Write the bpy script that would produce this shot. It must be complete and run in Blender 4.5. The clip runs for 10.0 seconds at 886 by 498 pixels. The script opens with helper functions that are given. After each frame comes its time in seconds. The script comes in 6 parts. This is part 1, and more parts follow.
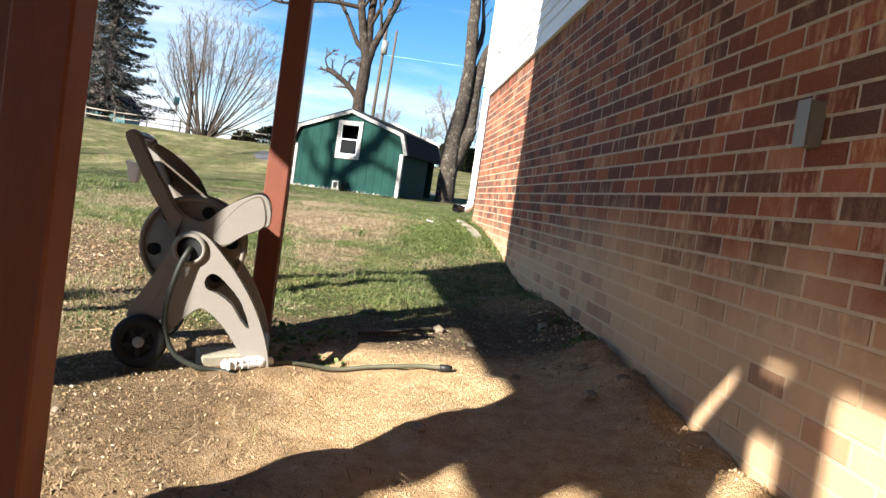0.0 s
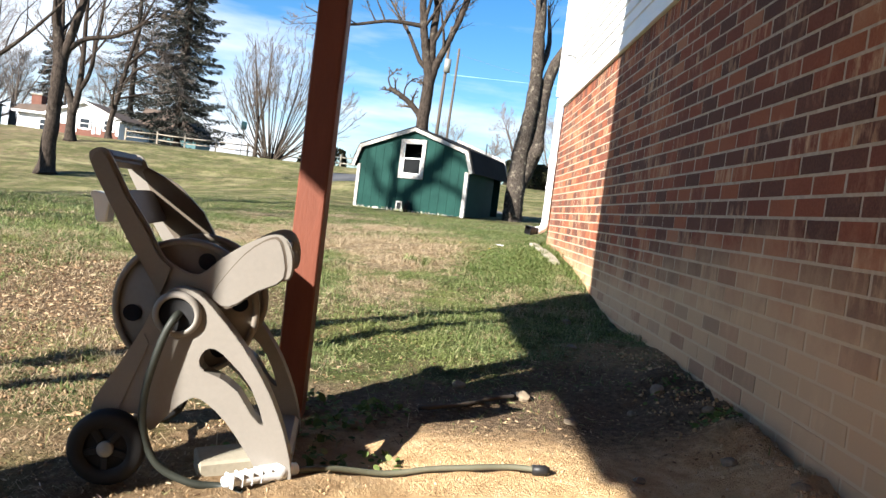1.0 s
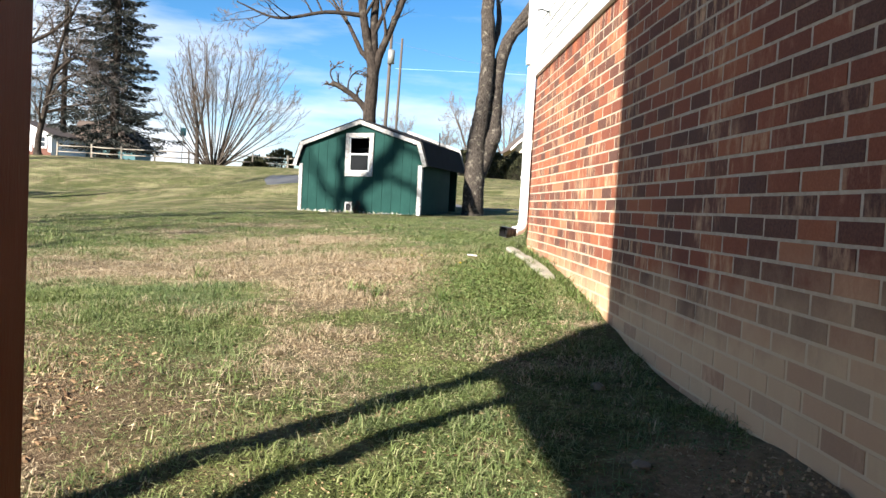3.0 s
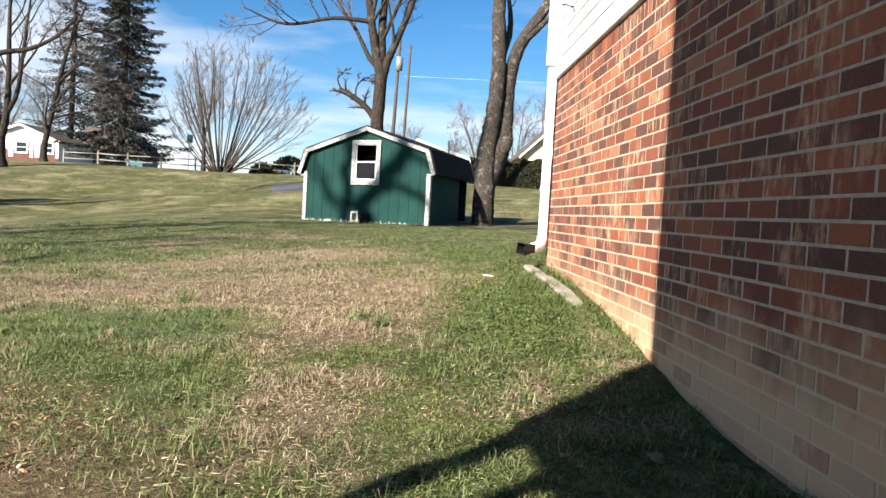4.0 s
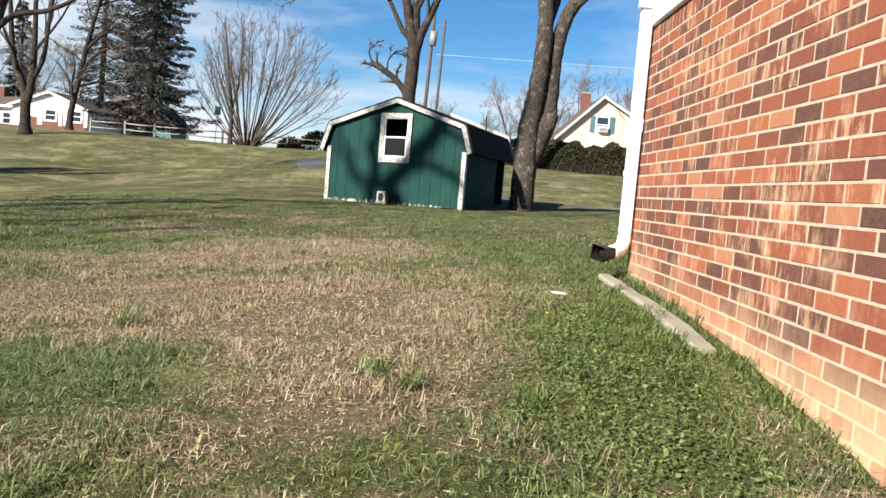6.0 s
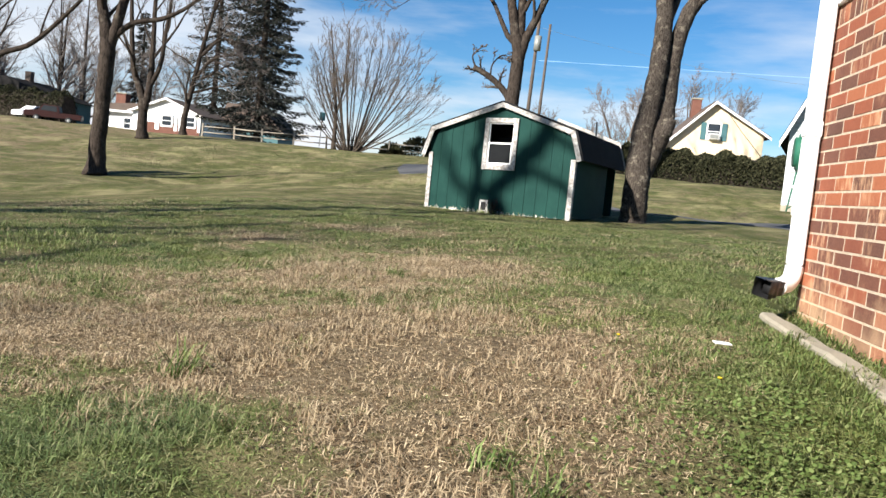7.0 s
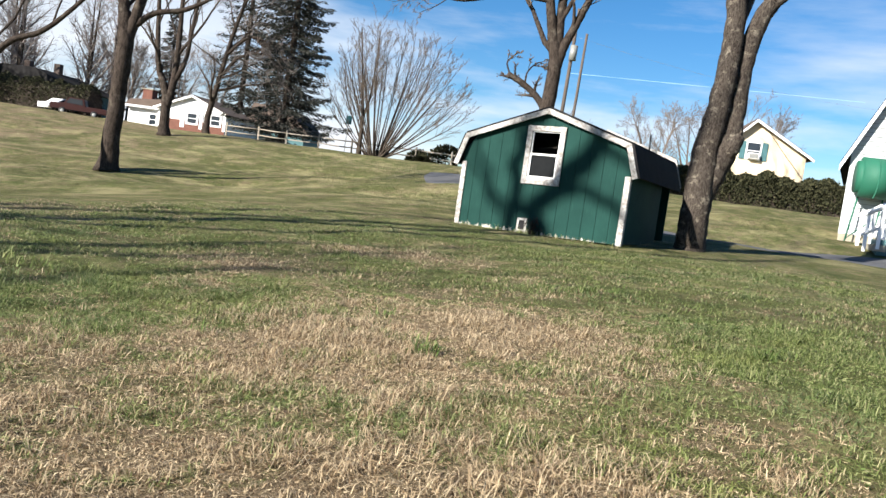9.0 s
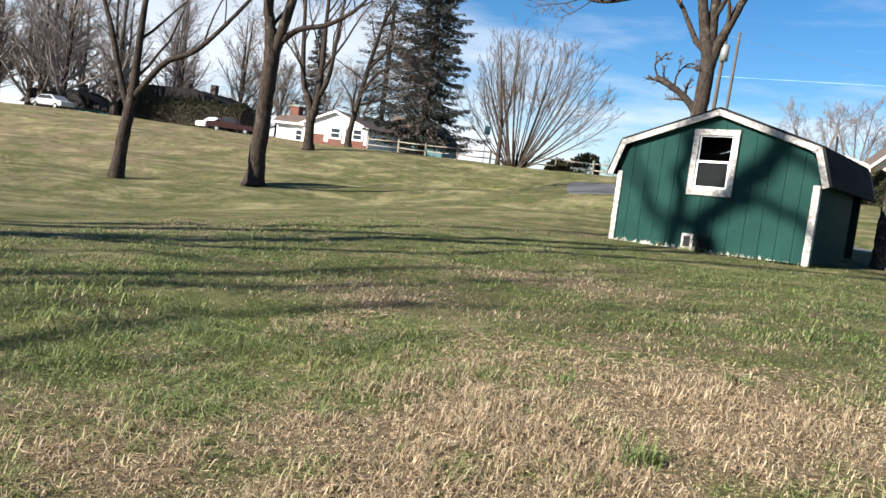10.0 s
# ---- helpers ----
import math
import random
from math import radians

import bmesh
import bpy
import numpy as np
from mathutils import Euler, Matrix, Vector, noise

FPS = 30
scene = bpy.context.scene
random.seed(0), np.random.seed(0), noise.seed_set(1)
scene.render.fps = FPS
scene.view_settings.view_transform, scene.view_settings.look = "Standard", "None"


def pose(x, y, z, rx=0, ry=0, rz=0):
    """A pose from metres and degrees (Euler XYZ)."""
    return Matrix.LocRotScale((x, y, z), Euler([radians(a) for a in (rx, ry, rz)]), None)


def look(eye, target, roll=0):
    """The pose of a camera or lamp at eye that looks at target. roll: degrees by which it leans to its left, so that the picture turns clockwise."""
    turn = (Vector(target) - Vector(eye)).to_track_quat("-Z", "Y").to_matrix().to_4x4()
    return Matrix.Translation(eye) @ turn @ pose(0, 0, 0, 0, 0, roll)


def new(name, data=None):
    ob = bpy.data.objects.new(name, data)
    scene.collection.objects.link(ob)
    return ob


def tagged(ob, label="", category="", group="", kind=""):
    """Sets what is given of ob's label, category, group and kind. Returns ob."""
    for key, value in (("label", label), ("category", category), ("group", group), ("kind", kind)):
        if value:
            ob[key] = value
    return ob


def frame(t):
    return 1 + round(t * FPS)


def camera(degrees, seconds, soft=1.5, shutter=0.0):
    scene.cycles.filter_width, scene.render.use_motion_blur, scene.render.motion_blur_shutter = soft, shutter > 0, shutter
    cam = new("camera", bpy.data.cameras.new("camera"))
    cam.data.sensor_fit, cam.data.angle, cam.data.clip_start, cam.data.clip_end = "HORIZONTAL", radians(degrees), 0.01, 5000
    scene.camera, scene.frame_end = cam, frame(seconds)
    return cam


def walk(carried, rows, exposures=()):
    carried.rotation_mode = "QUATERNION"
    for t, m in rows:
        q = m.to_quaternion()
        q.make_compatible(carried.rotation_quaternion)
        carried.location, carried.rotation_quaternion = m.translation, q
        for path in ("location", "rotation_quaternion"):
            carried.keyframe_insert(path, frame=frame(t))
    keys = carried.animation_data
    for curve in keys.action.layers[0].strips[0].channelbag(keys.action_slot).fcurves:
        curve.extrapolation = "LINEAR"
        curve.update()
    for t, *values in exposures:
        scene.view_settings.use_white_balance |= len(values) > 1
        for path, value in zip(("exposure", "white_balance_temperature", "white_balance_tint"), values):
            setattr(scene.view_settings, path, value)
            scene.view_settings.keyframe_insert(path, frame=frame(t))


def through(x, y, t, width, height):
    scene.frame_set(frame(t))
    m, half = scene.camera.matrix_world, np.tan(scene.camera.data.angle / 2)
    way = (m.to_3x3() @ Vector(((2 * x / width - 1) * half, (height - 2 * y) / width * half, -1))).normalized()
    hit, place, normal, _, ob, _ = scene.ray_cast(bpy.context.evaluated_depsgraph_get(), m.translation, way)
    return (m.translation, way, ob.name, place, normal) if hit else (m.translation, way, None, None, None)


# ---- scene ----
cam = camera(58.8, 10.0)
PATH = [
    (0, (-1.096, -9.915, 0.150), (-0.937, -7.925, 0.029), 8.3),
    (0.5, (-1.131, -9.541, 0.169), (-1.237, -7.546, 0.069), 7.1),
    (1, (-1.11, -9.07, 0.191), (-1.122, -7.072, 0.092), 7.1),
    (1.5, (-1.109, -8.62, 0.217), (-1.129, -6.624, 0.082), 5.9),
    (2, (-1.108, -8.15, 0.242), (-1.118, -6.155, 0.108), 3.9),
    (2.5, (-1.1, -7.717, 0.271), (-1.077, -5.721, 0.136), 2.8),
    (2.7, (-1.11, -7.542, 0.273), (-1.01, -5.549, 0.15), 3.1),
    (4, (-1.138, -6.692, 0.335), (-1.061, -4.695, 0.245), 3.3),
    (4.5, (-1.127, -6.303, 0.348), (-0.974, -4.31, 0.266), 3.3),
    (5, (-1.131, -5.908, 0.361), (-1.027, -3.914, 0.242), 3.9),
    (5.2, (-1.142, -5.731, 0.366), (-1.04, -3.738, 0.242), 4.1),
    (6.3, (-1.257, -4.841, 0.39), (-1.346, -2.849, 0.235), 5.0),
    (6.5, (-1.279, -4.687, 0.402), (-1.461, -2.702, 0.244), 4.6),
    (7, (-1.362, -4.279, 0.415), (-1.599, -2.299, 0.262), 5.7),
    (7.5, (-1.459, -3.865, 0.42), (-1.741, -1.891, 0.258), 6.0),
    (8, (-1.575, -3.456, 0.444), (-1.928, -1.495, 0.27), 6.6),
    (8.5, (-1.643, -2.996, 0.471), (-1.958, -1.026, 0.323), 7.4),
    (9, (-1.764, -2.503, 0.496), (-2.058, -0.53, 0.357), 8.0),
    (9.5, (-1.959, -2.039, 0.508), (-2.398, -0.092, 0.365), 8.8),
    (10, (-2.179, -1.494, 0.525), (-2.81, 0.397, 0.365), 7.3),
]
walk(cam, [(t, look(eye, target, roll)) for t, eye, target, roll in PATH],
     [(0.0, 1.50), (2.0, 1.59), (4.0, 1.22), (6.5, 0.97), (10.0, 1.15)])

# ---- light ----
SUN_TO = Vector((0.62, 0.73, -0.47)).normalized()      # the way the sunlight travels
world = bpy.data.worlds.new("sky")
scene.world = world
world.use_nodes = True
wn, wl = world.node_tree.nodes, world.node_tree.links
wn.clear()
sky = wn.new("ShaderNodeTexSky")
sky.sky_type, sky.sun_disc = "NISHITA", False
sky.sun_elevation = math.asin(-SUN_TO.z)
sky.sun_rotation = math.atan2(-SUN_TO.x, -SUN_TO.y)
sky.air_density, sky.dust_density, sky.ozone_density = 1.0, 0.1, 5.0
coord = wn.new("ShaderNodeTexCoord")
stretch = wn.new("ShaderNodeMapping")
stretch.inputs["Scale"].default_value = (1.0, 1.0, 5.5)
wl.new(coord.outputs["Generated"], stretch.inputs["Vector"])
cloud = wn.new("ShaderNodeTexNoise")
cloud.inputs["Scale"].default_value, cloud.inputs["Detail"].default_value, cloud.inputs["Roughness"].default_value = 2.6, 8, 0.55
wl.new(stretch.outputs["Vector"], cloud.inputs["Vector"])
split = wn.new("ShaderNodeSeparateXYZ")
wl.new(coord.outputs["Generated"], split.inputs["Vector"])
west = wn.new("ShaderNodeMapRange")       # the clouds are thicker toward the west
west.inputs["From Min"].default_value, west.inputs["From Max"].default_value = -0.15, -0.6
west.inputs["To Max"].default_value = 0.21
wl.new(split.outputs["X"], west.inputs["Value"])
thick = wn.new("ShaderNodeMath")
thick.operation = "ADD"
wl.new(cloud.outputs["Fac"], thick.inputs[0])
wl.new(west.outputs["Result"], thick.inputs[1])
ramp = wn.new("ShaderNodeValToRGB")
ramp.color_ramp.elements[0].position, ramp.color_ramp.elements[1].position = 0.44, 0.70
wl.new(thick.outputs["Value"], ramp.inputs["Fac"])
low = wn.new("ShaderNodeMapRange")
low.inputs["From Min"].default_value, low.inputs["From Max"].default_value = 0.42, 0.06
wl.new(split.outputs["Z"], low.inputs["Value"])
amount = wn.new("ShaderNodeMath")
amount.operation = "MULTIPLY"
wl.new(ramp.outputs["Color"], amount.inputs[0])
wl.new(low.outputs["Result"], amount.inputs[1])
veil = wn.new("ShaderNodeMixRGB")
veil.inputs["Color2"].default_value = (7.6, 7.9, 8.4, 1)
wl.new(amount.outputs["Value"], veil.inputs["Fac"])
hue = wn.new("ShaderNodeHueSaturation")
hue.inputs["Saturation"].default_value = 1.22
wl.new(sky.outputs["Color"], hue.inputs["Color"])
wl.new(hue.outputs["Color"], veil.inputs["Color1"])
back = wn.new("ShaderNodeBackground")
back.inputs["Strength"].default_value = 0.064
wl.new(veil.outputs["Color"], back.inputs["Color"])
wl.new(back.outputs["Background"], wn.new("ShaderNodeOutputWorld").inputs["Surface"])

lamp = bpy.data.lights.new("sun", "SUN")
lamp.energy, lamp.angle, lamp.color = 6.3, radians(0.5), (1.0, 0.95, 0.87)
sun = new("sun", lamp)
sun.matrix_world = Matrix.Translation((0, 0, 30)) @ SUN_TO.to_track_quat("-Z", "Y").to_matrix().to_4x4()


# ---- materials ----
def material(name, rough=0.8, metal=0.0, spec=0.3):
    m = bpy.data.materials.new(name)
    m.use_nodes = True
    b = m.node_tree.nodes["Principled BSDF"]
    b.inputs["Roughness"].default_value, b.inputs["Metallic"].default_value = rough, metal
    b.inputs["Specular IOR Level"].default_value = spec
    return m, m.node_tree, b


def node(tree, kind, **inputs):
    n = tree.nodes.new("ShaderNode" + kind)
    for key, value in inputs.items():
        n.inputs[key.replace("_", " ")].default_value = value
    return n


def noise_fac(tree, scale, detail=4, rough=0.6, space="Object", stretch=None):
    c = tree.nodes.new("ShaderNodeTexCoord")
    n = node(tree, "TexNoise", Scale=scale, Detail=detail, Roughness=rough)
    source = tree.nodes.new("ShaderNodeNewGeometry").outputs["Position"] if space == "World" else c.outputs[space]
    if stretch:
        mp = node(tree, "Mapping", Scale=stretch)
        tree.links.new(source, mp.inputs["Vector"])
        source = mp.outputs["Vector"]
    tree.links.new(source, n.inputs["Vector"])
    return n.outputs["Fac"]


def ramp_of(tree, fac, stops, soft="LINEAR"):
    r = tree.nodes.new("ShaderNodeValToRGB")
    r.color_ramp.interpolation = soft
    e = r.color_ramp.elements
    while len(e) < len(stops):
        e.new(0.5)
    for el, (at, col) in zip(e, stops):
        el.position, el.color = at, (*col, 1)
    tree.links.new(fac, r.inputs["Fac"])
    return r.outputs["Color"]


def mix(tree, fac, a, b, mode="MIX"):
    m = tree.nodes.new("ShaderNodeMixRGB")
    m.blend_type = mode
    for slot, v in (("Fac", fac), ("Color1", a), ("Color2", b)):
        if isinstance(v, (int, float)):
            m.inputs[slot].default_value = v
        elif isinstance(v, tuple):
            m.inputs[slot].default_value = (*v, 1)
        else:
            tree.links.new(v, m.inputs[slot])
    return m.outputs["Color"]


def maths(tree, op, a, b=0.0):
    m = tree.nodes.new("ShaderNodeMath")
    m.operation = op
    for k, v in enumerate((a, b)):
        if isinstance(v, (int, float)):
            m.inputs[k].default_value = v
        else:
            tree.links.new(v, m.inputs[k])
    return m.outputs["Value"]


def span(tree, value, a, b):
    m = node(tree, "MapRange", From_Min=a, From_Max=b)
    tree.links.new(value, m.inputs["Value"])
    return m.outputs["Result"]


def bump(tree, b, height, strength=0.4, distance=0.01):
    n = node(tree, "Bump", Strength=strength, Distance=distance)
    tree.links.new(height, n.inputs["Height"])
    tree.links.new(n.outputs["Normal"], b.inputs["Normal"])


def plain(name, col, rough=0.7, var=0.15, scale=6.0, fine=60.0, metal=0.0, spec=0.3, relief=0.15, stretch=None, space="Object"):
    """A surface with a coarse and a fine variation of one colour."""
    m, t, b = material(name, rough, metal, spec)
    dark, light = tuple(c * (1 - var) for c in col), tuple(min(1, c * (1 + var)) for c in col)
    coarse = ramp_of(t, noise_fac(t, scale, 3, 0.6, space, stretch), [(0.3, dark), (0.7, light)])
    small = noise_fac(t, fine, 3, 0.7, space, stretch)
    t.links.new(mix(t, 0.35, coarse, ramp_of(t, small, [(0.3, dark), (0.7, light)])), b.inputs["Base Color"])
    bump(t, b, small, relief, 0.004)
    return m


RED_POST = plain("red_brown_paint", (0.148, 0.043, 0.023), 0.6, 0.18, 3, 40, stretch=(4, 4, 0.6), relief=0.25)
SIDING = plain("white_siding", (0.80, 0.80, 0.78), 0.5, 0.04, 2, 30, relief=0.05)
TRIM = plain("white_trim", (0.80, 0.80, 0.79), 0.45, 0.05, 2, 40, relief=0.05)
CLAPBOARD = plain("white_clapboard_paint", (0.46, 0.49, 0.50), 0.6, 0.05, 2, 20, relief=0.05)
DOWNPIPE = plain("white_aluminium", (0.82, 0.82, 0.82), 0.35, 0.03, 3, 40, relief=0.03)
BLACK_PLASTIC = plain("black_plastic", (0.016, 0.016, 0.017), 0.45, 0.25, 6, 60)
TAN_PLASTIC = plain("tan_plastic", (0.205, 0.187, 0.165), 0.5, 0.10, 3, 90, relief=0.08)
TAN_DARK = plain("taupe_plastic", (0.105, 0.085, 0.066), 0.5, 0.14, 3, 80, relief=0.08)
RUBBER = plain("black_rubber", (0.012, 0.012, 0.013), 0.7, 0.3, 5, 50)
HOSE = plain("dark_green_hose", (0.024, 0.027, 0.022), 0.5, 0.25, 8, 60)
HOSE_OLD = plain("olive_hose", (0.10, 0.098, 0.068), 0.6, 0.25, 8, 60)
TAN_MID = plain("flange_plastic", (0.175, 0.152, 0.125), 0.45, 0.12, 3, 80, relief=0.08)
WHITE_PLASTIC = plain("white_plastic", (0.72, 0.73, 0.74), 0.4, 0.06, 8, 60)
GREY_METAL = plain("grey_metal", (0.23, 0.235, 0.22), 0.5, 0.08, 6, 50, metal=0.2)
CONCRETE = plain("concrete", (0.29, 0.26, 0.20), 0.9, 0.2, 5, 70, relief=0.4)
STONE = plain("stone", (0.22, 0.175, 0.125), 0.9, 0.3, 9, 70, relief=0.5)
SHINGLE = plain("asphalt_shingle", (0.022, 0.021, 0.021), 0.95, 0.3, 3, 50, spec=0.1, relief=0.5)
SHINGLE_BROWN = plain("brown_shingle", (0.10, 0.075, 0.062), 0.9, 0.2, 1.5, 20, relief=0.4)
ASPHALT = plain("asphalt", (0.085, 0.085, 0.088), 0.9, 0.25, 1.2, 30, relief=0.4)
FENCE_WOOD = plain("grey_weathered_wood", (0.27, 0.235, 0.19), 0.85, 0.25, 4, 40, stretch=(1, 1, 4))
BRICK_FAR = plain("far_red_brick", (0.14, 0.062, 0.045), 0.9, 0.2, 3, 14)
GREEN_METAL = plain("green_awning", (0.016, 0.105, 0.064), 0.65, 0.1, 3, 20)
CREAM = plain("cream_siding", (0.66, 0.54, 0.38), 0.7, 0.05, 2, 16)
SHUTTER = plain("teal_shutter", (0.055, 0.13, 0.14), 0.6, 0.1, 3, 20)
POLE_WOOD = plain("pole_wood", (0.085, 0.068, 0.056), 0.9, 0.2, 2, 20)
SIGN_BLUE = plain("blue_green_sign", (0.03, 0.10, 0.12), 0.5, 0.1, 3, 20)
CAR_WHITE = plain("white_car_paint", (0.75, 0.76, 0.77), 0.3, 0.03, 2, 20, spec=0.5)
CAR_SILVER = plain("silver_car_paint", (0.50, 0.51, 0.53), 0.3, 0.03, 2, 20, metal=0.3)
CAR_RED = plain("red_brown_car_paint", (0.040, 0.014, 0.012), 0.4, 0.1, 2, 20)
CAR_GLASS = plain("car_glass", (0.02, 0.022, 0.026), 0.12, 0.1, 2, 20, spec=0.6, relief=0.0)
DUSTY_GLASS = plain("dusty_glass", (0.010, 0.011, 0.012), 0.6, 0.25, 3, 40, spec=0.04, relief=0.02)
# near-black fill: shade of the shed's inside and openings put into colour
DARK_FILL = plain("dark_fill", (0.012, 0.012, 0.013), 0.8, 0.3, 2, 20)
WINDOW_DARK = plain("dark_window_glass", (0.02, 0.025, 0.032), 0.08, 0.2, 2, 20, spec=0.6, relief=0.0)


def shed_paint():
    m, t, b = material("green_shed_paint", 0.75, spec=0.1)
    big = noise_fac(t, 1.6, 4, 0.6)
    col = ramp_of(t, big, [(0.3, (0.007, 0.032, 0.027)), (0.7, (0.011, 0.046, 0.038))])
    streak = noise_fac(t, 9, 4, 0.7, "Object", (6, 6, 0.5))
    col = mix(t, span(t, streak, 0.55, 0.9), col, (0.025, 0.075, 0.062))
    c = t.nodes.new("ShaderNodeTexCoord")
    s = t.nodes.new("ShaderNodeSeparateXYZ")
    t.links.new(c.outputs["Object"], s.inputs["Vector"])
    chip = noise_fac(t, 7, 5, 0.75, "Object", (3, 3, 0.9))
    edge = maths(t, "ADD", maths(t, "MULTIPLY", chip, 0.42), maths(t, "MULTIPLY", s.outputs["Z"], -0.9))
    col = mix(t, span(t, edge, 0.185, 0.225), col, (0.55, 0.52, 0.46))
    t.links.new(col, b.inputs["Base Color"])
    bump(t, b, streak, 0.3, 0.006)
    return m


def worn_trim():
    m, t, b = material("worn_white_trim", 0.75)
    wear = noise_fac(t, 8, 6, 0.75, "Object", (2, 2, 2))
    fine = noise_fac(t, 45, 4, 0.7)
    col = ramp_of(t, wear, [(0.43, (0.16, 0.135, 0.115)), (0.60, (0.50, 0.49, 0.46)), (0.82, (0.68, 0.67, 0.64))])
    t.links.new(mix(t, 0.2, col, ramp_of(t, fine, [(0.3, (0.25, 0.22, 0.19)), (0.6, (0.75, 0.74, 0.72))])), b.inputs["Base Color"])
    bump(t, b, fine, 0.3, 0.004)
    return m


def bark(name, dark, light, scale=5.0, lichen=0.3):
    m, t, b = material(name, 0.95, spec=0.1)
    ridge = noise_fac(t, scale * 2.6, 6, 0.75, "Object", (1.5, 1.5, 0.5))
    col = ramp_of(t, ridge, [(0.36, dark), (0.62, light)])
    patch = noise_fac(t, scale * 0.7, 4, 0.7)
    col = mix(t, maths(t, "MULTIPLY", span(t, patch, 0.56, 0.72), lichen), col, (0.34, 0.30, 0.235))
    t.links.new(col, b.inputs["Base Color"])
    bump(t, b, ridge, 0.9, 0.04)
    return m


SHED_GREEN = shed_paint()
WORN_TRIM = worn_trim()
BARK = bark("grey_brown_bark", (0.020, 0.016, 0.012), (0.118, 0.098, 0.078), 5.0, 0.6)
BARK_MID = bark("brown_bark", (0.016, 0.012, 0.010), (0.085, 0.068, 0.054), 4.0, 0.35)
BARK_NEAR = bark("furrowed_lichened_bark", (0.016, 0.012, 0.010), (0.100, 0.083, 0.068), 10.0, 0.7)
BARK_DARK = bark("dark_bark", (0.016, 0.012, 0.010), (0.060, 0.047, 0.038), 3.0, 0.2)
TWIG_GREY = plain("grey_twig_bark", (0.215, 0.185, 0.17), 0.9, 0.15, 1, 9, relief=0.2)
TWIG = plain("twig_bark", (0.125, 0.098, 0.078), 0.9, 0.2, 1, 9, relief=0.2)
TWIG_PALE = plain("pale_twig_bark", (0.17, 0.142, 0.125), 0.9, 0.15, 1, 9, relief=0.2)


def tint_by_piece(name, stops, rough=0.85, sheen=0.0, where=None, through=0.0):
    """Colours that differ from piece to piece of one joined mesh; where: a second set of stops laid down in patches."""
    m, t, b = material(name, rough, spec=0.15)
    g = t.nodes.new("ShaderNodeNewGeometry")
    col = ramp_of(t, g.outputs["Random Per Island"], stops)
    if where:
        # bluish and yellowish stretches of the green
        hue = noise_fac(t, 1.1, 4, 0.6, "World", (1.0, 1.0, 0.0))
        col = mix(t, maths(t, "MULTIPLY", span(t, hue, 0.52, 0.64), 0.32), col, (0.105, 0.165, 0.085))
        col = mix(t, maths(t, "MULTIPLY", span(t, hue, 0.46, 0.36), 0.35), col, (0.26, 0.28, 0.085))
        col2 = ramp_of(t, g.outputs["Random Per Island"], where[0])
        chance = maths(t, "FRACT", maths(t, "MULTIPLY", g.outputs["Random Per Island"], 37.7))
        chance = maths(t, "ADD", maths(t, "MULTIPLY", chance, 0.8), 0.1)
        col = mix(t, span(t, maths(t, "SUBTRACT", where[1](t), chance), -0.1, 0.1), col, col2)
    t.links.new(col, b.inputs["Base Color"])
    if through:
        b.inputs["Subsurface Weight"].default_value = 0.0
        out = t.nodes["Material Output"]
        tr = t.nodes.new("ShaderNodeBsdfTranslucent")
        t.links.new(col, tr.inputs["Color"])
        ms = node(t, "MixShader", Fac=through)
        t.links.new(b.outputs["BSDF"], ms.inputs[1])
        t.links.new(tr.outputs["BSDF"], ms.inputs[2])
        t.links.new(ms.outputs["Shader"], out.inputs["Surface"])
    return m


NEEDLES = tint_by_piece("spruce_needles", [(0, (0.012, 0.015, 0.013)), (0.6, (0.030, 0.033, 0.028)), (1, (0.075, 0.072, 0.062))])
HEDGE_LEAF = tint_by_piece("hedge_leaf", [(0, (0.014, 0.016, 0.008)), (0.6, (0.034, 0.036, 0.017)), (1, (0.062, 0.058, 0.030))])


# lawn: where the turf is dry, where it is green, where it is bare clay
def lawn_masks(t):
    g = t.nodes.new("ShaderNodeNewGeometry")
    pos = g.outputs["Position"]
    s = t.nodes.new("ShaderNodeSeparateXYZ")
    t.links.new(pos, s.inputs["Vector"])
    big = noise_fac(t, 0.55, 4, 0.55, "World", (1.0, 1.0, 0.0))
    mid = noise_fac(t, 2.1, 4, 0.6, "World", (1.0, 1.0, 0.0))
    fine = noise_fac(t, 9.0, 4, 0.65, "World", (1.0, 1.0, 0.0))
    return s.outputs, big, mid, fine


# dead and fresh patches of the turf: x, y, half widths, how dry
PATCHES = [(-3.2, -1.1, 1.0, 0.9, 0.26), (-2.2, -1.3, 0.8, 0.9, 0.26), (-1.55, -2.7, 0.36, 0.6, 0.24), (-1.4, -3.95, 0.34, 0.65, 0.26),
           (-2.2, 1.7, 0.8, 1.2, 0.24), (-3.4, 5.2, 0.9, 0.5, 0.28), (-1.7, 1.6, 0.6, 0.6, 0.16), (-3.0, 0.5, 0.8, 0.7, 0.20),
           (-1.25, -1.2, 0.75, 1.3, 0.26), (-0.6, -3.6, 0.3, 0.3, 0.2), (-3.0, -5.0, 1.0, 1.2, 0.22), (-4.2, 3.4, 0.8, 0.7, 0.12),
           (-2.65, -2.5, 0.6, 0.6, -0.25), (-2.2, -3.8, 0.35, 0.6, -0.25), (-1.3, -3.15, 0.4, 0.22, -0.2), (-0.48, -1.9, 0.36, 1.0, -0.28),
           (-1.0, -5.1, 0.9, 0.8, -0.16), (-3.7, 0.8, 0.5, 0.3, -0.2), (-0.5, 1.2, 1.1, 2.0, -0.14), (-5.5, 1.5, 1.2, 3.0, -0.12), (-1.5, 7.5, 4.0, 3.0, -0.10)]


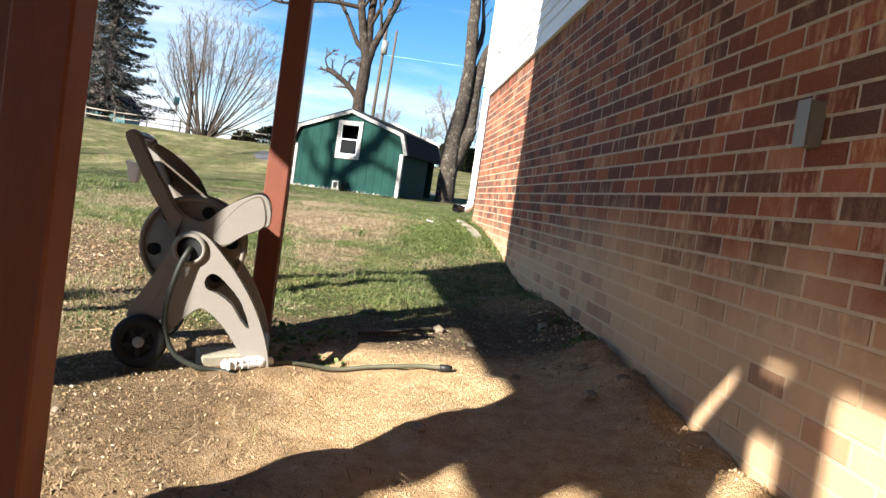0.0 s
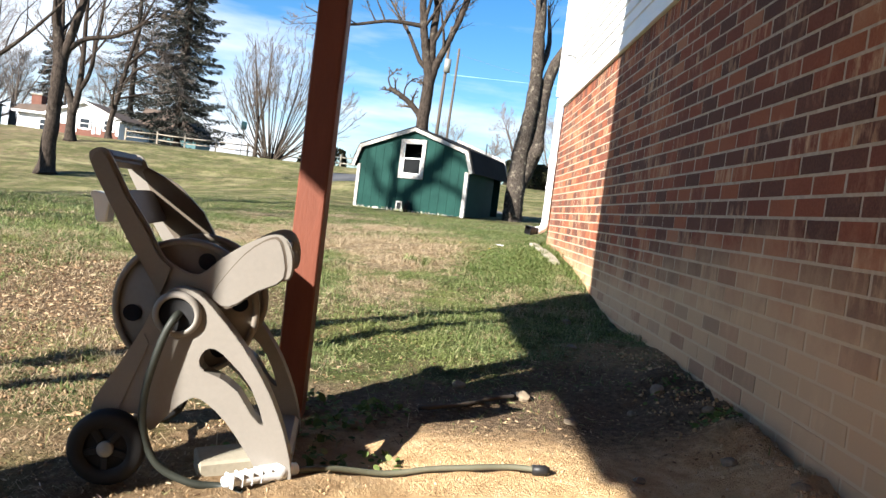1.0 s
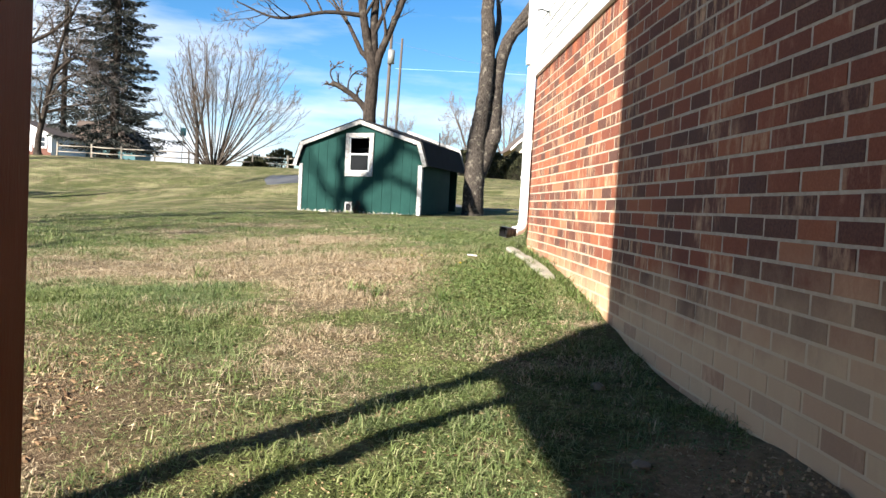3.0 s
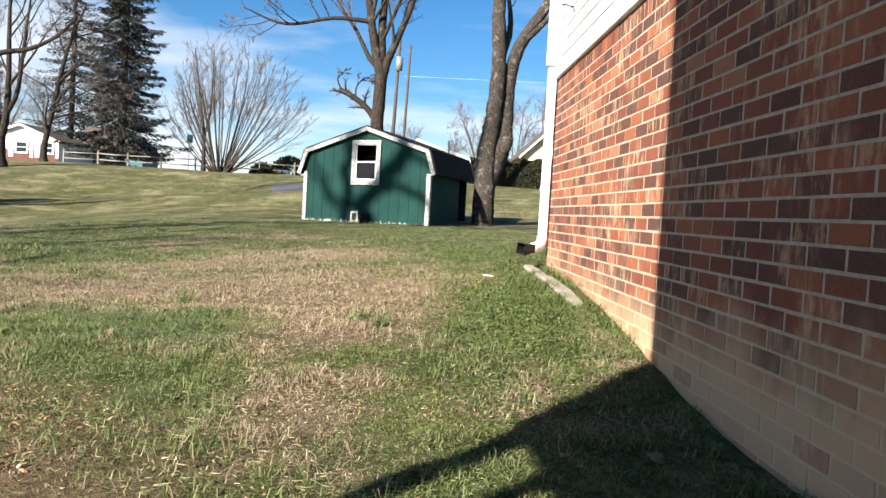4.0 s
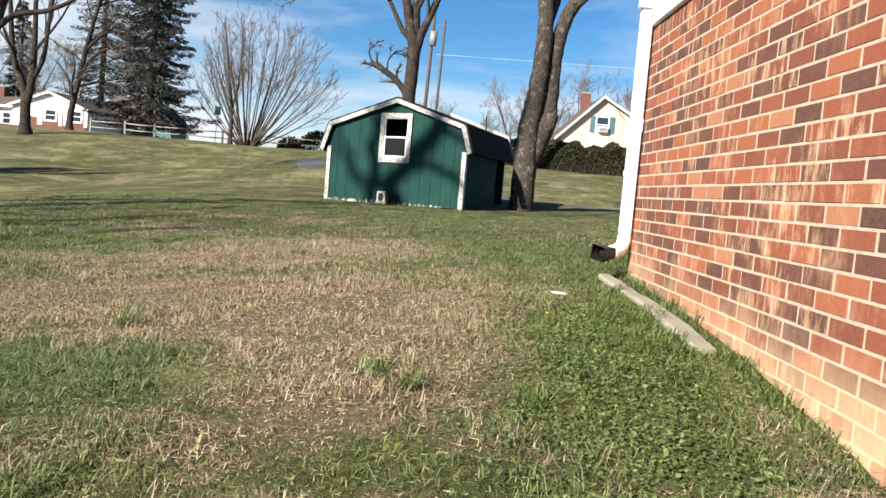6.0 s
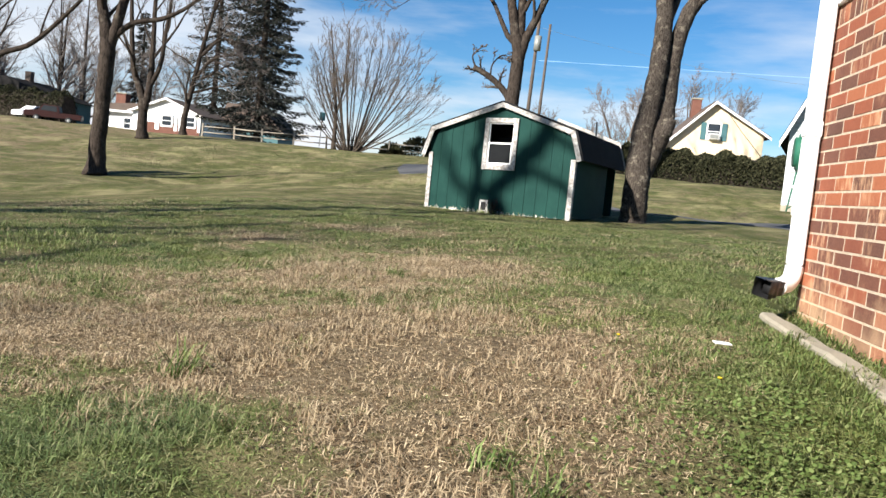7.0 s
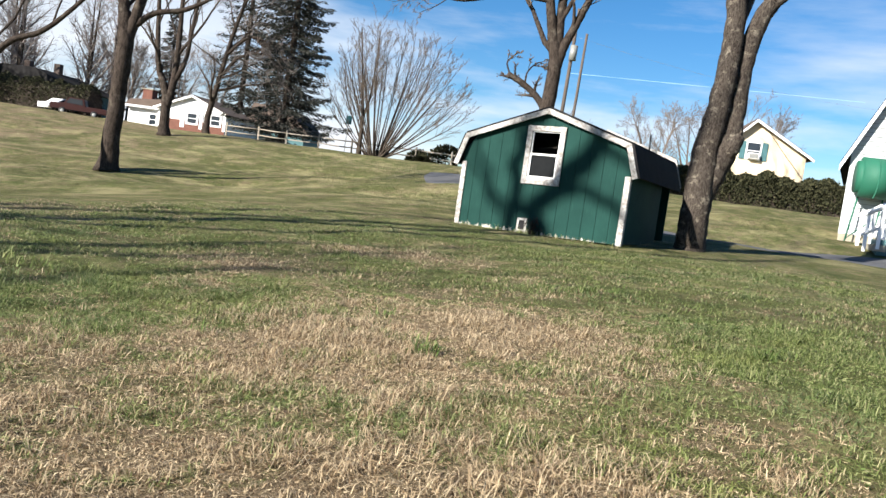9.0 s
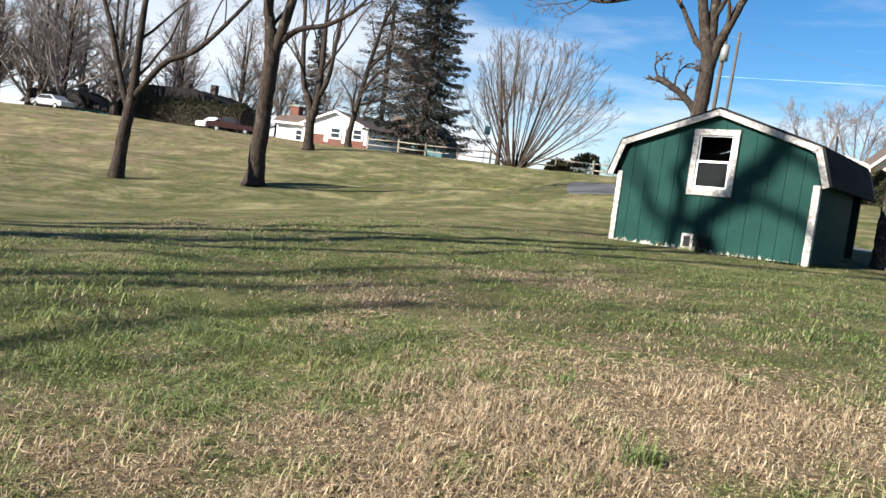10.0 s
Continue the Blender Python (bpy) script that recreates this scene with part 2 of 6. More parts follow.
def dryness(t):
    (x, y, z), big, mid, fine = lawn_masks(t)
    v = maths(t, "ADD", maths(t, "MULTIPLY", big, 0.45), maths(t, "ADD", maths(t, "MULTIPLY", mid, 0.80), maths(t, "MULTIPLY", fine, 0.85)))
    pos = t.nodes.new("ShaderNodeNewGeometry").outputs["Position"]
    for cx, cy, rx, ry, weight in PATCHES:
        mp = node(t, "Mapping", Location=(cx, cy, 0), Scale=(rx, ry, 1e6))
        mp.vector_type = "TEXTURE"
        t.links.new(pos, mp.inputs["Vector"])
        far = t.nodes.new("ShaderNodeVectorMath")
        far.operation = "LENGTH"
        t.links.new(mp.outputs["Vector"], far.inputs[0])
        v = maths(t, "ADD", v, maths(t, "MULTIPLY", span(t, far.outputs["Value"], 1.55, 0.3), weight * (0.92 if weight > 0 else 0.85)))
    # the far slope on the west side is dry as well
    v = maths(t, "ADD", v, maths(t, "MULTIPLY", span(t, x, -17.0, -34.0), maths(t, "ADD", maths(t, "MULTIPLY", noise_fac(t, 0.42, 5, 0.62, "World", (1.0, 1.0, 0.0)), 1.5), -0.60)))
    return span(t, v, 0.965, 1.305)


def bare(t):
    (x, y, z), big, mid, fine = lawn_masks(t)
    v = maths(t, "ADD", maths(t, "MULTIPLY", span(t, y, -5.9, -7.0), 0.62), maths(t, "ADD", maths(t, "MULTIPLY", mid, 0.5), maths(t, "MULTIPLY", fine, 0.22)))
    v = maths(t, "ADD", v, maths(t, "MULTIPLY", span(t, x, -2.6, -1.2), 0.25))
    v = maths(t, "ADD", v, maths(t, "MULTIPLY", maths(t, "MULTIPLY", span(t, x, -0.9, -0.3), span(t, y, -2.9, -4.2)), 0.3))
    v = maths(t, "ADD", v, maths(t, "MULTIPLY", maths(t, "MULTIPLY", span(t, y, -4.7, -5.7), span(t, x, -2.0, -1.2)), 0.4))
    return span(t, v, 0.92, 1.14)


def ground_material():
    m, t, b = material("lawn_soil", 0.95, spec=0.1)
    fine = noise_fac(t, 38, 5, 0.75, "World")
    grain = noise_fac(t, 170, 3, 0.7, "World")
    green = ramp_of(t, fine, [(0.3, (0.032, 0.037, 0.014)), (0.52, (0.105, 0.112, 0.037)), (0.75, (0.22, 0.215, 0.085))])
    dry = ramp_of(t, fine, [(0.3, (0.065, 0.044, 0.026)), (0.52, (0.198, 0.150, 0.092)), (0.75, (0.375, 0.302, 0.195))])
    clay = ramp_of(t, noise_fac(t, 14, 5, 0.7, "World"), [(0.3, (0.40, 0.25, 0.125)), (0.5, (0.56, 0.375, 0.20)), (0.72, (0.66, 0.485, 0.30))])
    litter = ramp_of(t, fine, [(0.3, (0.075, 0.048, 0.028)), (0.55, (0.19, 0.128, 0.074)), (0.75, (0.34, 0.25, 0.155))])
    # broad olive and yellow stretches in the far lawn
    far_tone = noise_fac(t, 0.28, 5, 0.65, "World", (0.9, 1.1, 0.0))
    green = mix(t, span(t, far_tone, 0.42, 0.62), green, ramp_of(t, fine, [(0.3, (0.088, 0.095, 0.036)), (0.7, (0.245, 0.24, 0.105))]))
    # tuft shading put into the colour as dark and pale mottling
    tuft_shade = noise_fac(t, 1.3, 7, 0.74, "World", (1.0, 1.0, 0.0))
    green = mix(t, span(t, tuft_shade, 0.54, 0.40), green, (0.062, 0.080, 0.022))
    green = mix(t, maths(t, "MULTIPLY", span(t, tuft_shade, 0.54, 0.66), 0.7), green, (0.36, 0.30, 0.16))
    col = mix(t, dryness(t), green, dry)
    # straw and olive mottling past the mown yard; dark also stands for shade streaks
    ground = t.nodes.new("ShaderNodeNewGeometry")
    place = t.nodes.new("ShaderNodeSeparateXYZ")
    t.links.new(ground.outputs["Position"], place.inputs["Vector"])
    away = maths(t, "MAXIMUM", span(t, place.outputs["Y"], 11.0, 16.0), span(t, place.outputs["X"], -7.0, -11.0))
    worn = noise_fac(t, 0.55, 6, 0.62, "World", (0.8, 1.0, 0.0))
    col = mix(t, maths(t, "MULTIPLY", maths(t, "MULTIPLY", span(t, worn, 0.52, 0.62), away), 0.60), col, (0.072, 0.082, 0.026))
    col = mix(t, maths(t, "MULTIPLY", maths(t, "MULTIPLY", span(t, worn, 0.47, 0.37), away), 0.50), col, (0.36, 0.315, 0.165))
    heap = span(t, noise_fac(t, 1.3, 4, 0.6, "World"), 0.44, 0.58)
    g = t.nodes.new("ShaderNodeNewGeometry")
    s = t.nodes.new("ShaderNodeSeparateXYZ")
    t.links.new(g.outputs["Position"], s.inputs["Vector"])
    clayey = maths(t, "MAXIMUM", maths(t, "MULTIPLY", heap, 0.3), maths(t, "MULTIPLY", span(t, maths(t, "ADD", s.outputs["X"], maths(t, "MULTIPLY", noise_fac(t, 5.0, 5, 0.65, "World"), 0.5)), -1.32, -0.98), span(t, s.outputs["Y"], -6.2, -6.7)))
    # dark topsoil between the post and the wall
    mp = node(t, "Mapping", Location=(-0.80, -6.05, 0), Scale=(1.0, 0.60, 1e6))
    mp.vector_type = "TEXTURE"
    t.links.new(g.outputs["Position"], mp.inputs["Vector"])
    far = t.nodes.new("ShaderNodeVectorMath")
    far.operation = "LENGTH"
    t.links.new(mp.outputs["Vector"], far.inputs[0])
    mould = span(t, maths(t, "ADD", far.outputs["Value"], maths(t, "MULTIPLY", fine, 0.8)), 1.65, 1.15)
    soil = mix(t, clayey, litter, clay)
    soil = mix(t, mould, soil, ramp_of(t, fine, [(0.3, (0.06, 0.042, 0.027)), (0.55, (0.15, 0.105, 0.068)), (0.75, (0.28, 0.205, 0.135))]))
    # shade between the grass blades, put in as soil darker than the lawn beyond
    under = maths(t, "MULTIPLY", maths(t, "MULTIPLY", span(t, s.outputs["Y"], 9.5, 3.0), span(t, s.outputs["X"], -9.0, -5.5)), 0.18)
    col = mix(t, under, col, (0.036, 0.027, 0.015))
    col = mix(t, bare(t), col, soil)
    # leaf mould on the thin turf west of the reel
    mp = node(t, "Mapping", Location=(-2.95, -5.05, 0), Scale=(1.3, 1.3, 1e6))
    mp.vector_type = "TEXTURE"
    t.links.new(g.outputs["Position"], mp.inputs["Vector"])
    far = t.nodes.new("ShaderNodeVectorMath")
    far.operation = "LENGTH"
    t.links.new(mp.outputs["Vector"], far.inputs[0])
    mould = maths(t, "MULTIPLY", span(t, maths(t, "ADD", far.outputs["Value"], maths(t, "MULTIPLY", fine, 0.9)), 1.7, 1.1), 0.85)
    col = mix(t, mould, col, ramp_of(t, fine, [(0.3, (0.05, 0.032, 0.019)), (0.55, (0.16, 0.105, 0.062)), (0.75, (0.33, 0.24, 0.15))]))
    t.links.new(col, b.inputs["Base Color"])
    # tussocks and hollows, and the finer roughness over them
    hump = noise_fac(t, 2.2, 6, 0.66, "World", (1.0, 1.0, 0.0))
    first = node(t, "Bump", Strength=1.0, Distance=0.20)
    t.links.new(hump, first.inputs["Height"])
    t.links.new(maths(t, "MAXIMUM", span(t, s.outputs["Y"], 2.0, 12.0), span(t, s.outputs["X"], -5.0, -9.0)), first.inputs["Strength"])
    second = node(t, "Bump", Strength=0.85, Distance=0.03)
    t.links.new(maths(t, "ADD", fine, maths(t, "MULTIPLY", grain, 0.5)), second.inputs["Height"])
    t.links.new(first.outputs["Normal"], second.inputs["Normal"])
    t.links.new(second.outputs["Normal"], b.inputs["Normal"])
    return m


LAWN = ground_material()
DRY_STOPS = [(0, (0.165, 0.107, 0.064)), (0.25, (0.35, 0.262, 0.162)), (0.6, (0.485, 0.388, 0.252)), (0.85, (0.59, 0.485, 0.325)), (1, (0.28, 0.200, 0.12))]
GREEN_STOPS = [(0, (0.062, 0.090, 0.026)), (0.4, (0.135, 0.175, 0.055)), (0.72, (0.225, 0.265, 0.105)), (0.88, (0.28, 0.30, 0.135)), (1, (0.32, 0.30, 0.16))]
BLADE = tint_by_piece("grass_blade", GREEN_STOPS, 0.7, where=(DRY_STOPS, dryness), through=0.25)
CLOVER = tint_by_piece("clover_leaf", [(0, (0.075, 0.115, 0.030)), (0.6, (0.13, 0.185, 0.055)), (1, (0.23, 0.27, 0.11))], 0.6, through=0.25)
CHIPS = tint_by_piece("mulch_chips", [(0, (0.10, 0.062, 0.036)), (0.55, (0.25, 0.17, 0.10)), (0.93, (0.42, 0.32, 0.20)), (1, (0.62, 0.54, 0.42))], 0.9)
PEBBLE = tint_by_piece("clay_pebbles", [(0, (0.28, 0.175, 0.09)), (0.7, (0.50, 0.34, 0.19)), (1, (0.58, 0.44, 0.29))], 0.95)
CONTRAIL = plain("contrail", (0.16, 0.28, 0.47), 1.0, 0.02, 0.01, 0.02, relief=0.0)
THATCH = tint_by_piece("dry_thatch", [(0, (0.14, 0.09, 0.05)), (0.5, (0.32, 0.225, 0.13)), (0.9, (0.50, 0.39, 0.25)), (1, (0.16, 0.19, 0.06))], 0.9)
LEAF_LITTER = tint_by_piece("fallen_leaf", [(0, (0.09, 0.050, 0.028)), (0.5, (0.20, 0.125, 0.07)), (0.85, (0.36, 0.25, 0.145)), (1, (0.50, 0.385, 0.25))], 0.9)


def brick_material():
    """Flashed red brick with dark and cream-streaked pieces, and clay splashed on its lowest courses."""
    m, t, b = material("red_brick", 0.9, spec=0.2)
    o = t.nodes.new("ShaderNodeObjectInfo")
    g = t.nodes.new("ShaderNodeNewGeometry")
    pick = maths(t, "FRACT", maths(t, "ADD", o.outputs["Random"], g.outputs["Random Per Island"]))
    col = ramp_of(t, pick, [(0.0, (0.215, 0.060, 0.030)), (0.20, (0.30, 0.098, 0.044)), (0.38, (0.145, 0.042, 0.026)), (0.58, (0.072, 0.033, 0.026)), (0.78, (0.042, 0.029, 0.026)), (0.95, (0.38, 0.165, 0.085))], "CONSTANT")
    tone = noise_fac(t, 3.0, 4, 0.7, "World")
    col = mix(t, 0.16, col, ramp_of(t, tone, [(0.3, (0.10, 0.035, 0.026)), (0.7, (0.40, 0.14, 0.075))]))
    # cream flares on some of the bricks
    streak = noise_fac(t, 13, 5, 0.7, "World", (1.0, 1.4, 0.45))
    some = span(t, maths(t, "FRACT", maths(t, "MULTIPLY", pick, 13.7)), 0.66, 0.92)
    some = maths(t, "MAXIMUM", some, span(t, noise_fac(t, 1.5, 4, 0.65, "World"), 0.52, 0.62))
    col = mix(t, maths(t, "MULTIPLY", span(t, streak, 0.47, 0.68), some), col, (0.60, 0.37, 0.215))
    col = mix(t, 0.18, col, ramp_of(t, noise_fac(t, 120, 4, 0.7, "World"), [(0.3, (0.05, 0.02, 0.015)), (0.7, (0.5, 0.22, 0.14))]))
    washed = span(t, maths(t, "FRACT", maths(t, "MULTIPLY", pick, 7.3)), 0.0, 0.30)
    film = maths(t, "MULTIPLY", splash(t), maths(t, "ADD", maths(t, "MULTIPLY", washed, 0.55), 0.45))
    col = mix(t, film, col, (0.60, 0.40, 0.235))
    t.links.new(col, b.inputs["Base Color"])
    bump(t, b, noise_fac(t, 90, 4, 0.7, "World"), 0.5, 0.004)
    return m


def splash(t):
    g = t.nodes.new("ShaderNodeNewGeometry")
    s = t.nodes.new("ShaderNodeSeparateXYZ")
    t.links.new(g.outputs["Position"], s.inputs["Vector"])
    n = noise_fac(t, 1.7, 5, 0.65, "World")
    fine = noise_fac(t, 14, 4, 0.7, "World")
    # clay thrown up from the soil, which lies lower toward the porch
    line = maths(t, "ADD", s.outputs["Z"], maths(t, "MULTIPLY", maths(t, "ADD", s.outputs["Y"], 3.0), -0.035))
    v = maths(t, "ADD", maths(t, "MULTIPLY", n, 0.75), maths(t, "ADD", maths(t, "MULTIPLY", fine, 0.18), maths(t, "MULTIPLY", line, -1.25)))
    near = maths(t, "MULTIPLY", span(t, s.outputs["Y"], -3.0, -5.8), 0.44)
    # the film's height and paleness also stand for light bounced off the ground
    return maths(t, "MULTIPLY", span(t, maths(t, "ADD", v, near), 0.43, 0.86), 0.86)


def mortar_material():
    m, t, b = material("mortar", 0.95, spec=0.1)
    col = ramp_of(t, noise_fac(t, 30, 4, 0.7, "World"), [(0.3, (0.35, 0.28, 0.21)), (0.7, (0.51, 0.42, 0.32))])
    t.links.new(mix(t, splash(t), col, (0.60, 0.43, 0.265)), b.inputs["Base Color"])
    bump(t, b, noise_fac(t, 140, 4, 0.7, "World"), 0.5, 0.004)
    return m


BRICK = brick_material()
MORTAR = mortar_material()


def pane_glass():
    m, t, b = material("window_glass", 0.05, spec=0.5)
    b.inputs["Base Color"].default_value = (0.9, 0.93, 0.93, 1)
    b.inputs["Transmission Weight"].default_value = 1.0
    b.inputs["IOR"].default_value = 1.45
    return m


GLASS = pane_glass()


# ---- helpers for building ----
def smooth(a, b, v):
    u = np.clip((np.asarray(v, float) - a) / (b - a), 0, 1)
    return u * u * (3 - 2 * u)


KNOT_Y = [-40, -14, -9, -7, -5.4, -3.5, -2, 0, 2, 11, 20, 30, 45, 55, 60]
KNOT_Z = [-0.75, -0.68, -0.61, -0.545, -0.475, -0.36, -0.25, -0.16, -0.12, 0.02, 0.45, 1.1, 2.2, 2.6, 2.65]


def ground_z(x, y):
    """The height of the yard: it climbs from the porch to the house's corner and on to a rise behind the fence, with a dip in the west."""
    x, y = np.asarray(x, float), np.asarray(y, float)
    z = (np.interp(y - 0.8, KNOT_Y, KNOT_Z) + np.interp(y, KNOT_Y, KNOT_Z) + np.interp(y + 0.8, KNOT_Y, KNOT_Z)) / 3
    z = z + 0.19 * np.tanh((x + 1.5) / 2.5) * (1 - 0.75 * smooth(3, 10, y)) * (smooth(-3.8, -1.4, y) + 0.4 * smooth(-4.1, -5.4, y))
    z = z - 1.05 * smooth(-4, -17, x) * smooth(-4, 14, y) * (1 - smooth(26, 52, y))
    z = z - 4.0 * smooth(57, 80, y) * smooth(-31, -25, x) * (1 - smooth(-2, 8, x))
    z = z + 0.5 * smooth(-30, -60, x) * smooth(30, 60, y)
    roll = smooth(13, 20, y) * (1 - smooth(46, 56, y))
    z = z + roll * (0.17 * np.sin(0.62 * y + 0.12 * x + 1.2 * np.sin(0.11 * x)) + 0.10 * np.sin(1.35 * y - 0.2 * x + 0.9 * np.sin(0.3 * x)) + 0.04 * np.sin(0.9 * x + 0.5 * y + np.sin(0.7 * y)))
    # soil heaped along the foot of the wall by the porch
    z = z + 0.04 * smooth(-0.5, -0.05, x) * smooth(-4.7, -5.7, y) * smooth(-9.0, -7.6, y)
    # low mound under the nearer ash, sized so its foot fits the camera's view
    z = z + 0.26 * np.exp(-(((x + 18.26) / 3.4) ** 2 + ((y - 23.8) / 2.4) ** 2))
    return z


def gz(x, y):
    return float(ground_z(x, y))


def mesh_of(name, bm, mat, flat=False):
    me = bpy.data.meshes.new(name)
    bm.to_mesh(me)
    bm.free()
    if mat:
        me.materials.append(mat)
    if not flat:
        for p in me.polygons:
            p.use_smooth = False
    return me


def part(name, bm, mat, parent, label="", smooth_faces=False):
    ob = new(name, mesh_of(name, bm, mat))
    if smooth_faces:
        for p in ob.data.polygons:
            p.use_smooth = True
    ob.parent = parent
    if label:
        ob["label"] = label
    return ob


def thing(name, m, label, category, group="", kind=""):
    ob = new(name)
    ob.empty_display_size = 0.2
    ob.matrix_world = m
    return tagged(ob, label, category, group, kind)


def solo(name, bm, mat, label, category, kind="", group="", smooth_faces=False, m=None):
    ob = new(name, mesh_of(name, bm, mat))
    if smooth_faces:
        for p in ob.data.polygons:
            p.use_smooth = True
    if m is not None:
        ob.matrix_world = m
    return tagged(ob, label, category, group, kind)


def box(bm, x0, x1, y0, y1, z0, z1, bevel=0.0, m=None):
    """A box with bevelled edges, added to bm."""
    made = bmesh.ops.create_cube(bm, size=1)["verts"]
    for v in made:
        v.co = Vector(((x0 + x1) / 2 + v.co.x * (x1 - x0), (y0 + y1) / 2 + v.co.y * (y1 - y0), (z0 + z1) / 2 + v.co.z * (z1 - z0)))
    if bevel:
        edges = list({e for v in made for e in v.link_edges})
        out = bmesh.ops.bevel(bm, geom=edges, offset=bevel, segments=1, affect="EDGES")
        made = list(set(out["verts"]) | {v for v in made if v.is_valid})
    if m is not None:
        bmesh.ops.transform(bm, matrix=m, verts=made)
    return made


def boxes(*rows, bevel=0.0):
    bm = bmesh.new()
    for r in rows:
        box(bm, *r, bevel=bevel)
    return bm


def prism(outline, y0, y1, bevel=0.0, hole=None):
    """An outline in x and z, drawn from y0 to y1."""
    bm = bmesh.new()
    front = [bm.verts.new((x, y0, z)) for x, z in outline]
    face = bm.faces.new(front)
    if hole:
        inner = [bm.verts.new((x, y0, z)) for x, z in hole]
        loop = [bm.edges.new((inner[k], inner[(k + 1) % len(inner)])) for k in range(len(inner))]
        bm.faces.remove(face)
        edges = loop + [bm.edges.get((front[k], front[(k + 1) % len(front)])) for k in range(len(front))]
        bmesh.ops.triangle_fill(bm, use_beauty=True, edges=edges)
    ext = bmesh.ops.extrude_face_region(bm, geom=list(bm.faces))
    bmesh.ops.translate(bm, vec=(0, y1 - y0, 0), verts=[g for g in ext["geom"] if isinstance(g, bmesh.types.BMVert)])
    bmesh.ops.recalc_face_normals(bm, faces=list(bm.faces))
    if bevel:
        rim = [e for e in bm.edges if len(e.link_faces) == 2 and e.calc_face_angle(0) > 0.9]
        bmesh.ops.bevel(bm, geom=rim, offset=bevel, segments=2, affect="EDGES", clamp_overlap=True)
    return bm


def tube(points, radii, sides=8, caps=True):
    """Vertices and faces of a tube along points."""
    pts = [Vector(p) for p in points]
    if isinstance(radii, (int, float)):
        radii = [radii] * len(pts)
    verts, faces = [], []
    side = None
    for k, p in enumerate(pts):
        d = (pts[min(k + 1, len(pts) - 1)] - pts[max(k - 1, 0)]).normalized()
        if side is None:
            side = d.orthogonal().normalized()
        side = (side - d * side.dot(d)).normalized()
        up = d.cross(side)
        for j in range(sides):
            a = 2 * math.pi * j / sides
            verts.append(p + (side * math.cos(a) + up * math.sin(a)) * radii[k])
    for k in range(len(pts) - 1):
        for j in range(sides):
            a, b = k * sides + j, k * sides + (j + 1) % sides
            faces.append((a, b, b + sides, a + sides))
    if caps:
        faces.append(tuple(range(sides))[::-1])
        faces.append(tuple(range(len(verts) - sides, len(verts))))
    return verts, faces


def tubes_mesh(name, rows, mat, smooth_faces=True):
    verts, faces = [], []
    for v, f in rows:
        n = len(verts)
        verts += [tuple(c) for c in v]
        faces += [tuple(i + n for i in g) for g in f]
    me = bpy.data.meshes.new(name)
    me.from_pydata(verts, [], faces)
    if mat:
        me.materials.append(mat)
    if smooth_faces:
        me.polygons.foreach_set("use_smooth", [True] * len(me.polygons))
    return me


def part_tubes(name, rows, mat, parent, label=""):
    ob = new(name, tubes_mesh(name, rows, mat))
    ob.parent = parent
    if label:
        ob["label"] = label
    return ob


def bezier(points, n=10):
    """A smooth line through points (Catmull-Rom)."""
    p = [Vector(q) for q in points]
    p = [2 * p[0] - p[1]] + p + [2 * p[-1] - p[-2]]
    out = []
    for k in range(1, len(p) - 2):
        for j in range(n):
            u = j / n
            out.append(0.5 * ((2 * p[k]) + (p[k + 1] - p[k - 1]) * u + (2 * p[k - 1] - 5 * p[k] + 4 * p[k + 1] - p[k + 2]) * u * u + (3 * p[k] - p[k - 1] - 3 * p[k + 1] + p[k + 2]) * u ** 3))
    return out + [p[-2]]


# ---- ground ----
def spread(fine0, fine1, step, reach, grow):
    """Grid lines: even between fine0 and fine1, then wider and wider out to reach."""
    inner = list(np.arange(fine0, fine1 + 1e-6, step))
    up, s, v = [], step, inner[-1]
    while v < reach:
        s *= grow
        v += s
        up.append(v)
    down, s, v = [], step, inner[0]
    while v > -reach:
        s *= grow
        v -= s
        down.append(v)
    return np.array(down[::-1] + inner + up)


def fold(x, y):
    """Small unevenness of the soil: hummocks in the turf, clods and a ragged trench in the bare clay."""
    near = smooth(-30, -12, y) * (1 - smooth(14, 40, y))
    out = np.zeros_like(x)
    flat = out.ravel()
    xs, ys, w = x.ravel(), y.ravel(), near.ravel()
    for k in np.nonzero(w > 0.02)[0]:
        a, b = xs[k], ys[k]
        v = 0.030 * noise.noise((a * 0.9, b * 0.9, 0)) + 0.012 * noise.noise((a * 4.1, b * 4.1, 3))
        if b < -4.0:
            clay = smooth(-4.4, -6.0, b) * smooth(-2.6, -1.6, a)
            v += clay * (0.030 * noise.noise((a * 3.0, b * 3.0, 7)) + 0.026 * abs(noise.noise((a * 8.0, b * 8.0, 9))))
            v += 0.07 * clay * math.exp(-((a + 0.13) / 0.16) ** 2) * (0.5 + noise.noise((a * 6, b * 6, 5)))
        flat[k] = v * w[k]
    return out


gx = spread(-5.0, 0.6, 0.055, 700, 1.07)
gy = spread(-10.5, 3.0, 0.055, 900, 1.06)
GX, GY = np.meshgrid(gx, gy)
GZ = ground_z(GX, GY) + fold(GX, GY)
ground_mesh = bpy.data.meshes.new("ground")
nx, ny = len(gx), len(gy)
idx = np.arange(nx * ny).reshape(ny, nx)
quads = np.stack([idx[:-1, :-1], idx[:-1, 1:], idx[1:, 1:], idx[1:, :-1]], -1).reshape(-1, 4)
ground_mesh.from_pydata(np.stack([GX, GY, GZ], -1).reshape(-1, 3).tolist(), [], quads.tolist())
ground_mesh.materials.append(LAWN)
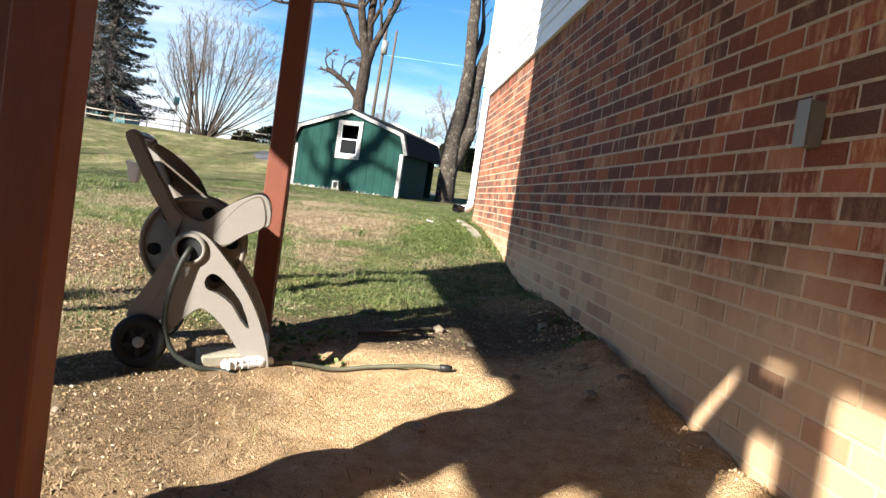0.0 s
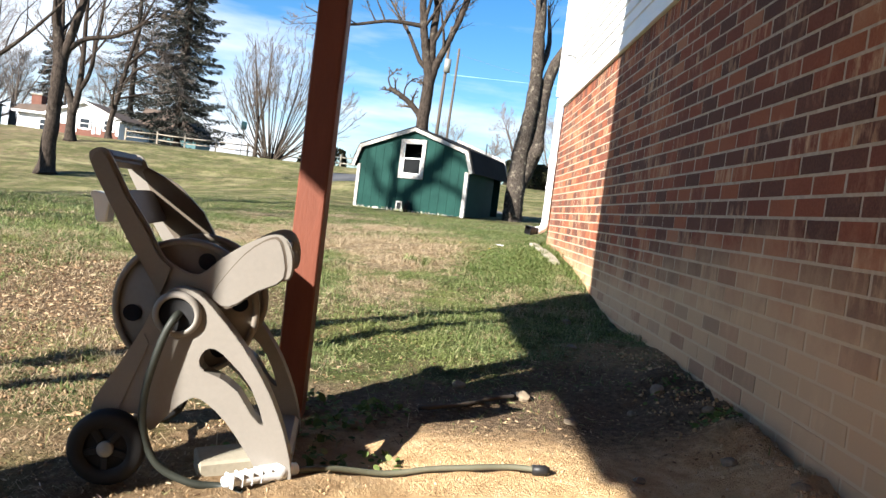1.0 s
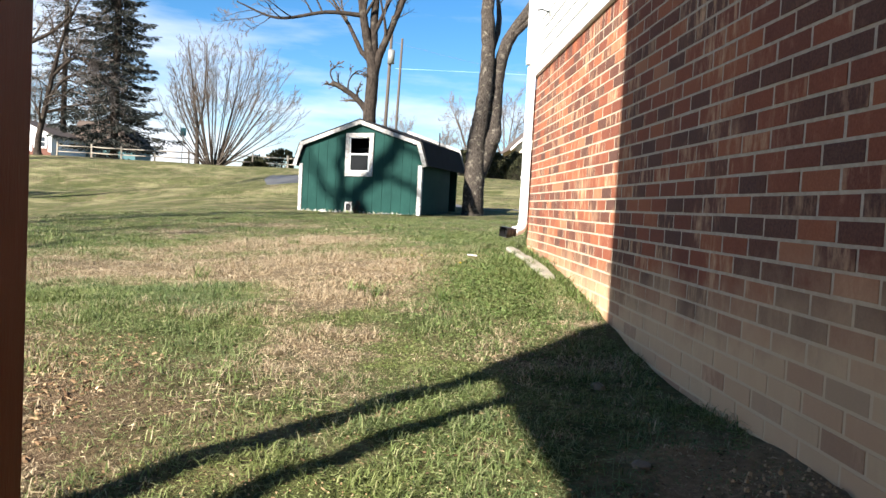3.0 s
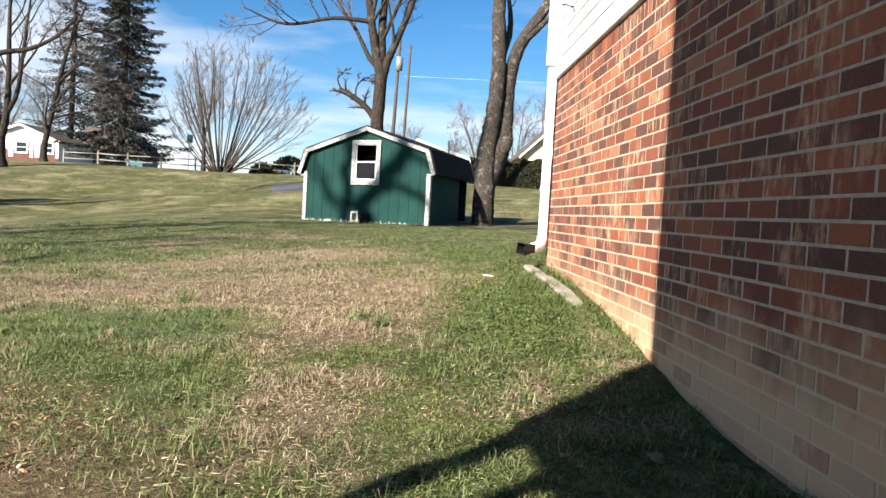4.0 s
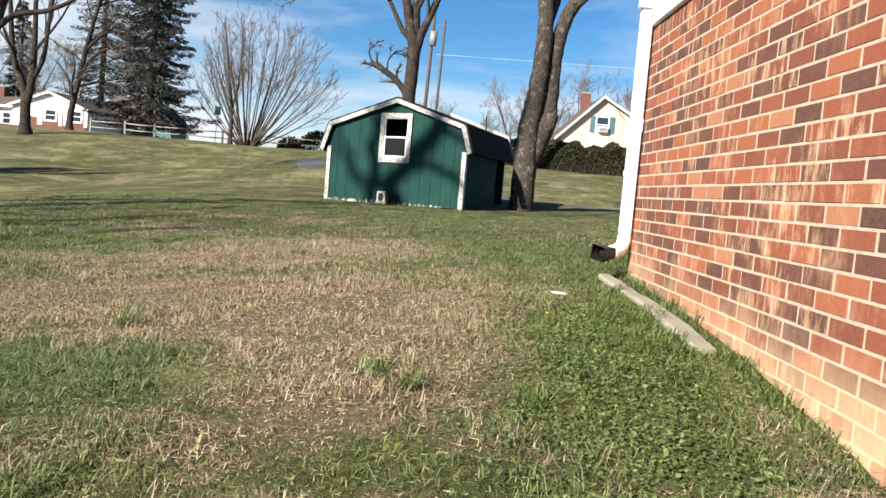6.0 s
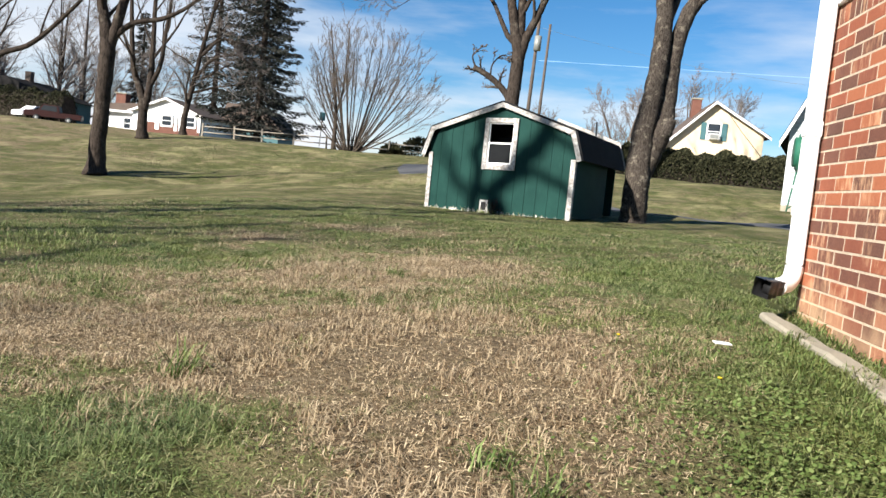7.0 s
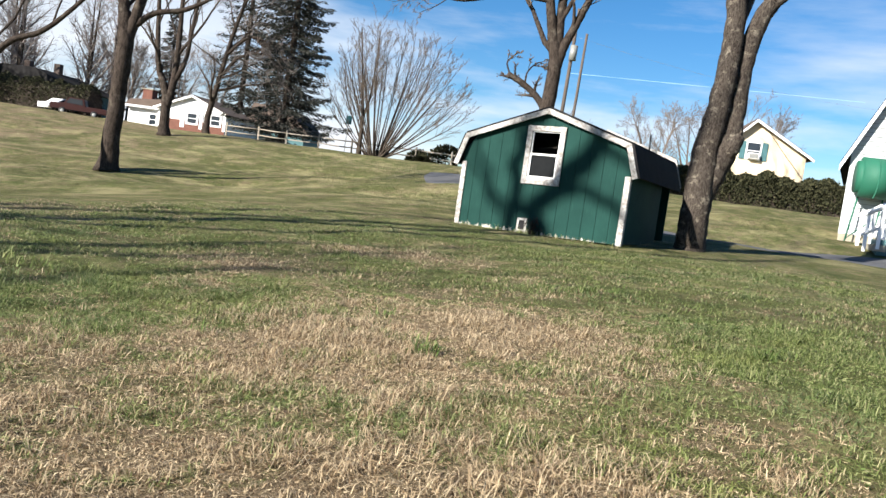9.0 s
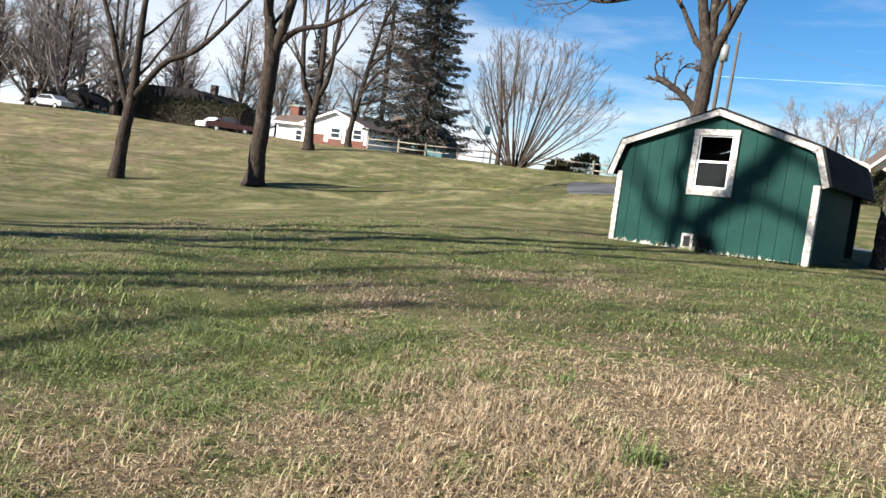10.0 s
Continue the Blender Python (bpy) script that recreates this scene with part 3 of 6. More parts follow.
ground_mesh.polygons.foreach_set("use_smooth", [True] * len(ground_mesh.polygons))
tagged(new("ground", ground_mesh), "patchy winter lawn, half dry, with bare clay by the porch", "ground", kind="structure")


def surface(x, y):
    """The height of the ground sheet with its unevenness."""
    x, y = np.asarray(x, float), np.asarray(y, float)
    i = np.clip(np.searchsorted(gx, x) - 1, 0, nx - 2)
    j = np.clip(np.searchsorted(gy, y) - 1, 0, ny - 2)
    u, v = (x - gx[i]) / (gx[i + 1] - gx[i]), (y - gy[j]) / (gy[j + 1] - gy[j])
    return GZ[j, i] * (1 - u) * (1 - v) + GZ[j, i + 1] * u * (1 - v) + GZ[j + 1, i] * (1 - u) * v + GZ[j + 1, i + 1] * u * v


def strip(name, line, width, mat, label, lift=0.03):
    """A paved strip that follows the ground along a line of x and y."""
    pts = bezier([(x, y, 0) for x, y in line], 14)
    bm = bmesh.new()
    rows = []
    for k, p in enumerate(pts):
        d = (pts[min(k + 1, len(pts) - 1)] - pts[max(k - 1, 0)]).normalized()
        n = Vector((-d.y, d.x, 0))
        row = []
        for j in range(9):
            q = p + n * width * (j / 8 - 0.5)
            row.append(bm.verts.new((q.x, q.y, float(surface(q.x, q.y)) + (lift if 0 < j < 8 else -0.05))))
        rows.append(row)
    for a, b in zip(rows, rows[1:]):
        for j in range(8):
            bm.faces.new((a[j], a[j + 1], b[j + 1], b[j]))
    return solo(name, bm, mat, label, "driveway", "structure", smooth_faces=True)


strip("road", [(30, 15.5), (16, 16.2), (8, 17.0), (2.5, 16.6), (-1.5, 19.5), (-4.8, 27), (-7, 33), (-7.5, 37)], 3.2, ASPHALT, "worn grey asphalt driveway behind the shed")

# ---- the house ----
WALL_END, BRICK_TOP, COURSE, PITCH, BED = -16.0, 1.522, 0.0690, 0.2120, 0.030


def house():
    wall = tagged(new("wall_west", mesh_of("wall_west", boxes((0.008, 0.22, WALL_END, -0.008, -1.2, BRICK_TOP)), MORTAR)), "red brick lower wall with clay splashed along its foot", "wall", kind="structure")
    wall_n = tagged(new("wall_north", mesh_of("wall_north", boxes((0.22, 9.0, -0.21, -0.008, -1.2, BRICK_TOP)), MORTAR)), "brick end wall of the house", "wall", kind="structure")
    return wall, wall_n


WALL, WALL_N = house()


def siding():
    """Lapped white siding over the brick, with a corner board and a band at its foot."""
    ob = thing("wall_upper", pose(0, 0, 0), "white lapped siding above the brickwork", "wall", kind="structure")
    part("core", boxes((0.03, 0.22, WALL_END, -0.02, BRICK_TOP, 4.4), (0.22, 9.0, -0.20, -0.02, BRICK_TOP, 4.4)), SIDING, ob)
    step = 0.105
    proto = bmesh.new()
    pr = [(-0.004, 0), (-0.016, 0.002), (-0.004, step + 0.012), (0.028, step + 0.012), (0.028, 0)]
    for v0, v1 in ((WALL_END, -0.075),):
        ring = [[proto.verts.new((x, y, z)) for x, z in pr] for y in (v0, v1)]
        for k in range(5):
            proto.faces.new((ring[0][k], ring[0][(k + 1) % 5], ring[1][(k + 1) % 5], ring[1][k]))
        proto.faces.new(ring[0])
        proto.faces.new(ring[1][::-1])
    bmesh.ops.recalc_face_normals(proto, faces=list(proto.faces))
    board = mesh_of("siding_board", proto, SIDING)
    z = BRICK_TOP + 0.045
    while z < 4.3:
        o = new("siding_board", board)
        o.location = (0, 0, z)
        o.parent = ob
        z += step
    part("corner_board", boxes((-0.03, 0.06, -0.075, 0.03, BRICK_TOP - 0.005, 4.4), bevel=0.006), TRIM, ob)
    part("starter_band", boxes((-0.022, 0.05, WALL_END, -0.077, BRICK_TOP - 0.004, BRICK_TOP + 0.043), bevel=0.004), TRIM, ob)
    return ob


siding()


def house_shell():
    """The far sides and the roof, which close the house."""
    for name, lower, upper in (("wall_south", (0.22, 9.0, WALL_END, WALL_END + 0.2, -1.2, BRICK_TOP), (0.22, 9.0, WALL_END, WALL_END + 0.2, BRICK_TOP, 4.4)),
                               ("wall_east", (8.8, 9.0, WALL_END + 0.2, -0.21, -1.2, BRICK_TOP), (8.8, 9.0, WALL_END + 0.2, -0.21, BRICK_TOP, 4.4))):
        ob = thing(name, pose(0, 0, 0), "outer wall of the house, brick below white siding", "wall", kind="structure")
        part("brick_base", boxes(lower), BRICK_FAR, ob)
        part("siding", boxes(upper), SIDING, ob)
    ob = thing("roof_main", pose(0, 0, 0), "dark shingled gable roof of the house", "roof", kind="structure")
    for xa, xb in ((-0.02, 4.5), (9.1, 4.5)):
        part("roof_slope", prism([(xa, 4.41), (xb, 6.5), (xb, 6.64), (xa, 4.55)], WALL_END - 0.2, 0.2), SHINGLE, ob)
    for y in (WALL_END, -0.2):
        part("gable", prism([(0.05, 4.402), (8.95, 4.402), (4.5, 6.46)], y, y + 0.18), SIDING, ob)


house_shell()


def porch():
    """An unseen raised room on posts over the camera's way, added to cast the shadows, with its open underside."""
    ob = thing("shade_porch", pose(0, 0, 0), "unseen raised room on posts, added to cast the porch shadows", "porch")
    # last two boxes thicken the deck to keep sky light off the wall
    part("floor_deck", boxes((-3.7, -0.03, -10.6, -7.42, 1.84, 2.06), (-1.72, -0.03, -7.42, -6.40, 1.84, 2.06), (-3.7, -0.03, -16.0, -10.6, 2.645, 2.95), (-3.1, -0.03, -10.5, -7.5, 1.60, 1.839), (-1.45, -0.03, -7.5, -6.45, 1.60, 1.839)), RED_POST, ob)
    part("outer_wall", boxes((-3.7, -3.56, -10.6, -7.42, 2.062, 5.4), (-3.555, -0.03, -7.56, -7.42, 2.062, 5.4), (-3.7, -0.03, -10.74, -10.602, 2.952, 5.4)), SIDING, ob)
    part("roof", boxes((-3.9, -0.03, -10.9, -7.2, 5.402, 5.55)), SHINGLE, ob)
    # unseen posts placed to cast the shadow streaks on the ground
    for x, y, w in ((-3.63, -7.49, 0.09), (-3.63, -7.90, 0.07), (-3.63, -9.16, 0.085), (-3.63, -9.28, 0.18)):
        z = gz(x, y) - 0.05
        part("post", boxes((x - w / 2, x + w / 2, y - w / 2, y + w / 2, z, 1.838), bevel=0.006), RED_POST, ob)
    # unseen panels whose gaps shape the sun patches on the brick wall
    turn = Matrix.Rotation(radians(90), 4, "Z")
    for outline in ([(-10.62, 1.84), (-10.62, 2.64), (-12.0, 2.64), (-12.0, 2.58), (-11.68, 2.30), (-11.68, 1.84)],
                    [(-11.73, 1.84), (-11.73, 2.27), (-12.005, 2.545), (-12.08, 2.56), (-12.36, 2.56), (-12.36, 2.40), (-12.08, 2.40), (-12.08, 1.84)]):
        bm = prism(outline, -0.02, 0.02)
        bmesh.ops.transform(bm, matrix=Matrix.Translation((-3.63, 0, 0)) @ turn, verts=bm.verts)
        part("shade_panel", bm, RED_POST, ob)
    part("post", boxes((-3.68, -3.58, -12.40, -12.30, gz(-3.6, -12.3) - 0.05, 2.64)), RED_POST, ob)
    part("shade_panel", boxes((-3.65, -3.61, -11.14, -10.78, gz(-3.6, -11) - 0.05, 1.838)), RED_POST, ob)
    part("shade_panel", boxes((-3.65, -3.61, -11.58, -11.142, 1.60, 1.838)), RED_POST, ob)
    part("shade_panel", boxes((-3.604, -3.57, -12.04, -11.92, 2.43, 2.64)), RED_POST, ob)
    part("shade_panel", boxes((-3.604, -3.57, -11.78, -11.64, 1.842, 2.18)), RED_POST, ob)
    # unseen wall added to cut the light under the porch
    part("shade_wall", boxes((-3.70, -0.03, -15.99, -15.85, -1.0, 2.64), (-3.70, -3.56, -15.85, -13.9, -1.0, 2.64)), BRICK_FAR, ob)
    return ob


porch()


def posts():
    for x, y in ((-1.561, -6.53), (-1.65, -8.62)):
        bm = bmesh.new()
        box(bm, -0.047, 0.047, -0.047, 0.047, -0.1, 1.838 - gz(x, y) - 0.004, bevel=0.005)
        solo("porch_post", bm, RED_POST, "square red-brown painted wooden porch post", "post", group="porch posts", m=pose(x, y, gz(x, y)))
    # a second board beside the nearer one
    x, y = -1.750, -8.60
    bm = bmesh.new()
    box(bm, -0.05, 0.05, -0.03, 0.03, -0.1, 1.838 - gz(x, y) - 0.004, bevel=0.004)
    solo("porch_post", bm, RED_POST, "dark red-brown board fixed beside a porch post", "post", group="porch posts", m=pose(x, y, gz(x, y)))


posts()


# ---- shed ----
def shed():
    W, L, TURN_S = 3.03, 3.05, -19.0
    x0, y0 = -2.27, 11.07
    zb = 0.02
    ob = thing("shed", pose(x0, y0, zb, 0, 0, TURN_S), "green wooden barn shed with worn white trim and a gambrel roof", "shed")
    h, r = W / 2, 0.09
    ze, zk, zr, over = 1.10, 1.62, 2.12, 0.145
    profile = [(-h, 0), (h, 0), (h, 1.33), (h - 0.05, zk - 0.02), (0.0, zr - 0.02), (-h + 0.05, zk - 0.02), (-h, 1.33)]
    wx0, wx1, wz0, wz1 = -0.285, 0.265, 0.945, 1.785
    # front wall of planks round the window
    groove, n = 0.006, 13
    for k in range(n):
        a, b = -h + W * k / n + groove / 2, -h + W * (k + 1) / n - groove / 2

        def top(x):
            return zr - 0.02 + (zk - zr) * abs(x) / (h - 0.05) if abs(x) < h - 0.05 else zk - 0.02 - (zk - 1.35) * (abs(x) - h + 0.05) / 0.05
        rows = [(a, b, 0.0, None)] if b < wx0 or a > wx1 else [(a, b, 0.0, wz0), (a, b, wz1, None)]
        if rows[0][3] is not None and a < wx0 < b:
            rows.append((a, wx0, wz0, wz1))
        if rows[0][3] is not None and a < wx1 < b:
            rows.append((wx1, b, wz0, wz1))
        for p, q, lo, hi in rows:
            cut = [p] + ([0.0] if p < 0 < q and hi is None else []) + [q]
            outline = [(p, lo), (q, lo)] + ([(q, hi), (p, hi)] if hi is not None else [(c, top(c)) for c in cut[::-1]])
            part("plank", prism(outline, -0.018, 0.012), SHED_GREEN, ob)
    part("side_wall", boxes((h - 0.03, h, 0.02, L - 0.7, 0.02, 1.36)), SHED_GREEN, ob)
    part("side_wall", boxes((-h, -h + 0.03, 0.02, L, 0.02, 1.36)), SHED_GREEN, ob)
    part("back_wall", prism(profile, L - 0.03, L), SHED_GREEN, ob)
    part("front_backing", prism([(-h + .03, 0.03), (h - .03, 0.03), (h - .03, 0.86), (-h + .03, 0.86)], 0.014, 0.03), DARK_FILL, ob)
    part("floor", boxes((-h + 0.03, h - 0.03, 0.03, L - 0.03, 0.0, 0.05)), DARK_FILL, ob)
    # roof of four slopes
    line = [(-h - over, ze), (-h + 0.03, zk + 0.02), (0, zr + 0.03), (h - 0.03, zk + 0.02), (h + over, ze)]
    for k in range(4):
        (xa, za), (xb, zb2) = line[k], line[k + 1]
        nrm = Vector((-(zb2 - za), xb - xa)).normalized() * 0.035
        if nrm.y < 0:
            nrm = -nrm
        q = [(xa, za), (xb, zb2), (xb + nrm.x, zb2 + nrm.y), (xa + nrm.x, za + nrm.y)]
        part("roof_slope", prism(q, -0.10, L + 0.12), SHINGLE, ob, "dark shingled roof slope")
        # barge board
        dn = nrm * 2.6
        q = [(xa, za), (xb, zb2), (xb - dn.x * 0.95, zb2 - dn.y * 0.95), (xa - dn.x * 0.95, za - dn.y * 0.95)]
        part("barge_board", prism(q, -0.125, -0.102), WORN_TRIM, ob, "worn white barge board")
    part("corner_board", boxes((-h - 0.012, -h + 0.075, -0.042, -0.02, 0.02, 1.15), bevel=0.004), WORN_TRIM, ob, "worn white corner board")
    part("corner_board", boxes((h - 0.075, h + 0.012, -0.042, -0.02, -0.02, 1.12), bevel=0.004), WORN_TRIM, ob, "worn white corner board")
    part("corner_board", boxes((h + 0.002, h + 0.02, -0.042, 0.06, -0.02, 1.12), bevel=0.004), WORN_TRIM, ob, "worn white corner board")
    part("base_flap", boxes((-0.32, -0.14, -0.034, -0.019, 0.0, 0.26)), WORN_TRIM, ob, "small grey vent with a white frame")
    # near-black plate painted in for the vent's shaded opening
    part("vent_dark_plate", boxes((-0.285, -0.18, -0.038, -0.035, 0.06, 0.22)), DARK_FILL, ob)
    win = part("window", boxes((wx0 - 0.07, wx0 + 0.02, -0.05, -0.019, wz0 - 0.09, wz1 + 0.07), (wx1 - 0.02, wx1 + 0.07, -0.05, -0.019, wz0 - 0.09, wz1 + 0.07),
                                (wx0 + 0.02, wx1 - 0.02, -0.05, -0.019, wz0 - 0.09, wz0 + 0.02), (wx0 + 0.02, wx1 - 0.02, -0.05, -0.019, wz1 - 0.02, wz1 + 0.07), bevel=0.004), WORN_TRIM, ob, "worn white window casing")
    mid = (wz0 + wz1) / 2
    part("sash", boxes((wx0 + 0.02, wx0 + 0.05, -0.03, 0.0, wz0 + 0.02, mid + 0.02), (wx1 - 0.05, wx1 - 0.02, -0.03, 0.0, wz0 + 0.02, mid + 0.02), (wx0 + 0.05, wx1 - 0.05, -0.03, 0.0, wz0 + 0.02, wz0 + 0.05), (wx0 + 0.05, wx1 - 0.05, -0.03, 0.0, mid - 0.012, mid + 0.02)), TRIM, win, "white lower sash")
    part("pane", boxes((wx0 + 0.05, wx1 - 0.05, -0.016, -0.012, wz0 + 0.05, mid - 0.012)), DUSTY_GLASS, win, "dusty lower pane")
    # unseen board added behind the window to keep it dark
    part("window_backing", boxes((-1.2, 1.2, 0.6, 0.62, 0.06, 1.55)), DARK_FILL, ob)
    part("sash", boxes((wx0 + 0.02, wx0 + 0.04, -0.016, 0.01, mid + 0.021, wz1 - 0.02), (wx1 - 0.04, wx1 - 0.02, -0.016, 0.01, mid + 0.021, wz1 - 0.02), (wx0 + 0.04, wx1 - 0.04, -0.016, 0.01, wz1 - 0.04, wz1 - 0.02)), TRIM, win, "white upper sash")
    # the rear rake stands a little over the shingles
    for k in (2, 3):
        (xa, za), (xb, zb2) = line[k], line[k + 1]
        part("barge_board", prism([(xa, za + 0.0), (xb, zb2 + 0.0), (xb + 0.03, zb2 + 0.10), (xa + 0.03, za + 0.10)], L + 0.122, L + 0.145), WORN_TRIM, ob, "worn white barge board")
    # thin upright beyond the roof, set on the shed to fit the camera's view
    part_tubes("thin_upright", [tube([(1.02, L - 0.1, 1.70), (1.0, L - 0.1, 2.16)], 0.018, 8)], BLACK_PLASTIC, ob, "thin dark upright set on the shed roof")
    # sheared to fit the camera's view: the west side sits lower
    for o in ob.children_recursive:
        for v in o.data.vertices:
            v.co.z += 0.028 * v.co.x
    return ob


shed()


# ---- by the house ----
def downspout():
    ob = thing("downspout", pose(-0.042, -0.02, 0), "white metal downspout with a black plastic outlet at the house corner", "downspout")
    pipe = boxes((-0.036, 0.034, -0.055, 0.025, 0.20, 1.62), bevel=0.008)
    box(pipe, -0.041, 0.036, -0.060, 0.030, 0.86, 0.94, bevel=0.004)
    box(pipe, -0.060, 0.010, -0.085, -0.005, 1.622, 4.4, bevel=0.008)
    part("pipe", pipe, DOWNPIPE, ob)
    line = [(0, -0.015, 0.198), (0, -0.015, 0.17), (-0.015, -0.03, 0.125), (-0.05, -0.07, 0.10), (-0.10, -0.12, 0.088)]
    part_tubes("elbow", [tube(bezier(line, 6), 0.046, 10)], DOWNPIPE, ob)
    end = [(-0.10, -0.12, 0.088), (-0.145, -0.165, 0.086), (-0.205, -0.22, 0.082)]
    part_tubes("outlet", [tube(bezier(end, 5), [0.050] * 5 + [0.058] * 3 + [0.064] * 3, 4, caps=False), tube(bezier(end, 5)[:-4], 0.046, 4)], BLACK_PLASTIC, ob, "black plastic outlet")
    part("strap", boxes((-0.040, 0.041, 0.0, 0.03, 0.58, 0.61)), DOWNPIPE, ob)


downspout()


def edging():
    bm = bmesh.new()
    n = 12
    rows = []
    for k in range(n + 1):
        u = k / n
        x, y = -0.138 - 0.018 * u + 0.006 * math.sin(9 * u), -2.0 + 1.93 * u
        z = float(surface(x, y))
        w = 0.052 - 0.012 * u + 0.006 * math.sin(5 + 11 * u)
        rows.append([bm.verts.new(c) for c in ((x - w, y, z - 0.05), (x - w, y, z + 0.016), (x - w + 0.012, y, z + 0.028), (x + w - 0.012, y, z + 0.030), (x + w, y, z + 0.020), (x + w, y, z - 0.05))])
    for a, b in zip(rows, rows[1:]):
        for j in range(5):
            bm.faces.new((a[j], a[j + 1], b[j + 1], b[j]))
    bm.faces.new(rows[0])
    bm.faces.new(rows[-1][::-1])
    bmesh.ops.recalc_face_normals(bm, faces=list(bm.faces))
    solo("concrete_edging", bm, CONCRETE, "pale concrete edging strip lying in the grass beside the wall", "edging")


edging()


def wall_box():
    ob = thing("junction_box", pose(0, -7.885, 0.49), "small grey metal junction box on the brick wall", "electrical box")
    part("body", boxes((-0.036, 0.010, -0.030, 0.030, -0.060, 0.060), bevel=0.004), GREY_METAL, ob)
    part("cover", boxes((-0.041, -0.0365, -0.033, 0.033, -0.064, 0.064), bevel=0.0015), GREY_METAL, ob)


wall_box()
hook = thing("wire_bracket", pose(-0.02, -0.70, 1.95), "small dark wire bracket on the siding", "bracket")
part("plate", boxes((-0.006, 0.012, -0.02, 0.02, -0.03, 0.03)), GREY_METAL, hook)
part_tubes("arm", [tube([(-0.005, 0, 0), (-0.07, -0.01, 0.015), (-0.10, -0.012, 0.005)], 0.006, 6)], BLACK_PLASTIC, hook)


# ---- hose reel cart ----
def disc(r, w, sides=28, y=0.0, inner=0.0, x=0.0, z=0.0, rim=0.0):
    """A wheel-like ring about the y axis."""
    prof = [(inner, -w / 2), (r - rim, -w / 2), (r, -w / 2 + rim), (r, w / 2 - rim), (r - rim, w / 2), (inner, w / 2)]
    verts, faces = [], []
    for k in range(sides):
        a = 2 * math.pi * k / sides
        for q, d in prof:
            verts.append((x + q * math.cos(a), y + d, z + q * math.sin(a)))
    m = len(prof)
    for k in range(sides):
        n = (k + 1) % sides
        for j in range(m if inner else m - 1):
            faces.append((k * m + j, k * m + (j + 1) % m, n * m + (j + 1) % m, n * m + j))
    if not inner:
        faces.append(tuple(k * m for k in range(sides)))
        faces.append(tuple(k * m + m - 1 for k in range(sides))[::-1])
    return verts, faces


def rounded(points, n=3):
    """A closed outline with its corners drawn smooth."""
    p = [Vector(q) for q in points]
    m = len(p)
    out = []
    for k in range(m):
        a, b, c, d = p[k - 1], p[k], p[(k + 1) % m], p[(k + 2) % m]
        for j in range(n):
            u = j / n
            q = 0.5 * (2 * b + (c - a) * u + (2 * a - 5 * b + 4 * c - d) * u * u + (3 * b - a - 3 * c + d) * u ** 3)
            out.append((q.x, q.y))
    return out


def hose_reel():
    ob = thing("hose_reel_cart", pose(-1.852, -7.205, float(surface(-1.852, -7.205)) - 0.006, 0, 0, 8), "tan and taupe plastic hose reel cart with black wheels", "hose reel")
    body = [(0.072, 0.445), (0.052, 0.385), (0.004, 0.290), (-0.055, 0.165), (0.055, 0.168), (0.085, 0.128), (0.118, 0.165), (0.160, 0.208), (0.195, 0.218), (0.257, 0.168), (0.325, 0.078), (0.365, 0.020), (0.428, 0.020), (0.412, 0.114), (0.360, 0.242), (0.290, 0.352), (0.222, 0.432), (0.175, 0.476), (0.125, 0.488), (0.092, 0.470)]
    cut = [(0.198, 0.340), (0.222, 0.345), (0.258, 0.318), (0.312, 0.258), (0.350, 0.165), (0.318, 0.190), (0.283, 0.243), (0.235, 0.276), (0.200, 0.288), (0.186, 0.312)]
    arm = [(-0.118, 0.775), (-0.108, 0.802), (-0.085, 0.806), (-0.066, 0.788), (-0.018, 0.700), (0.030, 0.630), (0.068, 0.562), (0.110, 0.530), (0.160, 0.520), (0.205, 0.562), (0.255, 0.602), (0.305, 0.632), (0.338, 0.642), (0.362, 0.634), (0.378, 0.608), (0.385, 0.570), (0.378, 0.530), (0.340, 0.520), (0.296, 0.502), (0.255, 0.470), (0.222, 0.430), (0.085, 0.430), (0.040, 0.506), (-0.012, 0.582), (-0.064, 0.672)]
    sink = [(0.195, 0.470), (0.236, 0.446), (0.300, 0.492), (0.362, 0.532), (0.352, 0.612), (0.325, 0.628), (0.262, 0.578)]
    for y0, y1, turn in ((-0.03, 0.03, 1), (0.37, 0.43, -1)):
        part("side_frame", prism(rounded(body), y0, y1, 0.006, rounded(cut, 2)), TAN_PLASTIC, ob)
        ya = (y1 + 0.002, y1 + 0.018) if turn > 0 else (y0 - 0.018, y0 - 0.002)
        part("arm", prism(rounded(arm), ya[0], ya[1], 0.004), TAN_PLASTIC, ob)
        yr = y0 - 0.006 if turn > 0 else y1 + 0.006
        row = [disc(0.057, 0.024, 28, yr, 0.042, 0.128, 0.424, 0.008)]
        part_tubes("hub_ring", row, TAN_PLASTIC, ob)
        # black disc stands in for the shade inside the hub
        part_tubes("hub_dark_disc", [disc(0.041, 0.012, 24, y0 - 0.004 if turn > 0 else y1 + 0.004, 0, 0.128, 0.424)], BLACK_PLASTIC, ob)
    # raised line and inset on the arm that faces the house
    # dark slab, proud of the arm: its rim paints the shaded groove line
    part("groove", prism(rounded([(0.28 + (x - 0.28) * 1.05, 0.535 + (z - 0.535) * 1.07) for x, z in sink]), 0.0302, 0.0318), TAN_DARK, ob)
    part("inset", prism(rounded(sink), 0.0278, 0.0300), TAN_PLASTIC, ob)
    part("frame_flank", prism([(0.055, 0.375), (-0.050, 0.172), (0.012, 0.172), (0.072, 0.345)], -0.033, -0.026, 0.004), TAN_PLASTIC, ob)
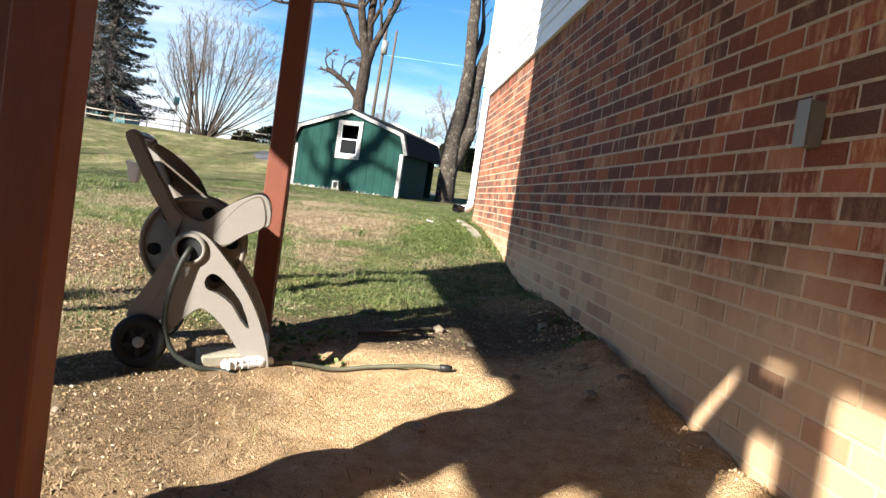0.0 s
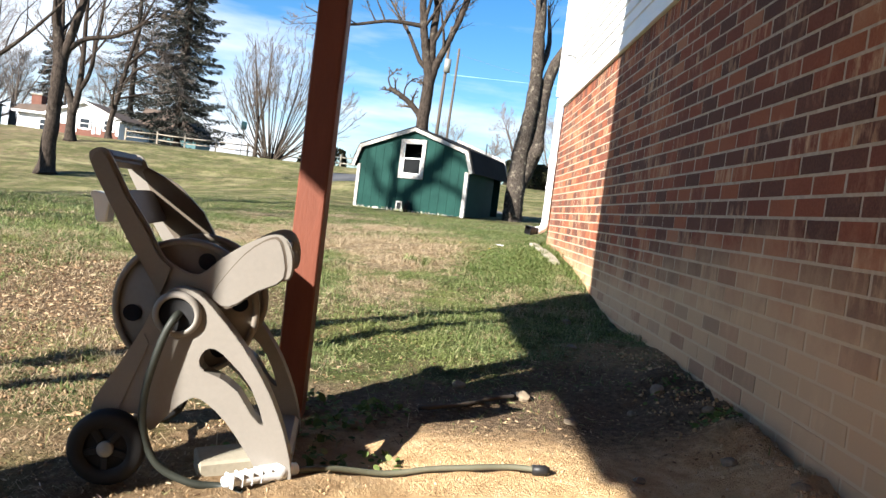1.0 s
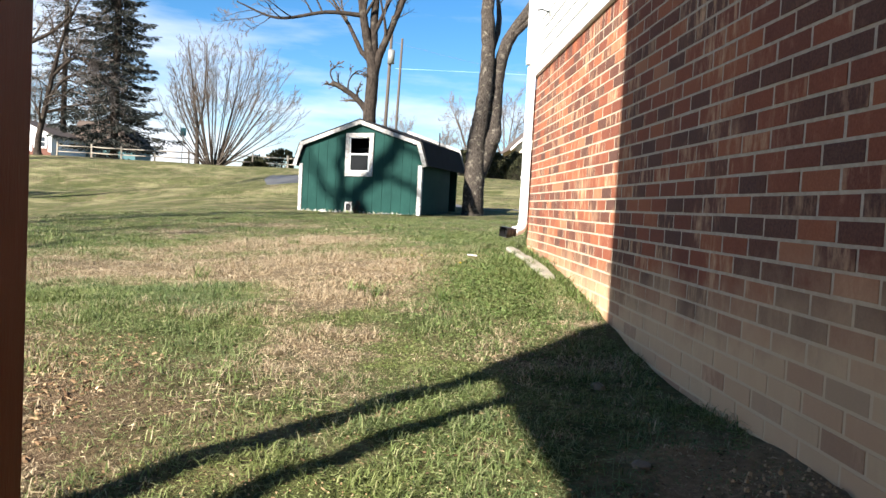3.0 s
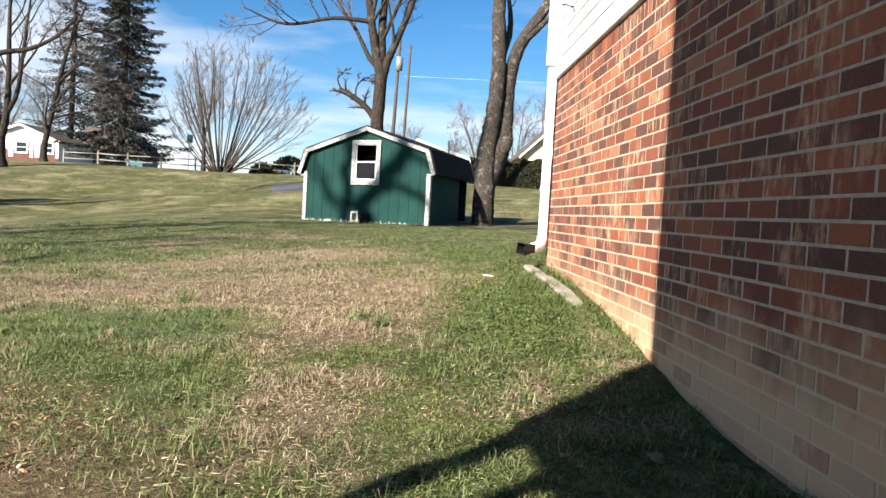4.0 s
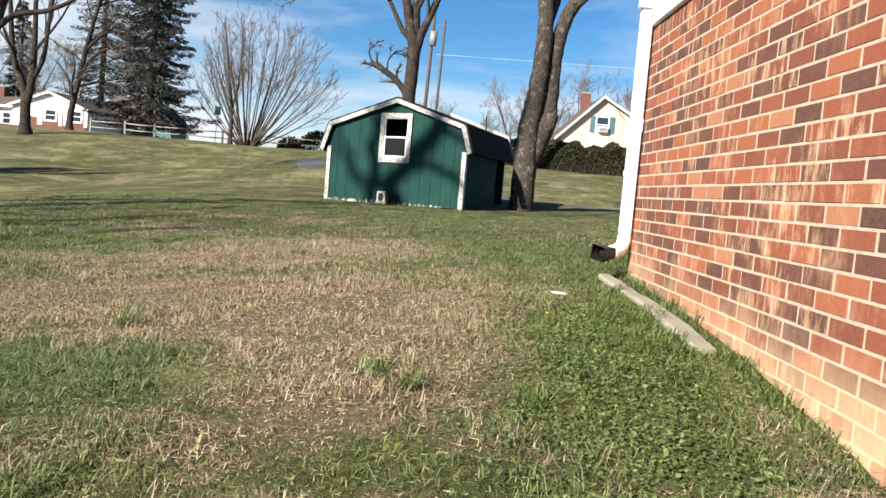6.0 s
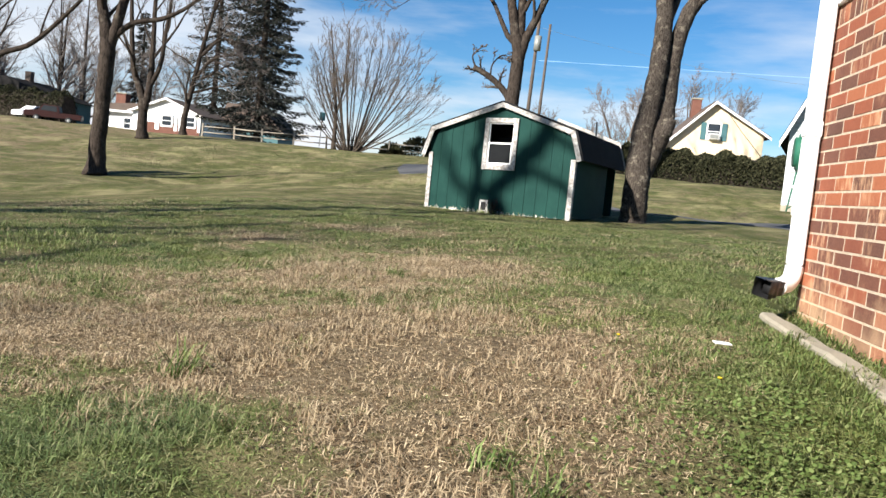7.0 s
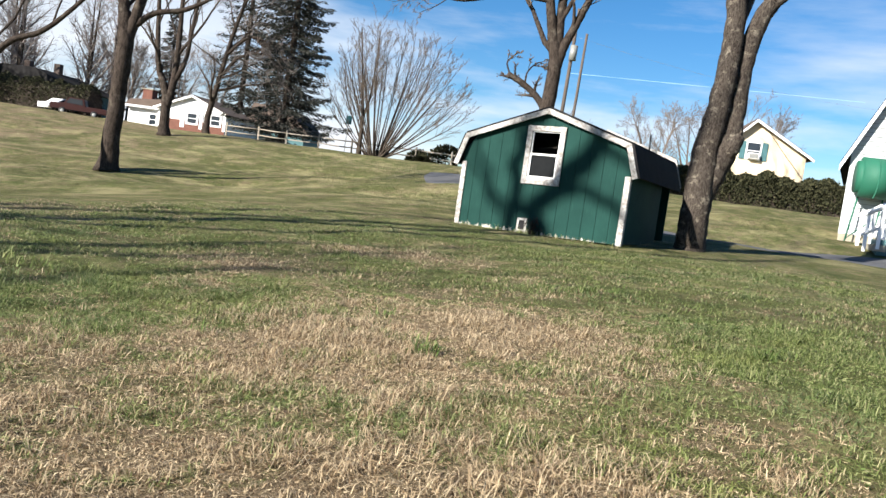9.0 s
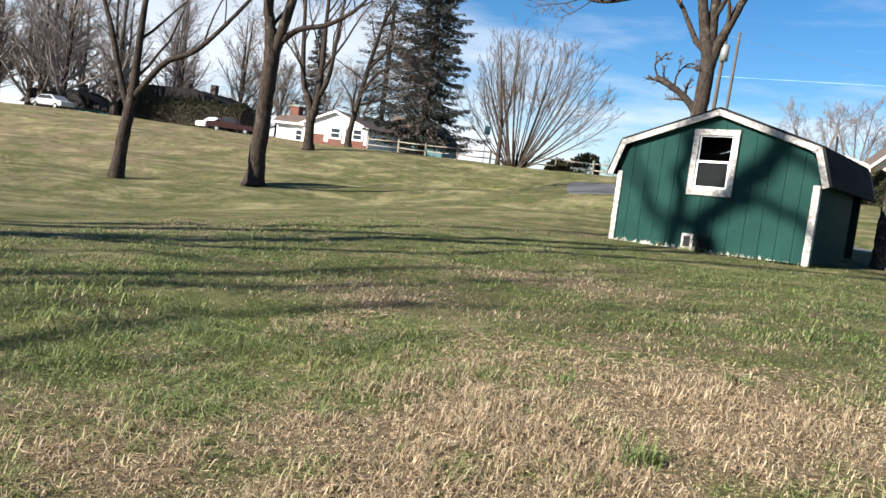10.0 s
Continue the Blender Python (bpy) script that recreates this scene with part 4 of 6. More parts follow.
    # thin sheet over the rear arm, its darker tone standing for shade
    part("arm_shade", prism([(-0.112, 0.772), (-0.100, 0.798), (-0.082, 0.800), (-0.070, 0.782), (-0.022, 0.694), (0.026, 0.624), (0.064, 0.556), (0.098, 0.530), (0.074, 0.452), (0.036, 0.510), (-0.014, 0.586), (-0.062, 0.674)], 0.024, 0.0318, 0.004), TAN_MID, ob)
    # handle bar, cross bars
    part("handle", prism([(-0.118, 0.770), (-0.108, 0.804), (-0.080, 0.806), (-0.064, 0.784), (-0.082, 0.760)], 0.050, 0.350, 0.008), TAN_DARK, ob)
    part("handle_plate", prism([(-0.050, 0.706), (-0.036, 0.710), (0.012, 0.628), (-0.006, 0.622)], 0.050, 0.350, 0.005), TAN_DARK, ob)
    part_tubes("cross_bar", [tube([(0.350, 0.046, 0.600), (0.350, 0.354, 0.600)], 0.013, 10)], TAN_PLASTIC, ob)
    part_tubes("cross_bar", [tube([(0.356, 0.046, 0.548), (0.356, 0.354, 0.548)], 0.010, 10)], TAN_PLASTIC, ob)
    part("foot_bar", boxes((0.36, 0.425, 0.032, 0.368, 0.018, 0.085), bevel=0.012), TAN_PLASTIC, ob)
    # drum with two flanges
    part_tubes("drum", [disc(0.150, 0.24, 40, 0.2, 0.0, 0.128, 0.424, 0.004)], TAN_DARK, ob, "smooth dark taupe drum")
    for y in (0.082, 0.318):
        fl = part_tubes("flange", [disc(0.174, 0.010, 44, y, 0.0, 0.128, 0.424, 0.003), disc(0.180, 0.026, 44, y, 0.164, 0.128, 0.424, 0.006)], TAN_MID, ob)
        # black discs laid on the flange in place of its dark holes
        for k in range(6):
            a = k * math.pi / 3 + 0.2
            part_tubes("flange_dark_disc", [disc(0.022, 0.004, 16, y - 0.0075, 0.0, 0.128 + 0.132 * math.cos(a), 0.424 + 0.132 * math.sin(a))], BLACK_PLASTIC, fl)
    # shallow ribs round the drum
    for y in (0.14, 0.20, 0.26):
        part_tubes("drum_rib", [disc(0.154, 0.008, 40, y, 0.146, 0.128, 0.424, 0.002)], TAN_DARK, ob)
    part("back_panel", prism([(-0.07, 0.765), (-0.05, 0.772), (0.03, 0.735), (0.105, 0.665), (0.155, 0.58), (0.16, 0.53), (0.06, 0.545), (0.0, 0.62)], 0.335, 0.362, 0.005), TAN_DARK, ob)
    part("tray", prism([(-0.116, 0.690), (-0.112, 0.698), (-0.066, 0.690), (-0.068, 0.676), (-0.074, 0.622), (-0.098, 0.622), (-0.108, 0.676)], 0.052, 0.115, 0.003), SIDING, ob, "off-white plastic tray")
    # wheels
    for y, s in ((-0.058, -1), (0.458, 1)):
        wheel = part_tubes("wheel", [disc(0.088, 0.046, 36, y, 0.050, 0.0, 0.088, 0.010), disc(0.062, 0.022, 36, y, 0.0, 0.0, 0.088, 0.004)], RUBBER, ob, "black plastic wheel")
        part_tubes("hub_cap", [disc(0.019, 0.016, 20, y + s * 0.018, 0.0, 0.0, 0.088, 0.004)], GREY_METAL, wheel, "pale grey hub cap")
        for k in range(5):
            a = k * 1.2566 + 0.3
            m = Matrix.Translation((0, y + s * 0.013, 0.088)) @ Matrix.Rotation(a, 4, "Y")
            bm = bmesh.new()
            box(bm, 0.018, 0.053, -0.006, 0.006, -0.009, 0.009, bevel=0.003, m=m)
            part("spoke", bm, RUBBER, wheel)
    part_tubes("axle", [tube([(0, -0.035, 0.088), (0, 0.435, 0.088)], 0.009, 8)], BLACK_PLASTIC, ob)
    lead = [(0.135, 0.0, 0.428), (0.128, -0.055, 0.420), (0.104, -0.066, 0.362), (0.076, -0.066, 0.240), (0.078, -0.066, 0.140), (0.118, -0.066, 0.058), (0.196, -0.066, 0.020), (0.270, -0.060, 0.014), (0.325, -0.10, 0.016)]
    part_tubes("leader_hose", [tube(bezier(lead, 8), 0.0095, 10)], HOSE, ob, "dark leader hose hanging from the hub")
    # frame leaned back and flattened to fit the camera's view, wheels left alone
    for o in ob.children_recursive:
        if o.name.split(".")[0] not in ("wheel", "hub_cap", "spoke", "axle"):
            for v in o.data.vertices:
                v.co.x -= 0.025 * max(0.0, v.co.z - 0.15)
                v.co.z *= 0.97
    return ob


hose_reel()


def nozzle():
    z = float(surface(-1.49, -7.20))
    ob = thing("hose_nozzle", pose(-1.56, -7.28, z + 0.016, 0, 0, 47), "white plastic hose connector lying on the clay", "hose connector")
    rows = [(0.000, 0.012), (0.02, 0.016), (0.04, 0.015), (0.05, 0.019), (0.09, 0.018), (0.10, 0.022), (0.13, 0.021), (0.14, 0.026), (0.17, 0.024), (0.18, 0.017), (0.205, 0.015)]
    part_tubes("body", [tube([(x, 0, 0.004) for x, _ in rows], [r for _, r in rows], 12)], WHITE_PLASTIC, ob)
    for k in range(6):
        part("rib", boxes((0.012 + 0.026 * k, 0.019 + 0.026 * k, -0.019, 0.019, -0.012, 0.0205), bevel=0.003), WHITE_PLASTIC, ob)


nozzle()


def ground_hose():
    pts = []
    for x, y in ((-1.42, -7.13), (-1.33, -7.05), (-1.20, -6.98), (-1.08, -6.95), (-0.97, -6.945), (-0.86, -6.93), (-0.77, -6.94)):
        pts.append((x, y, float(surface(x, y)) + 0.014))
    ob = thing("garden_hose", pose(0, 0, 0), "olive garden hose lying across the bare clay", "hose")
    part_tubes("hose", [tube(bezier(pts, 8), 0.008, 10)], HOSE_OLD, ob)
    e = Vector(pts[-1])
    part_tubes("coupling", [tube([e - Vector((0.035, 0.004, 0)), e, e + Vector((0.012, 0.002, 0))], [0.0145, 0.0145, 0.010], 10)], BLACK_PLASTIC, ob)
    pts = [(x, y, float(surface(x, y)) + 0.016) for x, y in ((-1.14, -6.44), (-1.00, -6.36), (-0.87, -6.20), (-0.79, -6.13))]
    solo_rows = tubes_mesh("root", [tube(bezier(pts, 6), 0.009, 8)], POLE_WOOD)
    tagged(new("root", solo_rows), "weathered stick lying in the shaded soil", "stick")


ground_hose()


def rock(name, x, y, r, seed, label, mat=STONE, flat=0.6, sink=0.35):
    rng = random.Random(seed)
    bm = bmesh.new()
    bmesh.ops.create_icosphere(bm, subdivisions=2, radius=1)
    axis = [Vector((rng.uniform(-1, 1), rng.uniform(-1, 1), rng.uniform(-1, 1))).normalized() for _ in range(7)]
    for v in bm.verts:
        k = 1.0
        for a in axis:
            k = min(k, 0.72 / max(0.2, v.co.dot(a))) if v.co.dot(a) > 0.72 else k
        v.co *= k * (1 + 0.06 * noise.noise(v.co * 2.3 + Vector((seed, 0, 0))))
    bmesh.ops.transform(bm, matrix=Matrix.Diagonal((r, r * rng.uniform(0.7, 1), r * flat, 1)), verts=bm.verts)
    z = float(surface(x, y)) + r * flat * (1 - 2 * sink)
    solo(name, bm, mat, label, "stone", m=pose(x, y, z, rng.uniform(-15, 15), rng.uniform(-15, 15), rng.uniform(0, 360)))


rock("stone", -0.76, -6.10, 0.045, 3, "rounded pale stone in the shaded soil")
for k, (x, y, r) in enumerate(((-0.21, -5.95, 0.04), (-0.14, -6.35, 0.03), (-0.20, -6.75, 0.03), (-0.28, -7.2, 0.035), (-0.5, -6.9, 0.02), (-0.36, -6.2, 0.025), (-0.12, -7.05, 0.03), (-0.33, -4.25, 0.035), (-0.44, -5.2, 0.03), (-0.9, -7.6, 0.025), (-1.9, -7.75, 0.018), (-1.0, -6.05, 0.03), (-0.62, -6.4, 0.028), (-1.33, -6.62, 0.03))):
    rock("stone", x, y, r, 11 + k, "small clay-coated stone on the bare soil")


def paver():
    bm = bmesh.new()
    box(bm, -0.105, 0.105, -0.055, 0.055, -0.03, 0.035, bevel=0.006)
    x, y = -1.58, -7.07
    solo("concrete_block", bm, CONCRETE, "pale concrete block under the reel's foot", "block", m=pose(x, y, float(surface(x, y)) + 0.006, 4, -5, 24))


paver()
scrap = bmesh.new()
box(scrap, -0.04, 0.04, -0.013, 0.015, 0, 0.006, bevel=0.002)
for v in scrap.verts:
    v.co.z += 0.10 * v.co.x ** 2 * 8 + 0.05 * v.co.y
solo("paper_scrap", scrap, WHITE_PLASTIC, "crumpled white scrap lying in the grass", "litter", m=pose(-0.58, -1.0, float(surface(-0.58, -1.0)) + 0.035, 8, 4, 20))


# ---- trees ----
def wander(rng, start, way, length, r0, r1, n, bend, lift):
    p, d = Vector(start), Vector(way).normalized()
    pts, rad = [p.copy()], [r0]
    for k in range(n):
        d = (d + Vector((rng.gauss(0, bend), rng.gauss(0, bend), rng.gauss(0, bend) + lift))).normalized()
        p = p + d * length / n
        pts.append(p.copy())
        rad.append(r0 + (r1 - r0) * (k + 1) / n)
    return pts, rad


def limbs(rng, pts, rad, level, most, out, spec):
    """Branches along a limb, and theirs in turn, collected by level."""
    count, first, angle, share, thin = spec["count"][level], spec["first"], spec["angle"], spec["share"], spec["thin"]
    total = sum((b - a).length for a, b in zip(pts, pts[1:]))
    for k in range(count):
        u = first + (1 - first) * (k + rng.random()) / count
        f = min(u, 0.999) * (len(pts) - 1)
        i = int(f)
        p = pts[i].lerp(pts[i + 1], f - i)
        d = (pts[i + 1] - pts[i]).normalized()
        turn = d.orthogonal().normalized()
        turn.rotate(Matrix.Rotation(rng.uniform(0, 6.283), 3, d))
        a = radians(rng.gauss(angle, 9))
        way = d * math.cos(a) + turn * math.sin(a)
        way.z += spec["up"]
        length = total * share * rng.uniform(0.6, 1.1) * (1.1 - 0.6 * u)
        r = max((rad[i] * (1 - f + i) + rad[i + 1] * (f - i)) * thin * rng.uniform(0.7, 1.1), spec["fine"])
        n = 6 if level == 0 else 3 if level == 1 else 1
        q, s = wander(rng, p, way, length, r, max(r * 0.3, spec["fine"] * 0.7), n, spec["bend"], spec["lift"])
        out.setdefault(level + 1, []).append(tube(q, s, 6 if level == 0 else 3, caps=False))
        if level + 1 < most:
            limbs(rng, q, s, level + 1, most, out, spec)


SPEC = dict(count=[9, 7, 7, 5], first=0.3, angle=42, share=0.55, thin=0.55, up=0.15, bend=0.12, lift=0.05, fine=0.006)


def bare_tree(name, x, y, stems, seed, label, spec=None, most=3, mat=BARK, twig=TWIG, group="", flare=0.45, single=True):
    """A leafless tree: stems are lines of (dx, dy, height, radius)."""
    s = dict(SPEC, **(spec or {}))
    rng = random.Random(seed)
    z = float(surface(x, y)) - 0.08
    ob = thing(name, pose(x, y, z), label, "tree", group)
    trunk, out = [], {}
    for stem in stems:
        pts = bezier([q[:3] for q in stem], 6)
        rr = [q[3] for q in stem]
        rad = list(np.interp(np.linspace(0, len(rr) - 1, len(pts)), range(len(rr)), rr))
        if stem[0][2] <= 0.05:
            rad[0] *= 1 + flare
            rad[1] *= 1 + flare * 0.5
            rad[2] *= 1 + flare * 0.18
        wob = [p + Vector((rng.gauss(0, 0.05), rng.gauss(0, 0.05), 0)) * r for p, r in zip(pts, rad)]
        trunk.append(tube(wob, rad, 14))
        limbs(rng, wob, rad, 0, most, out, s)
    for k, row in enumerate(trunk):
        part_tubes("trunk" if k == 0 else "stem", [row], mat, ob)
    if single and out.get(1):
        for row in out[1]:
            part_tubes("limb", [row], mat, ob)
    rest = [r for k in out if k > (1 if single else 0) for r in out[k]]
    if rest:
        tagged(part_tubes("twig_growth", rest, twig, ob), kind="stuff")
    return ob


# the leaning double-stemmed tree by the shed
bare_tree("maple_tree", 0.53, 12.25, [
    [(-0.02, 0, 0, 0.275), (-0.03, 0, 0.5, 0.262), (-0.04, 0, 1.3, 0.25), (0.0, 0, 2.05, 0.222), (0.06, 0, 2.5, 0.20), (0.13, 0.02, 3.2, 0.188), (0.16, 0.05, 3.9, 0.178), (0.12, 0.1, 4.6, 0.168), (0.0, 0.3, 6.5, 0.14), (-0.5, 0.5, 9.5, 0.06)],
    [(0.06, 0.05, 0.95, 0.16), (0.20, 0.08, 1.5, 0.22), (0.33, 0.10, 2.0, 0.235), (0.40, 0.12, 2.4, 0.185), (0.44, 0.14, 3.2, 0.150), (0.48, 0.16, 3.9, 0.158), (0.70, 0.2, 4.55, 0.155), (1.2, 0.3, 5.4, 0.13), (1.9, 0.6, 6.9, 0.10), (2.4, 0.8, 9.2, 0.05)],
    [(0.28, 0.0, 1.75, 0.10), (0.42, -0.04, 1.98, 0.15), (0.50, -0.05, 2.2, 0.10)]],
    21, "leaning double-trunked bare maple with lichened bark beside the shed", dict(count=[5, 6, 6, 4], first=0.6, share=0.5), mat=BARK_NEAR, flare=0.10)
# the large tree behind the shed, with one sawn-off limb
bare_tree("maple_tree", -3.4, 36.5, [
    [(0, 0, 0, 0.44), (-0.05, 0, 3.5, 0.36), (0.0, 0, 6.0, 0.33), (-0.35, 0, 7.6, 0.25), (-0.75, 0, 9.6, 0.21), (-1.1, 0.2, 13, 0.16), (-1.2, 0.3, 18, 0.05)],
    [(0.05, 0, 5.6, 0.27), (0.25, 0, 6.7, 0.24), (0.5, 0, 7.4, 0.21), (1.0, 0, 8.7, 0.18), (1.7, 0.2, 11.0, 0.15), (2.6, 0.3, 17, 0.05)],
    [(0.0, 0.1, 6.6, 0.26), (-0.05, 0.2, 9, 0.22), (0.1, 0.3, 13, 0.14), (0.2, 0.5, 18, 0.05)],
    [(0.0, 0, 3.5, 0.24), (-0.5, 0, 4.2, 0.17), (-1.3, 0, 4.85, 0.15), (-2.2, 0, 5.3, 0.14)],
    [(-1.3, 0, 4.85, 0.05), (-1.25, 0, 5.5, 0.04), (-0.8, 0, 6.0, 0.03), (-0.4, 0, 5.9, 0.012)],
    [(-2.1, 0, 5.3, 0.05), (-2.3, 0, 5.9, 0.035), (-1.8, 0, 6.4, 0.012)],
    [(-0.5, 0, 9.0, 0.14), (-2.6, -0.3, 9.0, 0.10), (-5.2, -0.4, 8.5, 0.075), (-7.4, -0.5, 9.2, 0.03)]],
    5, "tall bare maple with forked trunk behind the shed", dict(count=[8, 8, 7, 4], first=0.35, share=0.5, fine=0.011), mat=BARK_DARK)
# two trees in the dip
bare_tree("ash_tree", -18.26, 23.8, [
    [(0, 0, 0, 0.36), (0.04, 0, 1.2, 0.31), (0.12, 0, 3.0, 0.28), (0.16, 0, 4.9, 0.29), (-0.02, 0, 5.9, 0.20), (-0.18, 0, 7, 0.18), (-0.2, 0.2, 11, 0.08)],
    [(0.24, 0, 4.7, 0.20), (0.52, 0, 5.8, 0.19), (0.78, 0, 6.8, 0.17), (1.4, 0.2, 10, 0.06)],
    [(0.36, 0, 5.2, 0.12), (1.15, 0, 5.8, 0.10), (2.3, 0, 6.05, 0.085), (3.3, 0, 6.6, 0.06), (4.2, -0.2, 7.4, 0.03)]],
    31, "bare ash tree with dark furrowed bark on the slope", dict(count=[5, 6, 6, 4], first=0.6, fine=0.007, thin=0.45), mat=BARK_DARK)
bare_tree("ash_tree", -21.15, 20.0, [
    [(0, 0, 0, 0.22), (0.15, 0, 1.6, 0.205), (0.35, 0, 2.9, 0.17), (0.40, 0, 4.0, 0.125), (0.55, 0, 6.2, 0.09), (0.7, 0.2, 9, 0.04)],
    [(0.2, 0, 2.4, 0.11), (-0.35, 0, 3.8, 0.10), (-0.75, 0, 5.0, 0.09), (-1.5, 0.1, 6.6, 0.06), (-2.0, 0.2, 9, 0.03)],
    [(0.3, 0, 2.7, 0.11), (1.5, 0, 4.0, 0.095), (2.75, 0, 4.55, 0.08), (4.4, 0, 6.1, 0.055), (5.6, 0, 7.6, 0.025)]],
    37, "bare young ash with long side limb on the slope", dict(count=[4, 6, 6, 4], first=0.5, fine=0.007, thin=0.45), mat=BARK_DARK)
# behind them, by the white house
bare_tree("ash_tree", -27.25, 43.8, [
    [(0, 0, 0, 0.33), (-0.05, 0, 1.6, 0.30), (-0.2, 0, 2.8, 0.25), (-0.9, 0, 4.6, 0.17), (-1.2, 0, 7.4, 0.14), (-1.5, 0, 12, 0.06)],
    [(0.0, 0, 1.8, 0.25), (0.25, 0, 3.2, 0.22), (0.35, 0, 5.2, 0.17), (0.3, 0, 8.5, 0.13), (0.2, 0.2, 13, 0.05)],
    [(0.3, 0, 3.4, 0.16), (0.9, 0, 4.8, 0.14), (1.2, 0, 7.5, 0.11), (1.7, 0, 12, 0.04)]],
    41, "bare ash tree with three dark stems near the white house", dict(count=[6, 7, 6, 4], first=0.45, fine=0.012), mat=BARK_DARK)
bare_tree("cherry_tree", -26.94, 48.8, [
    [(0, 0, 0, 0.24), (0.05, 0, 1.2, 0.21), (0.3, 0, 2.6, 0.19), (0.85, 0, 5.4, 0.15), (1.6, 0, 8.6, 0.11), (2.6, 0, 11, 0.05)],
    [(0.6, 0, 4.0, 0.13), (1.8, 0.1, 5.5, 0.10), (3.6, 0.1, 5.9, 0.07), (5.0, 0, 5.0, 0.03)],
    [(0.9, 0, 5.6, 0.12), (2.4, 0, 6.9, 0.09), (4.2, 0.1, 6.6, 0.05)]],
    43, "bare cherry tree with drooping pale side limbs", dict(count=[13, 9, 7, 4], first=0.3, fine=0.012, up=-0.05, lift=-0.03), mat=BARK_DARK, twig=TWIG_PALE)


def fan_shrub():
    """Many thin stems that spread from one foot into a lopsided dome of fine twigs."""
    rng = random.Random(8)
    stems = []
    for k in range(44):
        q = -1 + 2 * (k + rng.uniform(0.1, 0.9)) / 44
        wide = 6.7 if q > 0 else 4.5
        end = wide * q + 0.3
        deep = rng.uniform(-2.6, 2.6) * math.sqrt(1 - q * q * 0.9)
        h = 9.2 * math.sqrt(max(0.12, 1 - 0.80 * q * q)) * rng.uniform(0.84, 1.02)
        r = rng.uniform(0.03, 0.06)
        foot = 0.55 * q + 0.25 + rng.gauss(0, 0.12)
        jx = rng.gauss(0, 0.22)
        stems.append([(foot, 0.12 * deep, 0.0, r), (foot + 0.36 * (end - foot) + jx * 0.6, 0.36 * deep, h * 0.28, r * 0.85),
                      (foot + 0.76 * (end - foot) + jx, 0.7 * deep, h * 0.66, r * 0.5), (end, deep, h, r * 0.16)])
    stems.append([(-0.95, 0, 0, 0.15), (-1.0, 0, 2.4, 0.13), (-1.1, 0, 3.6, 0.10), (-1.9, 0, 9.0, 0.03)])
    stems.append([(-1.0, 0, 2.6, 0.09), (-0.6, 0, 4.6, 0.07), (-0.5, 0, 9.0, 0.02)])
    bare_tree("crape_myrtle", -15.9, 52.0, stems, 9, "wide leafless many-stemmed shrub tree by the fence", dict(count=[13, 9, 5, 2], first=0.42, angle=34, share=0.30, up=0.05, fine=0.0075, bend=0.09), most=3, mat=BARK_MID, twig=TWIG, single=False)


fan_shrub()


def spruce(x, y, height, reach, seed, label, low=0.05, full=1.0, tiers=2.6):
    """A trunk with tiers of boughs that droop and rise again at their tips, hung with sprays of needles."""
    rng = random.Random(seed)
    z = float(surface(x, y)) - 0.1
    ob = thing("spruce_tree", pose(x, y, z), label, "tree", "tall evergreens")
    part_tubes("trunk", [tube([(0, 0, 0), (0.1, 0, height * 0.5), (0, 0, height)], [0.36, 0.25, 0.04], 12)], BARK_DARK, ob)
    wood, verts, faces = [], [], []
    n = int(height * tiers)
    for k in range(n):
        tier = low + (1 - low) * (k + 0.6 * rng.random()) / n
        size = rng.uniform(0.75, 1.12)
        turn = rng.uniform(0, 6.283)
        for b in range(4):
            u = min(0.995, tier + rng.gauss(0, 0.006))
            a = turn + b * 1.5708 + rng.gauss(0, 0.35)
            ln = reach * (1 - u) ** 0.8 * size * rng.uniform(0.7, 1.08) * (0.72 + 0.28 * min(1, u * 7)) + 0.3
            d = Vector((math.cos(a), math.sin(a), 0))
            sag = rng.uniform(0.30, 0.48)
            pts = [Vector((0, 0, height * u)) + d * ln * q + Vector((0, 0, -ln * (sag * q - 0.24 * q ** 3))) for q in np.linspace(0, 1, 6)]
            wood.append(tube(pts, [0.045 * (1 - 0.8 * q) + 0.007 for q in np.linspace(0, 1, 6)], 3, caps=False))
            side = Vector((-d.y, d.x, 0))
            for j in range(int((16 + 120 * ln / reach) * full)):
                q = rng.uniform(0.12, 1.0)
                f = q * 5
                i = min(int(f), 4)
                off = rng.gauss(0, 0.5) * ln * (0.10 + 0.26 * (1 - q))
                p = pts[i].lerp(pts[i + 1], f - i) + side * off + Vector((0, 0, -0.22 * abs(off) - abs(rng.gauss(0, 0.13))))
                t = (d * rng.uniform(0.5, 1) + side * (0.9 if off > 0 else -0.9) * rng.uniform(0, 1) + Vector((0, 0, rng.uniform(-0.7, 0.15)))).normalized()
                L = rng.uniform(0.22, 0.5)
                w = t.orthogonal().normalized() * rng.uniform(0.03, 0.065)
                w.rotate(Matrix.Rotation(rng.uniform(0, 6.28), 3, t))
                m = len(verts)
                verts += [p - w * 0.5, p + t * L * 0.5 + w, p + t * L, p + t * L * 0.5 - w]
                faces.append((m, m + 1, m + 2, m + 3))
    tagged(part_tubes("bough_growth", wood, BARK_DARK, ob), kind="stuff")
    me = tubes_mesh("needles", [(verts, faces)], NEEDLES, False)
    o = tagged(new("needle_growth", me), kind="stuff")
    o.parent = ob
    return ob


spruce(-27.7, 65.0, 25, 5.6, 4, "tall dark green spruce with drooping boughs beside the white house", 0.07, 2.1, 1.9)
spruce(-36.4, 88.0, 31, 6.0, 6, "tall brownish spruce behind the white house", 0.05, 1.3, 1.9)
